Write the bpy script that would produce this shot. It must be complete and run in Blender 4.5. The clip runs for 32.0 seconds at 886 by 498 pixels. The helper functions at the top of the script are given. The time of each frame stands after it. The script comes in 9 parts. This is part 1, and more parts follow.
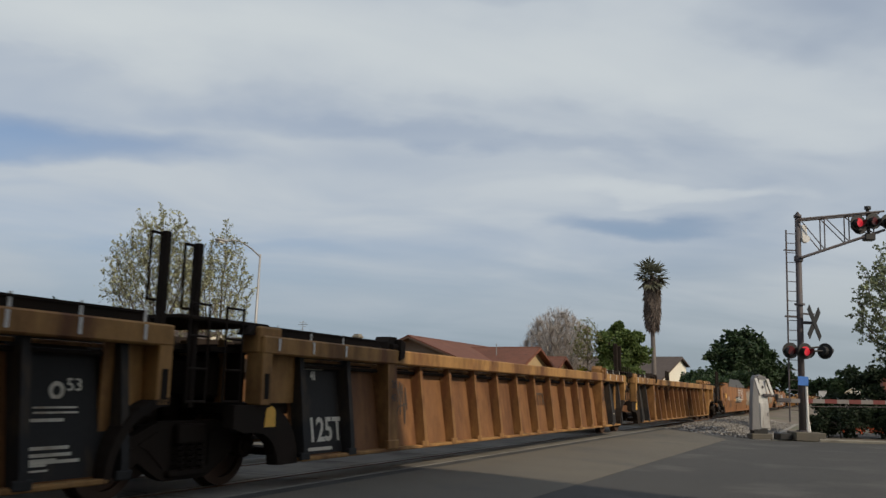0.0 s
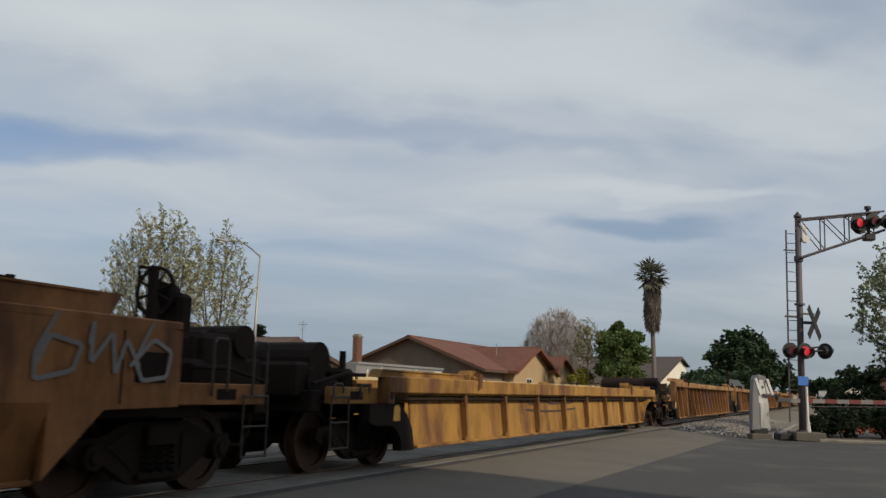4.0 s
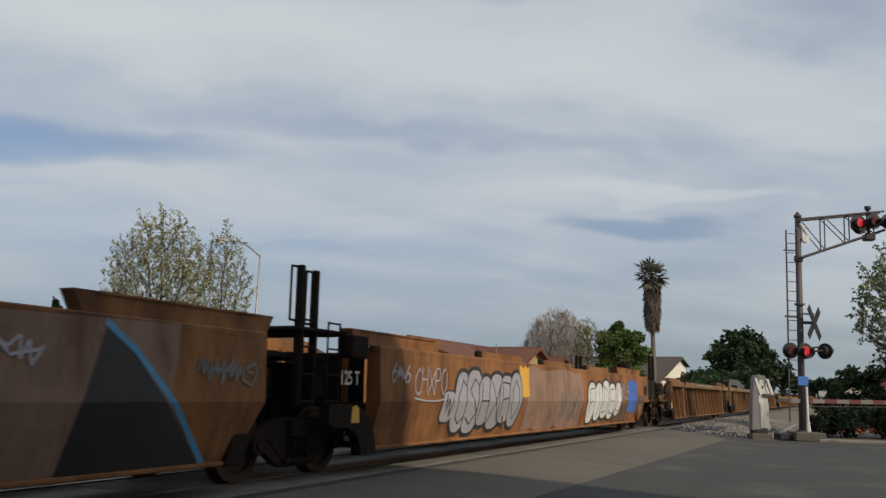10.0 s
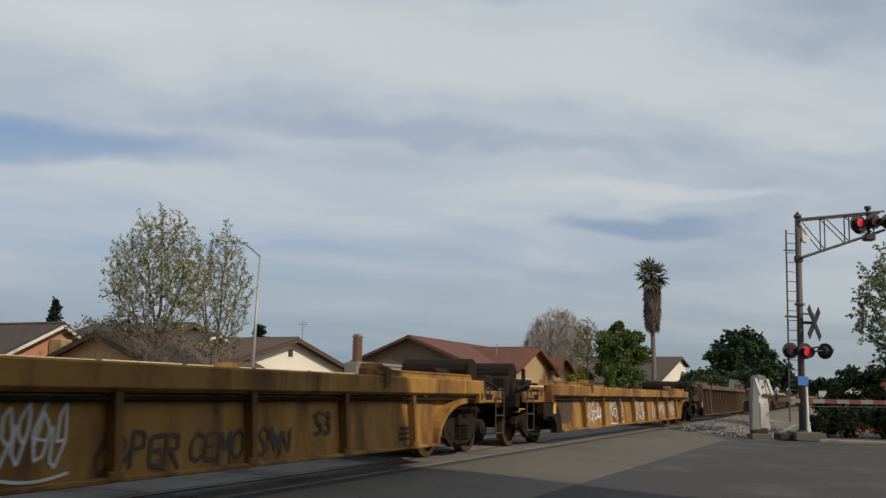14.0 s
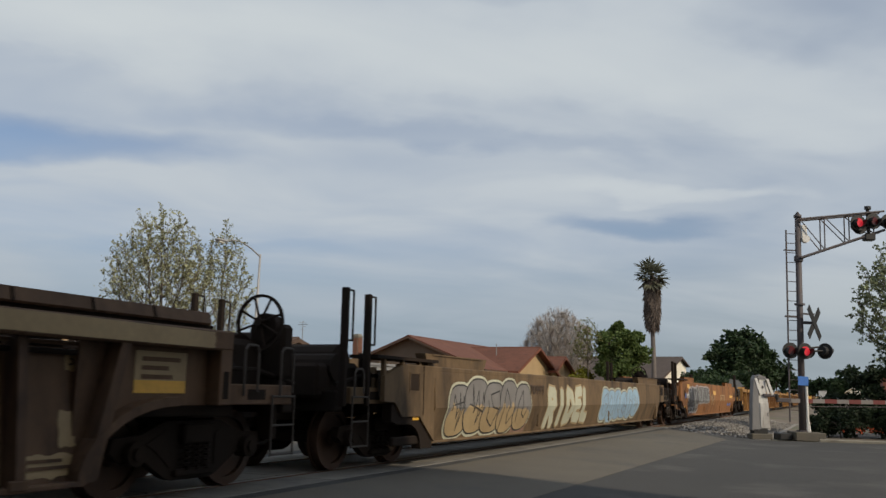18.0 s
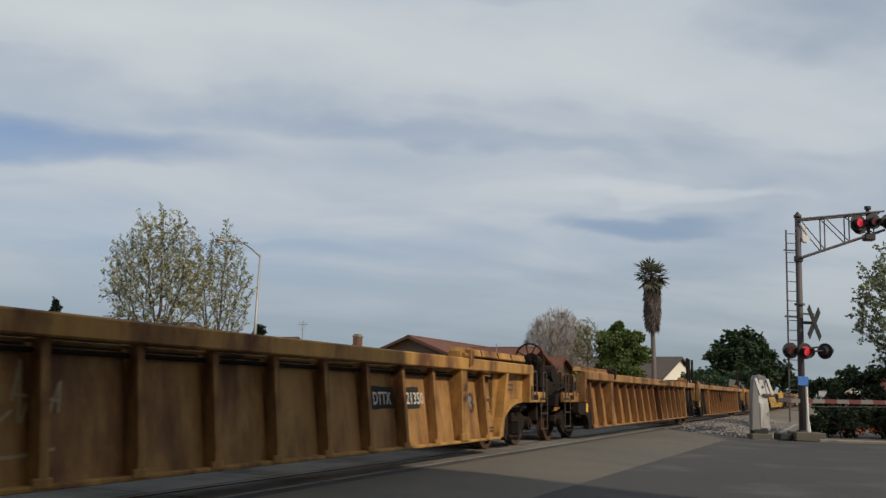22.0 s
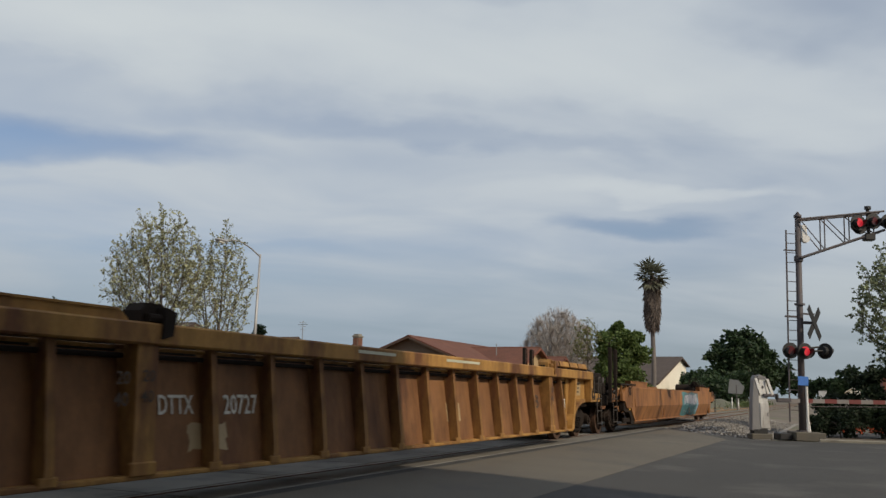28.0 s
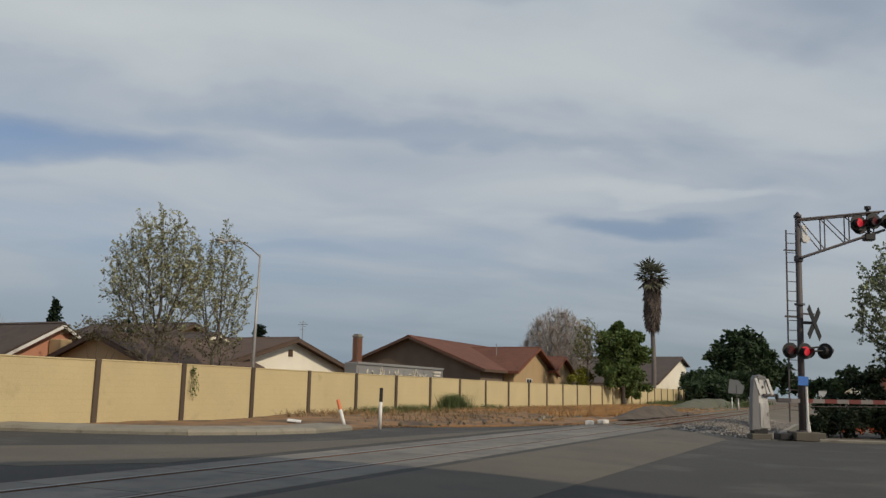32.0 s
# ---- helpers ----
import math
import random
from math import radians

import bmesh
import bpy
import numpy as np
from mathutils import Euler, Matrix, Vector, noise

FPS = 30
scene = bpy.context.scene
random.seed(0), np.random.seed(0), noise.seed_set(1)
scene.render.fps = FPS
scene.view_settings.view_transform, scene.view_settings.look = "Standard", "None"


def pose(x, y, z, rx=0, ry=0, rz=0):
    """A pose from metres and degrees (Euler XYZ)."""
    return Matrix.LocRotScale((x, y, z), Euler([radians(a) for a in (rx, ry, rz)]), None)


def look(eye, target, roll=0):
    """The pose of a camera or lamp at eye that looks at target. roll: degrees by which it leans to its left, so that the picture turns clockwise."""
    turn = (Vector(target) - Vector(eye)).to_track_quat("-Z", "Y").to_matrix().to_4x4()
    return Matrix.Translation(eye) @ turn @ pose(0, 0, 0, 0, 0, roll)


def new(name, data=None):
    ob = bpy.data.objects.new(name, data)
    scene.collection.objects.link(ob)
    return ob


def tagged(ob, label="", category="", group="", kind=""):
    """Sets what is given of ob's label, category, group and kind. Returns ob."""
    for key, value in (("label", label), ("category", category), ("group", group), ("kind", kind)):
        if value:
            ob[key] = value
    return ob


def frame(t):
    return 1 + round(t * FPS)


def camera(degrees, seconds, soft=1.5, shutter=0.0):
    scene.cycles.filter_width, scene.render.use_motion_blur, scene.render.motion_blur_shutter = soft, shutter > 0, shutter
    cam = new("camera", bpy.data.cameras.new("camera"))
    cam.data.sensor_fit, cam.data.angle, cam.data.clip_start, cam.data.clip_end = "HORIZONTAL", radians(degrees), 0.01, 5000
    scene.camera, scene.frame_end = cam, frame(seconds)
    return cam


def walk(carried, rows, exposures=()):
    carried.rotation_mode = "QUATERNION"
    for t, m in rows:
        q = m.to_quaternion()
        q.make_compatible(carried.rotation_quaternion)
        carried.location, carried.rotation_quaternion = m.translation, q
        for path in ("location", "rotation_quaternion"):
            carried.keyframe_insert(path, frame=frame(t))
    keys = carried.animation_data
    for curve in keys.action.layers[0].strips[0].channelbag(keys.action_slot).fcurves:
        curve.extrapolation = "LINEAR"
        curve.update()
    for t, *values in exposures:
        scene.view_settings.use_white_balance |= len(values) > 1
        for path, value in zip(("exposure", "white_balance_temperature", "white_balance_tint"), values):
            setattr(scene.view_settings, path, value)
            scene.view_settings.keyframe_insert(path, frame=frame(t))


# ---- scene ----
import collections

# ---------------------------------------------------------------- camera
cam = camera(55.2, 32.0, soft=1.45, shutter=0.05)
EYE = (0.0, 0.0, 1.175)
AIM = (-0.41763, 0.89326, 1.175 + 0.16637)
walk(cam, [(0.0, look(EYE, AIM, 1.15)), (32.0, look(EYE, AIM, 1.15))],
     [(0.0, -0.03), (29.2, -0.03), (30.0, -0.2), (32.0, -0.2)])

# ---------------------------------------------------------------- light
SUN_WAY = Vector((0.96, -0.30, 0.0)).normalized()
SUN_UP = radians(35)
to_sun = Vector((SUN_WAY.x * math.cos(SUN_UP), SUN_WAY.y * math.cos(SUN_UP), math.sin(SUN_UP)))
sun_data = bpy.data.lights.new("sun", "SUN")
sun_data.energy, sun_data.angle, sun_data.color = 3.0, radians(0.8), (1.0, 0.86, 0.66)
sun = new("sun", sun_data)
sun.matrix_world = look(to_sun * 100, (0, 0, 0))
scene.view_settings.exposure = 0.0


def wire(tree, a, out, b, inp):
    tree.links.new(a.outputs[out], b.inputs[inp])


def make_sky():
    world = bpy.data.worlds.new("sky")
    scene.world = world
    world.use_nodes = True
    nt = world.node_tree
    N = nt.nodes
    N.clear()
    out = N.new("ShaderNodeOutputWorld")
    bg = N.new("ShaderNodeBackground")
    sky = N.new("ShaderNodeTexSky")
    sky.sky_type = "NISHITA"
    sky.sun_disc = False
    sky.sun_elevation, sky.sun_rotation = SUN_UP, math.atan2(SUN_WAY.x, SUN_WAY.y)
    sky.dust_density = 2.0
    co = N.new("ShaderNodeTexCoord")
    sep = N.new("ShaderNodeSeparateXYZ")
    wire(nt, co, "Generated", sep, 0)

    def m(op, a, b=None):
        n = N.new("ShaderNodeMath")
        n.operation = op
        for i, v in ((0, a), (1, b)):
            if v is None:
                continue
            if isinstance(v, (int, float)):
                n.inputs[i].default_value = v
            else:
                nt.links.new(v, n.inputs[i])
        return n.outputs[0]
    up = m("MAXIMUM", sep.outputs[2], 0.0)
    den = m("ADD", up, 0.16)
    px, py = m("DIVIDE", sep.outputs[0], den), m("DIVIDE", sep.outputs[1], den)
    flat = N.new("ShaderNodeCombineXYZ")
    nt.links.new(px, flat.inputs[0])
    nt.links.new(py, flat.inputs[1])

    def clouds(rot, sx, sy, scale, detail, off, warp):
        mp = N.new("ShaderNodeMapping")
        mp.vector_type = "TEXTURE"
        mp.inputs["Rotation"].default_value = (0, 0, radians(rot))
        mp.inputs["Scale"].default_value = (sx, sy, 1)
        mp.inputs["Location"].default_value = off
        wire(nt, flat, 0, mp, 0)
        n = N.new("ShaderNodeTexNoise")
        n.inputs["Scale"].default_value, n.inputs["Detail"].default_value = scale, detail
        n.inputs["Roughness"].default_value, n.inputs["Distortion"].default_value = 0.5, warp
        wire(nt, mp, 0, n, 0)
        return n.outputs[0]
    def bank(x, y, turn, long, wide, weight):
        """A thicker or thinner stretch of cloud."""
        mp = N.new("ShaderNodeMapping")
        mp.vector_type = "TEXTURE"
        mp.inputs["Location"].default_value = (x, y, 0)
        mp.inputs["Rotation"].default_value = (0, 0, radians(turn))
        mp.inputs["Scale"].default_value = (long, wide, 1)
        warp = N.new("ShaderNodeVectorMath")
        warp.operation = "MULTIPLY_ADD"
        jit = N.new("ShaderNodeTexNoise")
        jit.inputs["Scale"].default_value, jit.inputs["Detail"].default_value = 2.2, 5
        wire(nt, flat, 0, jit, 0)
        wire(nt, jit, 1, warp, 0)
        warp.inputs[1].default_value = (0.5, 0.5, 0)
        wire(nt, flat, 0, warp, 2)
        back = N.new("ShaderNodeVectorMath")
        back.operation = "SUBTRACT"
        wire(nt, warp, 0, back, 0)
        back.inputs[1].default_value = (0.25, 0.25, 0)
        wire(nt, back, 0, mp, 0)
        ln = N.new("ShaderNodeVectorMath")
        ln.operation = "LENGTH"
        wire(nt, mp, 0, ln, 0)
        r = N.new("ShaderNodeMapRange")
        r.interpolation_type = "SMOOTHSTEP"
        r.inputs["From Min"].default_value, r.inputs["From Max"].default_value = 0.15, 1.0
        r.inputs["To Min"].default_value, r.inputs["To Max"].default_value = weight, 0.0
        wire(nt, ln, "Value", r, 0)
        return r.outputs[0]
    big = clouds(CLOUD_TURN, 2.6, 1.0, 0.9, 4, CLOUD_OFF, 0.4)
    fine = clouds(CLOUD_TURN - 8, 1.7, 1.0, 2.0, 4, (3.1, 7.7, 0), 0.6)
    both = m("ADD", m("ADD", m("MULTIPLY", big, 0.42), m("MULTIPLY", fine, 0.24)), 0.18)
    for b in BANKS:
        both = m("ADD", both, bank(*b))
    ramp = N.new("ShaderNodeValToRGB")
    ramp.color_ramp.elements[0].position, ramp.color_ramp.elements[1].position = 0.28, 0.56
    nt.links.new(both, ramp.inputs[0])
    tone = N.new("ShaderNodeValToRGB")
    tone.color_ramp.elements[0].position, tone.color_ramp.elements[1].position = 0.40, 0.72
    tone.color_ramp.elements[0].color = (*CLOUD_GREY, 1)
    tone.color_ramp.elements[1].color = (*CLOUD_WHITE, 1)
    nt.links.new(both, tone.inputs[0])
    blue = N.new("ShaderNodeMix")
    blue.data_type, blue.blend_type = "RGBA", "MULTIPLY"
    blue.inputs[0].default_value = 1.0
    wire(nt, sky, 0, blue, 6)
    blue.inputs[7].default_value = (*SKY_GAIN, 1)
    mix = N.new("ShaderNodeMix")
    mix.data_type = "RGBA"
    wire(nt, ramp, 0, mix, 0)
    wire(nt, blue, 2, mix, 6)
    wire(nt, tone, 0, mix, 7)
    low = N.new("ShaderNodeMapRange")
    low.inputs["From Min"].default_value, low.inputs["From Max"].default_value = -0.02, 0.17
    wire(nt, sep, 2, low, 0)
    haze = N.new("ShaderNodeMix")
    haze.data_type = "RGBA"
    wire(nt, low, 0, haze, 0)
    side = N.new("ShaderNodeMapRange")
    side.inputs["From Min"].default_value, side.inputs["From Max"].default_value = -0.55, 0.05
    wire(nt, sep, 0, side, 0)
    far = N.new("ShaderNodeMix")
    far.data_type = "RGBA"
    wire(nt, side, 0, far, 0)
    far.inputs[6].default_value, far.inputs[7].default_value = (*SKY_LOW, 1), (*SKY_LOW_EAST, 1)
    wire(nt, far, 2, haze, 6)
    wire(nt, mix, 2, haze, 7)
    wire(nt, haze, 2, bg, 0)
    bg.inputs[1].default_value = 0.1
    wire(nt, bg, 0, out, 0)


# colours before the strength of 0.1
CLOUD_TURN, CLOUD_OFF = 44, (0.4, 0.9, 0)
# banks of cloud: x, y on the cloud layer, turn, length, width, thickness
BANKS = ((-0.62, 1.60, 31, 1.35, 0.30, 0.13), (-1.35, 1.13, 36, 0.6, 0.16, 0.05), (0.08, 1.60, 28, 0.4, 0.12, -0.035),
         (-1.86, 1.46, 36, 0.7, 0.2, -0.165), (-0.95, 1.86, 37, 1.0, 0.12, -0.065), (-1.35, 2.10, 28, 0.85, 0.15, 0.015),
         (-0.57, 2.72, 20, 0.42, 0.15, -0.155), (-0.47, 2.46, 22, 0.5, 0.09, 0.08), (-2.1, 2.3, 32, 0.8, 0.15, -0.07), (0.1, 2.2, 25, 0.5, 0.2, 0.05),
         (0.05, 3.7, 10, 0.75, 0.9, 0.13), (-1.85, 2.95, 32, 1.1, 0.5, -0.06))
CLOUD_GREY, CLOUD_WHITE = (3.9, 4.5, 5.4), (6.42, 6.85, 6.95)
SKY_GAIN = (1.0, 1.0, 1.05)
SKY_LOW = (2.15, 2.95, 3.75)
SKY_LOW_EAST = (2.9, 3.45, 3.75)
make_sky()


# ---------------------------------------------------------------- materials
def paint(name, col, col2=None, rough=0.6, metal=0.0, big=0.6, fine=14.0, bump=0.15, dirt=None, dirt_amount=0.5,
          streak=1.0, dirt_scale=1.6, per_piece=0.0, island=0.0, spec=0.5, world=False):
    """A surface with broad variation, fine grain, and dirt or rust that runs down it."""
    mat = bpy.data.materials.new(name)
    mat.use_nodes = True
    nt = mat.node_tree
    N = nt.nodes
    bs = N["Principled BSDF"]
    co = N.new("ShaderNodeNewGeometry" if world else "ShaderNodeTexCoord")

    def noise_at(scale, detail, stretch=(1, 1, 1), rough_=0.55):
        mp = N.new("ShaderNodeMapping")
        mp.inputs["Scale"].default_value = stretch
        wire(nt, co, "Position" if world else "Object", mp, 0)
        n = N.new("ShaderNodeTexNoise")
        n.inputs["Scale"].default_value, n.inputs["Detail"].default_value = scale, detail
        n.inputs["Roughness"].default_value = rough_
        wire(nt, mp, 0, n, 0)
        return n

    def ramp_of(node, lo, hi):
        r = N.new("ShaderNodeMapRange")
        r.inputs["From Min"].default_value, r.inputs["From Max"].default_value = lo, hi
        wire(nt, node, 0, r, 0)
        return r
    col2 = col2 or tuple(c * 0.72 for c in col)
    a = ramp_of(noise_at(big, 4), 0.32, 0.68)
    base = N.new("ShaderNodeMix")
    base.data_type = "RGBA"
    base.inputs[6].default_value, base.inputs[7].default_value = (*col, 1), (*col2, 1)
    wire(nt, a, 0, base, 0)
    last = base
    if dirt:
        d = ramp_of(noise_at(dirt_scale, 6, (1, 1, 1 / streak), 0.62), 0.62 - 0.3 * dirt_amount, 0.80 - 0.3 * dirt_amount)
        mx = N.new("ShaderNodeMix")
        mx.data_type = "RGBA"
        wire(nt, d, 0, mx, 0)
        wire(nt, last, 2, mx, 6)
        mx.inputs[7].default_value = (*dirt, 1)
        last = mx
    grain = noise_at(fine, 5)
    g = N.new("ShaderNodeMapRange")
    g.inputs["To Min"].default_value, g.inputs["To Max"].default_value = 0.80, 1.20
    wire(nt, grain, 0, g, 0)
    mul = N.new("ShaderNodeMix")
    mul.data_type, mul.blend_type = "RGBA", "MULTIPLY"
    mul.inputs[0].default_value = 1.0
    wire(nt, last, 2, mul, 6)
    wire(nt, g, 0, mul, 7)
    last = mul
    for amount, node, sock in ((per_piece, "ShaderNodeObjectInfo", "Random"), (island, "ShaderNodeNewGeometry", "Random Per Island")):
        if amount:
            oi = N.new(node)
            r = N.new("ShaderNodeMapRange")
            r.inputs["To Min"].default_value, r.inputs["To Max"].default_value = 1 - amount, 1 + amount
            wire(nt, oi, sock, r, 0)
            mu = N.new("ShaderNodeMix")
            mu.data_type, mu.blend_type = "RGBA", "MULTIPLY"
            mu.inputs[0].default_value = 1.0
            wire(nt, last, 2, mu, 6)
            wire(nt, r, 0, mu, 7)
            last = mu
    wire(nt, last, 2, bs, "Base Color")
    rr = N.new("ShaderNodeMapRange")
    rr.inputs["To Min"].default_value, rr.inputs["To Max"].default_value = max(rough - 0.12, 0.03), min(rough + 0.12, 1)
    wire(nt, grain, 0, rr, 0)
    wire(nt, rr, 0, bs, "Roughness")
    bs.inputs["Metallic"].default_value = metal
    bs.inputs["Specular IOR Level"].default_value = spec
    if bump:
        b = N.new("ShaderNodeBump")
        b.inputs["Strength"].default_value, b.inputs["Distance"].default_value = bump, 0.02
        wire(nt, grain, 0, b, "Height")
        wire(nt, b, 0, bs, "Normal")
    return mat


def glow(name, col, strength, base=(0.1, 0.01, 0.01)):
    mat = bpy.data.materials.new(name)
    mat.use_nodes = True
    bs = mat.node_tree.nodes["Principled BSDF"]
    bs.inputs["Base Color"].default_value = (*base, 1)
    bs.inputs["Emission Color"].default_value = (*col, 1)
    bs.inputs["Emission Strength"].default_value = strength
    bs.inputs["Roughness"].default_value = 0.25
    return mat


# ---------------------------------------------------------------- mesh building
class Mesh:
    """Collects vertices and faces of one part."""

    def __init__(self):
        self.v, self.f = [], []

    def add(self, verts, faces):
        o = len(self.v)
        self.v += [tuple(p) for p in verts]
        self.f += [tuple(i + o for i in f) for f in faces]
        return self

    def box(self, x, y, z, sx, sy, sz, m=None, c=0.0):
        """A box by centre and size; c is the chamfer of its edges."""
        hx, hy, hz = sx / 2, sy / 2, sz / 2
        if c:
            c = min(c, hx * 0.9, hy * 0.9, hz * 0.9)
            vs, idx = [], {}
            for ax in range(3):
                for s in (-1, 1):
                    for a in (-1, 1):
                        for b in (-1, 1):
                            p = [0, 0, 0]
                            o1, o2 = (ax + 1) % 3, (ax + 2) % 3
                            h = (hx, hy, hz)
                            p[ax] = s * h[ax]
                            p[o1], p[o2] = a * (h[o1] - c), b * (h[o2] - c)
                            sg = [0, 0, 0]
                            sg[ax], sg[o1], sg[o2] = s, a, b
                            idx[(ax, *sg)] = len(vs)
                            vs.append(p)
            fs = []
            for ax in range(3):
                o1, o2 = (ax + 1) % 3, (ax + 2) % 3
                for s in (-1, 1):
                    q = []
                    for a, b in ((-1, -1), (1, -1), (1, 1), (-1, 1)):
                        sg = [0, 0, 0]
                        sg[ax], sg[o1], sg[o2] = s, a, b
                        q.append(idx[(ax, *sg)])
                    fs.append(q if s > 0 else q[::-1])
                for a in (-1, 1):
                    for b in (-1, 1):
                        q = []
                        for s in (-1, 1):
                            sg = [0, 0, 0]
                            sg[ax], sg[o1], sg[o2] = s, a, b
                            q.append(sg)
                        f = [idx[(o1, *q[0])], idx[(o1, *q[1])], idx[(o2, *q[1])], idx[(o2, *q[0])]]
                        fs.append(f if a * b > 0 else f[::-1])
            for sx_ in (-1, 1):
                for sy_ in (-1, 1):
                    for sz_ in (-1, 1):
                        f = [idx[(k, sx_, sy_, sz_)] for k in range(3)]
                        fs.append(f if sx_ * sy_ * sz_ > 0 else f[::-1])
        else:
            vs = [(i * hx, j * hy, k * hz) for i in (-1, 1) for j in (-1, 1) for k in (-1, 1)]
            fs = [(0, 1, 3, 2), (4, 6, 7, 5), (0, 4, 5, 1), (2, 3, 7, 6), (0, 2, 6, 4), (1, 5, 7, 3)]
        if m is not None:
            vs = [m @ Vector(p) for p in vs]
        return self.add([(p[0] + x, p[1] + y, p[2] + z) for p in vs], fs)

    def tube(self, p, q, r, n=8, r2=None, caps=True):
        """A round bar from p to q."""
        p, q = Vector(p), Vector(q)
        r2 = r if r2 is None else r2
        w = (q - p).normalized()
        a = w.orthogonal().normalized()
        b = w.cross(a)
        vs = []
        for base, rad in ((p, r), (q, r2)):
            for i in range(n):
                t = 2 * math.pi * i / n
                vs.append(base + a * (rad * math.cos(t)) + b * (rad * math.sin(t)))
        fs = [(i, (i + 1) % n, n + (i + 1) % n, n + i) for i in range(n)]
        if caps:
            fs += [tuple(range(n))[::-1], tuple(range(n, 2 * n))]
        return self.add(vs, fs)

    def pipe(self, pts, r, n=6):
        for a, b in zip(pts, pts[1:]):
            self.tube(a, b, r, n)
        return self

    def prism(self, pts, axis, a, b):
        """A polygon pushed along an axis from a to b. pts are in the other two axes, in x, y, z order."""
        n = len(pts)

        def at(p, t):
            q = list(p)
            q.insert(axis, t)
            return q
        vs = [at(p, a) for p in pts] + [at(p, b) for p in pts]
        area = sum(p[0] * q[1] - q[0] * p[1] for p, q in zip(pts, pts[1:] + pts[:1]))
        fwd = (area > 0) == (b > a)
        if axis == 1:
            fwd = not fwd
        fs = [tuple(range(n))[::-1], tuple(range(n, 2 * n))] + [(i, (i + 1) % n, n + (i + 1) % n, n + i) for i in range(n)]
        if not fwd:
            fs = [f[::-1] for f in fs]
        return self.add(vs, fs)

    def ring(self, c, axis, r_in, r_out, a, b, n=20, t0=0.0, t1=360.0):
        """A ring, or part of one, round an axis through c, from a to b along it."""
        full = t1 - t0 >= 359.9
        k = n if full else n + 1
        vs = []
        o1, o2 = [(1, 2), (2, 0), (0, 1)][axis]
        for i in range(k):
            t = radians(t0 + (t1 - t0) * i / n)
            for r in (r_in, r_out):
                for h in (a, b):
                    p = list(c)
                    p[axis] += h
                    p[o1] += r * math.cos(t)
                    p[o2] += r * math.sin(t)
                    vs.append(p)
        fs = []
        for i in range(n):
            j = (i + 1) % k
            A, B = 4 * i, 4 * j
            fs += [(A + 2, B + 2, B + 3, A + 3), (A, A + 1, B + 1, B), (A + 1, A + 3, B + 3, B + 1), (A, B, B + 2, A + 2)]
        if not full:
            e = 4 * n
            fs += [(0, 2, 3, 1), (e, e + 1, e + 3, e + 2)]
        return self.add(vs, fs)

    def disc(self, c, axis, r, a, b, n=20):
        p, q = list(c), list(c)
        p[axis] += a
        q[axis] += b
        return self.tube(p, q, r, n)

    def data(self, name, mat, smooth=False):
        me = bpy.data.meshes.new(name)
        me.from_pydata(self.v, [], self.f)
        me.materials.append(mat)
        if smooth:
            me.polygons.foreach_set("use_smooth", [True] * len(me.polygons))
        me.update()
        return me


def part(name, mesh, material, parent, label="", smooth=False):
    """Links a mesh as one part under a thing or under a part."""
    me = mesh if isinstance(mesh, bpy.types.Mesh) else mesh.data(name, material, smooth)
    ob = new(name, me)
    ob.parent = parent
    if label:
        ob["label"] = label
    return ob


def thing(name, label, category, group="", m=None, kind=""):
    ob = new(name)
    ob.empty_display_size = 0.3
    if m is not None:
        ob.matrix_basis = m
    return tagged(ob, label, category, group, kind)


def solid(name, mesh, material, label, category="", group="", kind="", m=None, smooth=False):
    """A thing, or a piece of the setting, that is one mesh."""
    ob = new(name, mesh.data(name, material, smooth))
    if m is not None:
        ob.matrix_basis = m
    return tagged(ob, label, category, group, kind)


# ---------------------------------------------------------------- surfaces
M_ASPHALT = paint("asphalt", (0.046, 0.044, 0.041), (0.036, 0.035, 0.034), 0.9, big=0.25, fine=60, bump=0.35, dirt=(0.08, 0.076, 0.07), dirt_amount=0.35, dirt_scale=0.5)
M_ASPHALT_OLD = paint("worn_asphalt", (0.118, 0.104, 0.08), (0.092, 0.082, 0.066), 0.92, big=0.3, fine=55, bump=0.35, dirt=(0.08, 0.075, 0.065), dirt_amount=0.3, dirt_scale=0.7)
M_CONCRETE = paint("concrete", (0.25, 0.23, 0.18), (0.2, 0.185, 0.15), 0.85, big=0.9, fine=30, bump=0.2, dirt=(0.14, 0.125, 0.1), dirt_amount=0.3, per_piece=0.08, world=True)
M_PANEL = paint("crossing_concrete", (0.185, 0.172, 0.148), (0.14, 0.132, 0.116), 0.8, big=0.7, fine=28, bump=0.2, dirt=(0.1, 0.095, 0.09), dirt_amount=0.45, per_piece=0.12, world=True)
M_RAIL = paint("worn_rail_steel", (0.16, 0.08, 0.042), (0.10, 0.055, 0.034), 0.8, metal=0.1, fine=40, bump=0.1)
M_RAILTOP = paint("polished_rail_head", (0.26, 0.25, 0.24), (0.18, 0.17, 0.16), 0.42, metal=0.9, fine=30, bump=0.03)
M_TIE = paint("creosoted_tie", (0.12, 0.058, 0.032), (0.08, 0.042, 0.028), 0.9, fine=30, bump=0.4, per_piece=0.25)
M_BALLAST = paint("ballast_stone", (0.215, 0.198, 0.175), (0.14, 0.128, 0.115), 0.9, big=2.0, fine=25, bump=0.3, island=0.35)
M_BALLAST_BROWN = paint("rusty_ballast", (0.155, 0.078, 0.042), (0.10, 0.054, 0.034), 0.95, big=1.0, fine=18, bump=0.8, island=0.3)
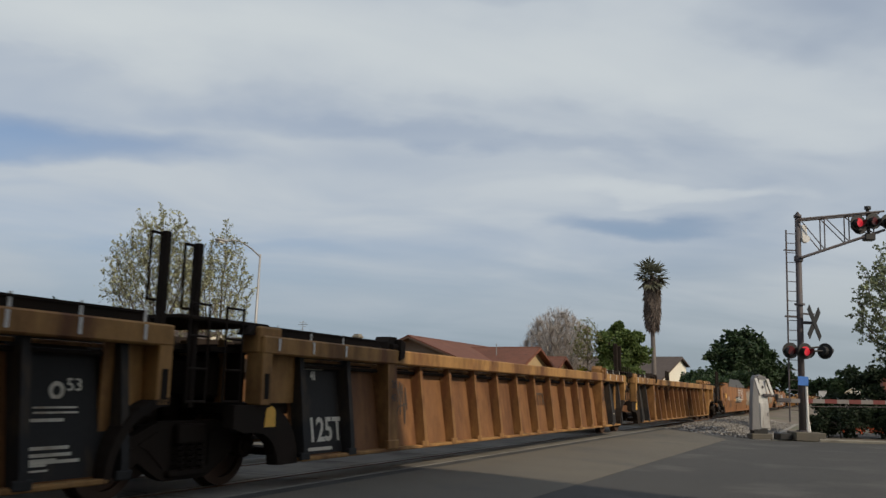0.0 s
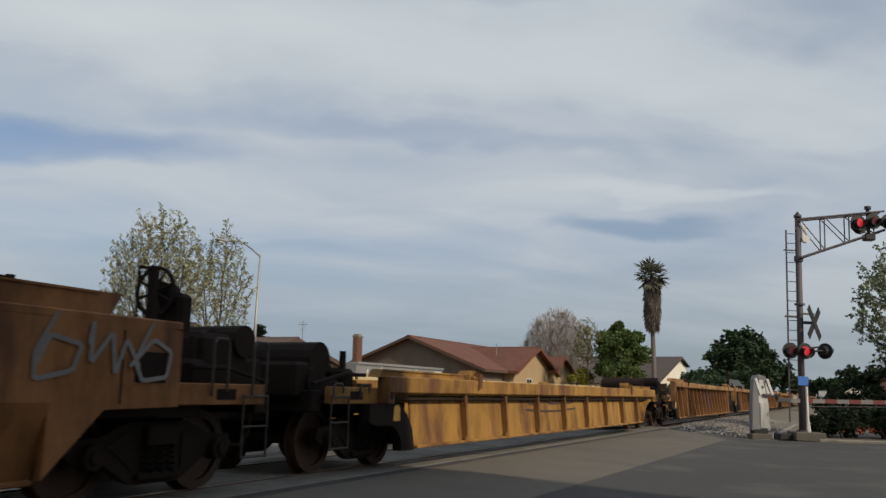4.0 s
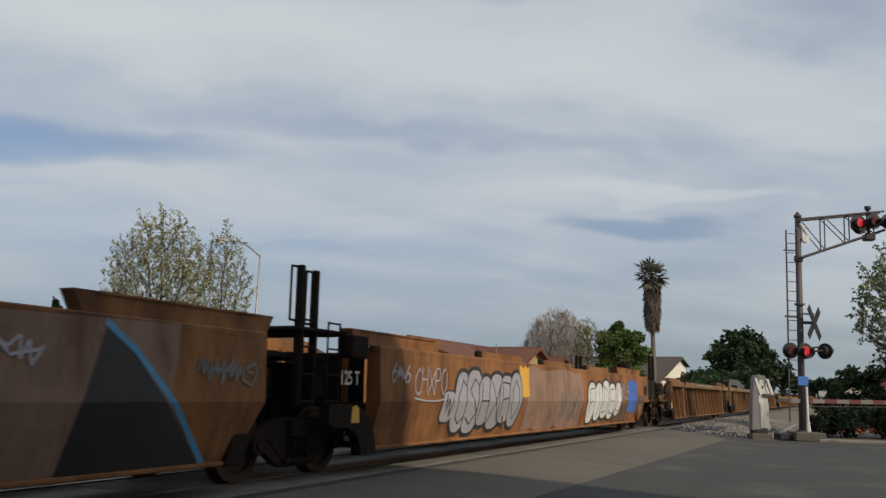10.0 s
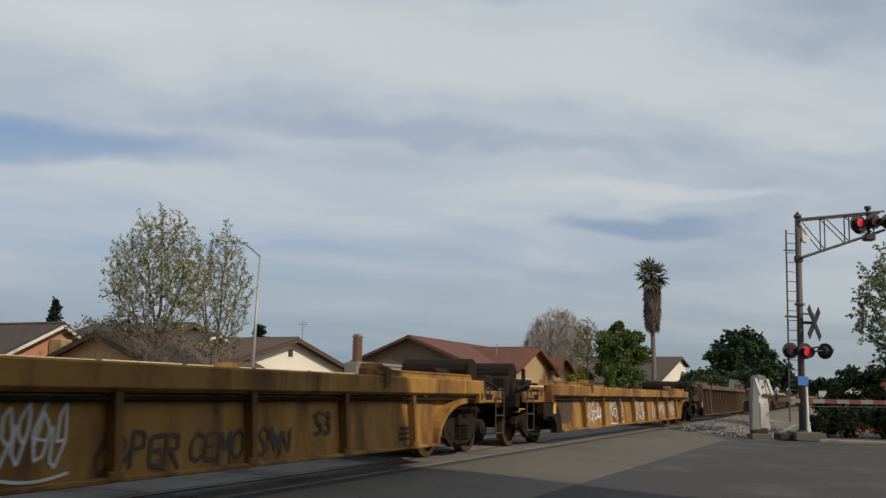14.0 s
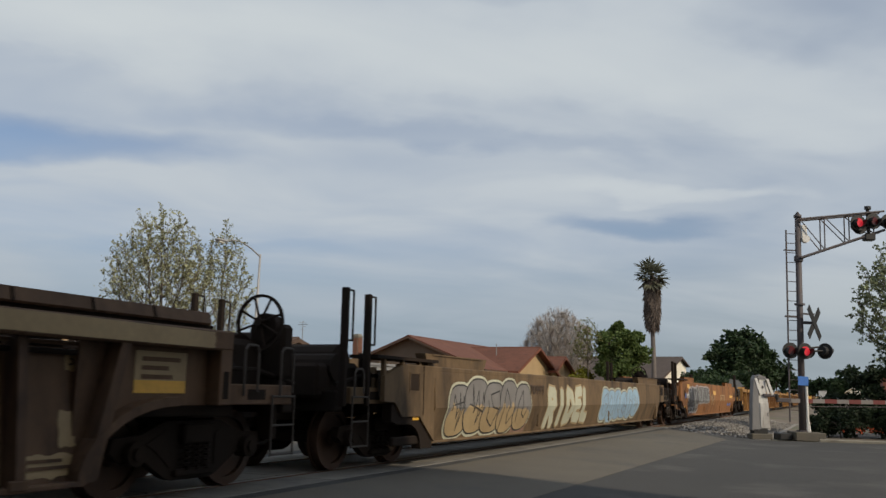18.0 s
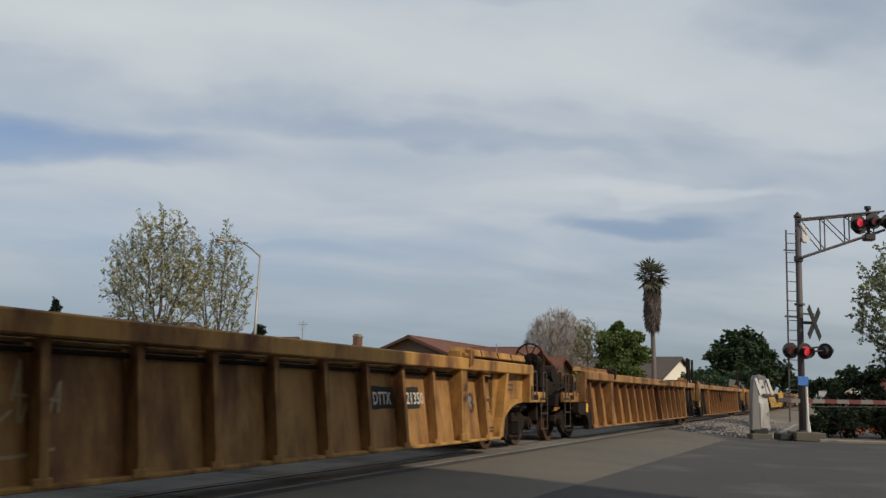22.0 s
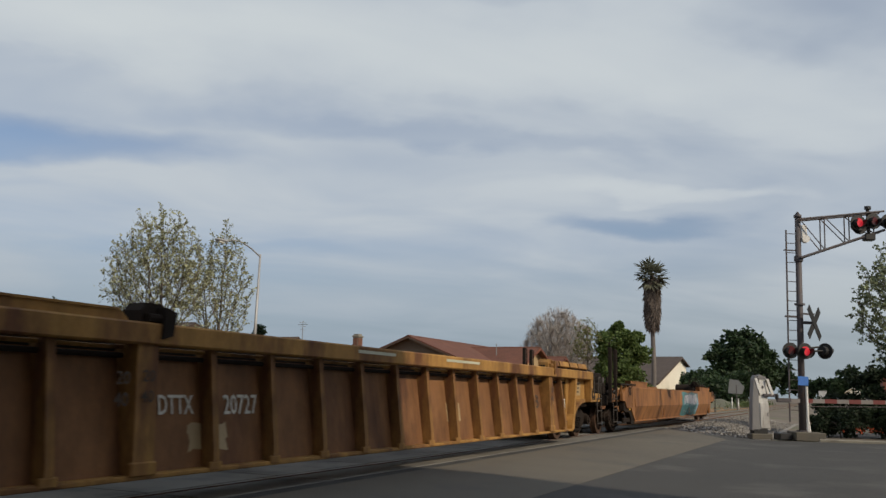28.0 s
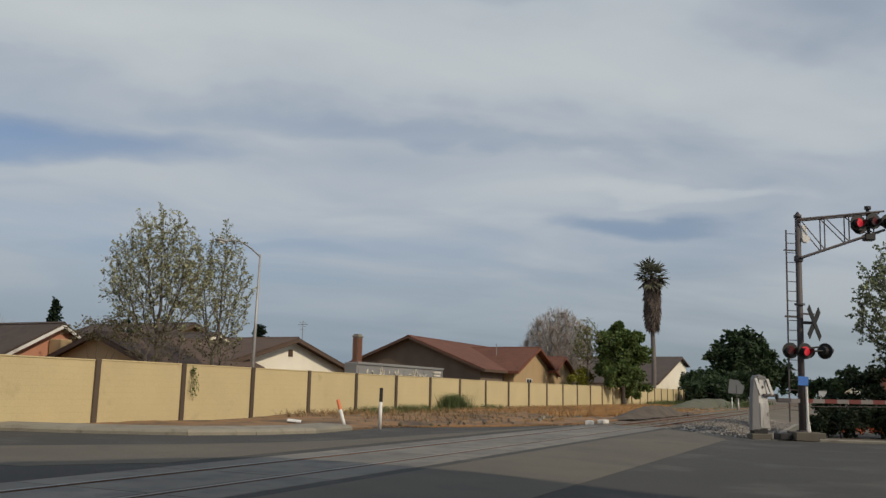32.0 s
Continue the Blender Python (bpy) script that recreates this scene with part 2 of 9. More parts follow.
M_DIRT = paint("dry_dirt", (0.30, 0.165, 0.07), (0.19, 0.115, 0.058), 0.95, big=0.35, fine=9, bump=0.7, dirt=(0.08, 0.058, 0.04), dirt_amount=0.55, dirt_scale=0.6)
M_EARTH = paint("grey_earth", (0.16, 0.13, 0.095), (0.11, 0.09, 0.07), 0.95, big=0.2, fine=6, bump=0.6, dirt=(0.09, 0.10, 0.05), dirt_amount=0.4, dirt_scale=0.15)
M_DRYGRASS = paint("dry_grass", (0.38, 0.25, 0.11), (0.26, 0.16, 0.07), 0.9, fine=20, bump=0, island=0.35)
M_WEED = paint("green_weeds", (0.10, 0.13, 0.045), (0.06, 0.09, 0.03), 0.85, fine=20, bump=0, island=0.4)
M_WALLPOST = paint("dark_wall_post", (0.09, 0.065, 0.045), (0.06, 0.045, 0.035), 0.85, fine=20, bump=0.3, per_piece=0.2)
M_WHITE = paint("white_paint", (0.72, 0.71, 0.68), (0.6, 0.59, 0.56), 0.5, fine=25, bump=0.05, dirt=(0.3, 0.28, 0.25), dirt_amount=0.25)
M_ORANGE = paint("orange_paint", (0.75, 0.2, 0.07), (0.6, 0.16, 0.06), 0.5, bump=0.03)
M_BLACK = paint("black_paint", (0.012, 0.012, 0.013), (0.02, 0.019, 0.018), 0.6, bump=0.06)


def block_paint(name, col, joint):
    """Painted block wall: courses of block show through the paint."""
    mat = paint(name, col, tuple(c * 0.9 for c in col), 0.85, big=0.5, fine=30, bump=0.12, dirt=tuple(c * 0.72 for c in col), dirt_amount=0.02, dirt_scale=0.9, per_piece=0.05, world=True)
    nt = mat.node_tree
    N = nt.nodes
    co = N.new("ShaderNodeTexCoord")
    sep = N.new("ShaderNodeSeparateXYZ")
    wire(nt, co, "Object", sep, 0)
    uv = N.new("ShaderNodeCombineXYZ")
    wire(nt, sep, 1, uv, 0)
    wire(nt, sep, 2, uv, 1)
    br = N.new("ShaderNodeTexBrick")
    br.inputs["Scale"].default_value = 1.0
    br.inputs["Brick Width"].default_value, br.inputs["Row Height"].default_value = 0.40, 0.20
    br.inputs["Mortar Size"].default_value, br.inputs["Mortar Smooth"].default_value = 0.008, 0.4
    wire(nt, uv, 0, br, 0)
    bs = N["Principled BSDF"]
    old = bs.inputs["Base Color"].links[0].from_socket
    mx = N.new("ShaderNodeMix")
    mx.data_type = "RGBA"
    k = N.new("ShaderNodeMath")
    k.operation = "MULTIPLY"
    k.inputs[1].default_value = joint
    wire(nt, br, 1, k, 0)
    wire(nt, k, 0, mx, 0)
    nt.links.new(old, mx.inputs[6])
    mx.inputs[7].default_value = (*[c * 0.55 for c in col], 1)
    wire(nt, mx, 2, bs, "Base Color")
    b = N.new("ShaderNodeBump")
    b.invert = True
    b.inputs["Strength"].default_value, b.inputs["Distance"].default_value = 0.3, 0.008
    wire(nt, br, 1, b, "Height")
    nt.links.new(bs.inputs["Normal"].links[0].from_socket, b.inputs["Normal"])
    wire(nt, b, 0, bs, "Normal")
    return mat


M_WALL = block_paint("yellow_block_wall", (0.53, 0.435, 0.245), 0.14)

# ---------------------------------------------------------------- ground
TRACK_X, RAIL_HALF = -7.75, 0.75
WALL_X = -21.6


def ease(a, b, t):
    t = min(max((t - a) / (b - a), 0.0), 1.0)
    return t * t * (3 - 2 * t)


def level(x, y):
    """Height of the ground: a hump at the track, falling to both sides."""
    d = x - TRACK_X
    z = -0.02 - 0.13 * ease(2.0, 6.0, d) if d > 0 else -0.02 - 0.07 * ease(2.0, 4.5, -d)
    return z


def sheet(outline, lift, cuts_x, cuts_y=()):
    """A polygon cut along lines so that it follows the ground's height."""
    bm = bmesh.new()
    bm.faces.new([bm.verts.new((x, y, 0)) for x, y in outline])
    for axis, cuts in ((0, cuts_x), (1, cuts_y)):
        for c in cuts:
            co, no = [0, 0, 0], [0, 0, 0]
            co[axis], no[axis] = c, 1
            bmesh.ops.bisect_plane(bm, geom=bm.verts[:] + bm.edges[:] + bm.faces[:], plane_co=co, plane_no=no)
    for v in bm.verts:
        v.co.z = level(v.co.x, v.co.y) + lift
    rim = bmesh.ops.extrude_edge_only(bm, edges=[e for e in bm.edges if len(e.link_faces) == 1])["geom"]
    for v in rim:
        if isinstance(v, bmesh.types.BMVert):
            v.co.z -= 0.12
    bmesh.ops.triangulate(bm, faces=bm.faces[:])
    bm.normal_update()
    me = Mesh()
    bm.verts.index_update()
    me.add([v.co[:] for v in bm.verts], [[v.index for v in f.verts] for f in bm.faces])
    bm.free()
    return me


CUTS = [-13.0, -12.3, -11.6, -10.9, -10.2, -9.8, -5.8, -5.2, -4.6, -4.0, -3.4, -2.8, -2.2, -1.8]
solid("ground", sheet([(-1400, -900), (900, -900), (900, 2400), (-1400, 2400)], -0.05, CUTS), M_EARTH,
      "flat grey-brown earth with sparse grass around the crossing", "ground", kind="structure")
ROAD = [(-70, -40), (70, -40), (70, 42), (30, 36.0), (1.2, 30.2), (-0.7, 29.8), (-2.7, 29.6), (-4.6, 30.9), (-6.3, 33.6), (-8.2, 34.6),
        (-11.5, 30.8), (-14.6, 27.0), (-14.3, 24.0), (-13.95, 21.4), (-14.6, 19.4), (-15.7, 17.9), (-18.3, 16.75), (-20.7, 16.2), (-45, 11.5), (-70, 7.0)]
solid("road", sheet(ROAD, 0.0, CUTS), M_ASPHALT, "grey asphalt street crossing the railway at an angle", "road", kind="structure")
PATCH = [(-5.95, 4.0), (-3.6, 4.0), (-3.45, 17.0), (-3.3, 28.2), (-4.6, 30.6), (-5.95, 33.0)]
solid("road_patch", sheet(PATCH, 0.005, CUTS), M_ASPHALT_OLD, "worn tan asphalt strip beside the crossing panels", "road", kind="structure")
PATCH_2 = [(-60, 3.6), (-15.7, 12.3), (-13.0, 15.6), (-11.3, 19.0), (-10.6, 24.0), (-9.75, 32.4), (-9.75, 10.6), (-11.4, 9.4), (-15.0, 9.6), (-60, 0.6)]
solid("road_patch", sheet(PATCH_2, 0.005, CUTS), M_ASPHALT_OLD, "worn tan asphalt apron on the far side of the rails", "road", kind="structure")


def kerb(name, pts, label, prof):
    """A kerb with its gutter pan along a line, in lengths with open joints."""
    top = thing(name, label, "kerb", kind="structure")
    for (ax, ay), (bx, by) in zip(pts, pts[1:]):
        n = max(1, round(math.hypot(bx - ax, by - ay) / 2.4))
        for i in range(n):
            x0, y0 = ax + (bx - ax) * i / n, ay + (by - ay) * i / n
            x1, y1 = ax + (bx - ax) * (i + 1) / n, ay + (by - ay) * (i + 1) / n
            L = math.hypot(x1 - x0, y1 - y0)
            z = level((x0 + x1) / 2, (y0 + y1) / 2)
            mm = Mesh()
            mm.prism([(-q[0], q[1]) for q in prof], 0, 0.008, L - 0.008)
            mm.v = [(vx, -vy, vz) for vx, vy, vz in mm.v]
            mm.f = [f[::-1] for f in mm.f]
            ob = part("kerb_stone", mm, M_CONCRETE, top)
            ob.matrix_basis = pose(x0, y0, z + 0.0015 * (i % 3), 0, 0, math.degrees(math.atan2(y1 - y0, x1 - x0)))
    return top


kerb("kerb_west", [(-60, 8.8), (-45, 11.5), (-20.7, 16.2), (-18.3, 16.75), (-15.7, 17.9), (-14.6, 19.4), (-13.95, 21.4), (-14.3, 24.0)], "pale concrete kerb and narrow pavement with open joints", [(0.0, -0.1), (0.0, 0.08), (0.06, 0.15), (0.3, 0.18), (1.15, 0.2), (1.15, -0.1)])
kerb("kerb_east", [(-0.7, 30.05), (1.2, 30.35), (30, 36.0)], "low pale concrete kerb beside the crossing signal", [(0.0, -0.1), (0.0, 0.05), (0.04, 0.07), (0.26, 0.075), (0.26, -0.1)])

# dirt verge between kerb and wall
VERGE = [(-60, 8.95), (-45, 11.7), (-20.8, 16.4), (-18.35, 16.95), (-15.8, 18.1), (-14.75, 19.5), (-14.15, 21.4), (-14.5, 24.1), (-14.7, 27.0), (-11.6, 30.9), (-10.3, 33.0), (-10.3, 150), (-22, 150), (-60, 150)]


def verge():
    rng = random.Random(4)
    mm = Mesh()
    x0, x1, y0, y1, st = -21.5, -10.2, 16.0, 96.0, 0.4
    nx, ny = int((x1 - x0) / st), int((y1 - y0) / st)

    def inside(x, y):
        c = False
        for (ax, ay), (bx, by) in zip(VERGE, VERGE[1:] + VERGE[:1]):
            if (ay > y) != (by > y) and x < (bx - ax) * (y - ay) / (by - ay) + ax:
                c = not c
        return c
    vid = {}
    for j in range(ny):
        for i in range(nx):
            cs = [(i, j), (i + 1, j), (i + 1, j + 1), (i, j + 1)]
            if not all(inside(x0 + a * st, y0 + b * st) for a, b in cs):
                continue
            q = []
            for a, b in cs:
                if (a, b) not in vid:
                    x, y = x0 + a * st, y0 + b * st
                    near = ease(-14.0, -17.5, x) if y < 60 else 0.5
                    h = 0.10 * near * ease(24, 30, y) + 0.14 * noise.noise(Vector((x * 0.35, y * 0.3, 0))) * ease(20, 32, y)
                    h += 0.05 * noise.noise(Vector((x * 1.3, y * 1.1, 4))) + rng.uniform(-0.012, 0.012)
                    h += 0.1 + 0.0016 * max(y - 60, 0)
                    vid[(a, b)] = len(mm.v)
                    mm.v.append((x, y, level(x, y) + h))
                q.append(vid[(a, b)])
            mm.f.append(tuple(q))
    uses = collections.Counter(k for f in mm.f for k in f)
    mm.v = [(x, y, level(x, y) + 0.03) if uses[k] < 4 else (x, y, z) for k, (x, y, z) in enumerate(mm.v)]
    return solid("verge", mm, M_DIRT, "bumpy strip of dry orange-brown dirt below the wall", "ground", kind="structure", smooth=True)


verge()
solid("verge_far", sheet(VERGE, 0.035, CUTS), M_DIRT, "dry dirt and grass along the track", "ground", kind="structure")


def railway():
    top = thing("railway_track", "single railway track of rusty rails on wooden ties", "railway track", kind="structure")
    for s, nm in ((1, "rail"), (-1, "rail")):
        x = TRACK_X + s * RAIL_HALF
        web = Mesh()
        prof = [(-0.07, -0.17), (0.07, -0.17), (0.07, -0.155), (0.012, -0.13), (0.012, -0.04), (0.036, -0.03), (0.036, -0.004), (-0.036, -0.004), (-0.036, -0.03), (-0.012, -0.04), (-0.012, -0.13), (-0.07, -0.155)]
        web.prism([(x + a, b) for a, b in prof], 1, -900, 900)
        r = part(nm, web, M_RAIL, top)
        head = Mesh()
        head.prism([(x - 0.033, -0.004), (x + 0.033, -0.004), (x + 0.03, 0.0), (x - 0.03, 0.0)], 1, -900, 900)
        part("rail_head", head, M_RAILTOP, r, "shiny running surface")
    # ties where the track leaves the road
    rng = random.Random(8)
    tie = Mesh().box(0, 0, -0.2, 2.6, 0.23, 0.16, c=0.012).data("tie", M_TIE)
    y = 34.9
    while y < 125:
        o = part("tie", tie, M_TIE, top)
        o.matrix_basis = pose(TRACK_X + rng.uniform(-0.03, 0.03), y, 0.035 + rng.uniform(-0.01, 0.01), 0, 0, rng.uniform(-0.8, 0.8))
        y += 0.55
    # crossing surface of concrete panels
    for i in range(16):
        y0 = 34.6 - 2.46 * (i + 1)
        for a, b, z0 in ((-0.62, 0.62, -0.006), (0.80, 1.52, -0.012), (-1.52, -0.80, -0.012)):
            mm = Mesh().box(0, 0, -0.08, b - a, 2.44, 0.16, c=0.012)
            o = part("crossing_panel", mm, M_PANEL, top)
            o.matrix_basis = pose(TRACK_X + (a + b) / 2, y0 + 1.22, z0)
    fill = Mesh().box(TRACK_X, 14.9, -0.14, 3.06, 39.4, 0.10)
    part("flangeway", fill, M_BLACK, top, "dark rubber filler in the flangeways")
    # ballast shoulder
    bed = Mesh()
    prof = [(-3.3, -0.06), (-1.75, -0.1), (1.75, -0.1), (3.4, -0.17), (3.4, -0.3), (-3.3, -0.3)]
    bed.prism([(TRACK_X + a, b) for a, b in prof], 1, 34.7, 900)
    part("ballast_bed", bed, M_BALLAST_BROWN, top)
    return top


railway()


def pebbles(name, rng, n, place, size, mat, label, category="gravel"):
    """Loose stones, each its own small rough solid, in one heap."""
    mm = Mesh()
    base = [(1, 0, 0), (0, 1, 0), (-1, 0, 0), (0, -1, 0), (0, 0, 1), (0, 0, -1)]
    fs = [(0, 1, 4), (1, 2, 4), (2, 3, 4), (3, 0, 4), (1, 0, 5), (2, 1, 5), (3, 2, 5), (0, 3, 5)]
    for _ in range(n):
        x, y, z = place(rng)
        s = rng.uniform(*size)
        rot = Euler((rng.uniform(0, 3), rng.uniform(0, 3), rng.uniform(0, 3))).to_matrix()
        mm.add([rot @ Vector([c * s * rng.uniform(0.6, 1.2) for c in p]) + Vector((x, y, z)) for p in base], fs)
    return solid(name, mm, mat, label, category, kind="stuff")


def spot(cx0, cx1, y0, y1, zf):
    def place(rng):
        y = rng.uniform(y0, y1)
        x = rng.uniform(cx0, cx1)
        return x, y, zf(x, y)
    return place


def heap(x, y):
    return -0.16 + 0.32 * ease(-2.6, -4.6, x) * ease(30.0, 33.0, y + 0.45 * (x + 3)) * (1 - 0.75 * ease(-5.3, -6.4, x))


def gravel():
    mm = Mesh()
    st = 0.25
    nx, ny = 18, 60
    for j in range(ny + 1):
        for i in range(nx + 1):
            x, y = -6.7 + i * st, 30.3 + j * st * 1.4
            mm.v.append((x, y, heap(x, y) - 0.01 + 0.03 * noise.noise(Vector((x * 2, y * 2, 0)))))
    for j in range(ny):
        for i in range(nx):
            a = j * (nx + 1) + i
            mm.f.append((a, a + 1, a + nx + 2, a + nx + 1))
    solid("gravel_bank", mm, M_BALLAST, "low bank of pale grey ballast beside the rails", "gravel", kind="structure")
    pebbles("ballast_stones", random.Random(3), 5200, spot(-6.6, -2.4, 30.6, 50.0, heap), (0.03, 0.065), M_BALLAST, "loose pale grey ballast stones on the bank")
    pebbles("ballast_stones", random.Random(5), 3500, spot(-10.6, -6.2, 34.8, 62.0, lambda x, y: -0.09), (0.025, 0.055), M_BALLAST_BROWN, "rust-stained ballast stones between the ties")


gravel()


def far_wall():
    top = thing("wall_west", "long cream-yellow painted block wall with dark posts", "wall", kind="structure")
    step = 4.15
    y, n = 12.34, 0
    panel = Mesh().box(0, step / 2, 0.98, 0.15, step - 0.20, 2.1, c=0.01).data("panel", M_WALL)
    cap = Mesh().box(0, step / 2, 2.04, 0.19, step - 0.20, 0.05, c=0.01).data("coping", M_WALL)
    post = Mesh().box(0, 0, 1.0, 0.21, 0.20, 2.14, c=0.012).data("wall_post", M_WALLPOST)
    rng = random.Random(2)
    while y < 150:
        z = -0.07 + 0.0035 * max(y - 60, 0) + rng.uniform(-0.012, 0.012)
        p = part("wall_panel", panel, M_WALL, top)
        wide = min(3.88 + 0.045 * n, 4.4)
        p.matrix_basis = pose(WALL_X, y, z) @ Matrix.Diagonal((1, wide / step, 1, 1))
        c = part("coping", cap, M_WALL, p)
        q = part("wall_post", post, M_WALLPOST, top)
        q.matrix_basis = pose(WALL_X + 0.04, y, z, 0, rng.uniform(-0.4, 0.4))
        y += wide
        n += 1
    return top


far_wall()


# ---------------------------------------------------------------- train: materials
RUST = (0.115, 0.05, 0.022)
GRIME = (0.07, 0.045, 0.025)


def coat(name, col, amount, dirt=RUST):
    mat = paint(name, col, tuple(c * 0.74 for c in col), 0.72, big=0.55, fine=16, bump=0.12, dirt=dirt, dirt_amount=amount, streak=3.2, dirt_scale=1.3, spec=0.3)
    # fine runs of grime down the steel, and blotches of wear
    nt = mat.node_tree
    N = nt.nodes
    bs = N["Principled BSDF"]
    co = N.new("ShaderNodeTexCoord")
    for scale, stretch, lo, hi, low in ((4.5, (1, 1, 0.3), 0.46, 0.72, 0.80), (2.3, (1, 1, 0.8), 0.46, 0.70, 0.80)):
        mp = N.new("ShaderNodeMapping")
        mp.inputs["Scale"].default_value = stretch
        wire(nt, co, "Object", mp, 0)
        n = N.new("ShaderNodeTexNoise")
        n.inputs["Scale"].default_value, n.inputs["Detail"].default_value, n.inputs["Roughness"].default_value = scale, 7, 0.6
        wire(nt, mp, 0, n, 0)
        r = N.new("ShaderNodeMapRange")
        r.inputs["From Min"].default_value, r.inputs["From Max"].default_value = lo, hi
        r.inputs["To Min"].default_value, r.inputs["To Max"].default_value = 1.08, low
        wire(nt, n, 0, r, 0)
        mx = N.new("ShaderNodeMix")
        mx.data_type, mx.blend_type = "RGBA", "MULTIPLY"
        mx.inputs[0].default_value = 1.0
        nt.links.new(bs.inputs["Base Color"].links[0].from_socket, mx.inputs[6])
        wire(nt, r, 0, mx, 7)
        wire(nt, mx, 2, bs, "Base Color")
    return mat


C_YELLOW = coat("faded_yellow_paint", (0.325, 0.178, 0.063), 0.55)
C_GOLD = coat("golden_yellow_paint", (0.40, 0.22, 0.065), 0.5)
C_GOLDRUST = coat("rust_stained_gold_paint", (0.36, 0.195, 0.055), 0.55)
C_BRIGHT = coat("bright_yellow_paint", (0.47, 0.265, 0.05), 0.22, (0.16, 0.085, 0.035))
C_LOWYEL = coat("yellow_paint", (0.335, 0.18, 0.042), 0.6)
C_ORANGE = coat("rusty_orange_paint", (0.275, 0.123, 0.044), 0.5)
C_BROWN = coat("brown_weathered_paint", (0.24, 0.132, 0.056), 0.5)
C_DARK = coat("dark_oxide_paint", (0.135, 0.082, 0.05), 0.45, (0.045, 0.028, 0.022))
C_RED = coat("red_brown_paint", (0.20, 0.105, 0.056), 0.45, (0.085, 0.048, 0.03))
C_PINK = coat("pinkish_primer", (0.29, 0.185, 0.135), 0.3, (0.17, 0.09, 0.055))
C_OLIVE = coat("tan_olive_paint", (0.15, 0.10, 0.055), 0.45, (0.05, 0.035, 0.022))
C_CREAM = coat("cream_paint", (0.37, 0.30, 0.17), 0.28, GRIME)
P_YELLOW = coat("rust_streaked_yellow", (0.31, 0.155, 0.05), 0.55)
P_RUST = coat("rust_stained_panel", (0.21, 0.10, 0.042), 0.55, (0.09, 0.04, 0.02))
P_BROWN = coat("dull_brown_panel", (0.215, 0.118, 0.055), 0.45, (0.075, 0.035, 0.02))
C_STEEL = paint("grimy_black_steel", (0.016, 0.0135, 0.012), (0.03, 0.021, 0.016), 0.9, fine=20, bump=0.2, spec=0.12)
C_WHEEL = paint("wheel_steel", (0.03, 0.018, 0.012), (0.075, 0.036, 0.018), 0.75, metal=0.1, fine=20, bump=0.1)
C_RAIL = paint("worn_handrail_paint", (0.062, 0.05, 0.041), (0.034, 0.028, 0.024), 0.7, fine=20, bump=0.05)
C_BLACK = paint("black_stencil_panel", (0.011, 0.011, 0.012), (0.018, 0.017, 0.017), 0.85, fine=18, bump=0.06, dirt=(0.09, 0.06, 0.035), dirt_amount=0.3, streak=3)
C_LETTER = paint("white_lettering", (0.66, 0.63, 0.55), (0.5, 0.47, 0.4), 0.7, big=2.5, fine=25, bump=0, dirt=(0.2, 0.13, 0.07), dirt_amount=0.3)
C_DARKLET = paint("dark_lettering", (0.05, 0.035, 0.025), (0.08, 0.05, 0.03), 0.7, big=2.5, fine=25, bump=0)
C_DECAL = paint("yellow_reflective_decal", (0.75, 0.42, 0.05), (0.65, 0.36, 0.05), 0.4, bump=0)
S_WHITE = paint("white_spray", (0.68, 0.68, 0.66), (0.55, 0.55, 0.54), 0.6, big=1.2, fine=12, bump=0)
S_SILVER = paint("silver_spray", (0.43, 0.42, 0.455), (0.33, 0.32, 0.35), 0.45, metal=0.2, big=1.2, fine=12, bump=0)
S_BLACK = paint("black_spray", (0.02, 0.02, 0.022), (0.04, 0.035, 0.032), 0.6, bump=0)
S_GREEN = paint("green_spray", (0.10, 0.13, 0.05), (0.17, 0.19, 0.08), 0.6, big=1.0, bump=0)
S_CREAM = paint("cream_spray", (0.52, 0.52, 0.40), (0.4, 0.4, 0.3), 0.6, big=1.0, bump=0)
S_TEAL = paint("teal_spray", (0.035, 0.14, 0.16), (0.07, 0.21, 0.22), 0.6, big=1.0, bump=0)
S_BLUE = paint("blue_spray", (0.05, 0.12, 0.42), (0.08, 0.18, 0.5), 0.6, big=1.2, bump=0)
S_LIGHTBLUE = paint("pale_blue_spray", (0.30, 0.45, 0.58), (0.22, 0.33, 0.45), 0.6, big=1.2, bump=0)
S_SKYBLUE = paint("sky_blue_spray", (0.10, 0.34, 0.58), (0.08, 0.28, 0.5), 0.6, big=1.2, bump=0)
S_TAN = paint("tan_spray", (0.39, 0.29, 0.155), (0.31, 0.225, 0.12), 0.6, big=1.2, bump=0)
S_TANGREY = paint("tan_grey_spray", (0.30, 0.255, 0.19), (0.235, 0.20, 0.15), 0.6, big=1.2, bump=0)
S_GREENDARK = paint("dark_green_spray", (0.05, 0.065, 0.03), (0.075, 0.09, 0.04), 0.6, big=1.0, bump=0)
S_GREY = paint("grey_spray", (0.21, 0.20, 0.19), (0.15, 0.14, 0.13), 0.6, big=1.2, bump=0)
S_PURPLE = paint("violet_spray", (0.16, 0.12, 0.30), (0.11, 0.09, 0.22), 0.6, big=1.2, bump=0)
S_RED = paint("red_spray", (0.5, 0.10, 0.05), (0.4, 0.09, 0.05), 0.6, big=1.2, bump=0)

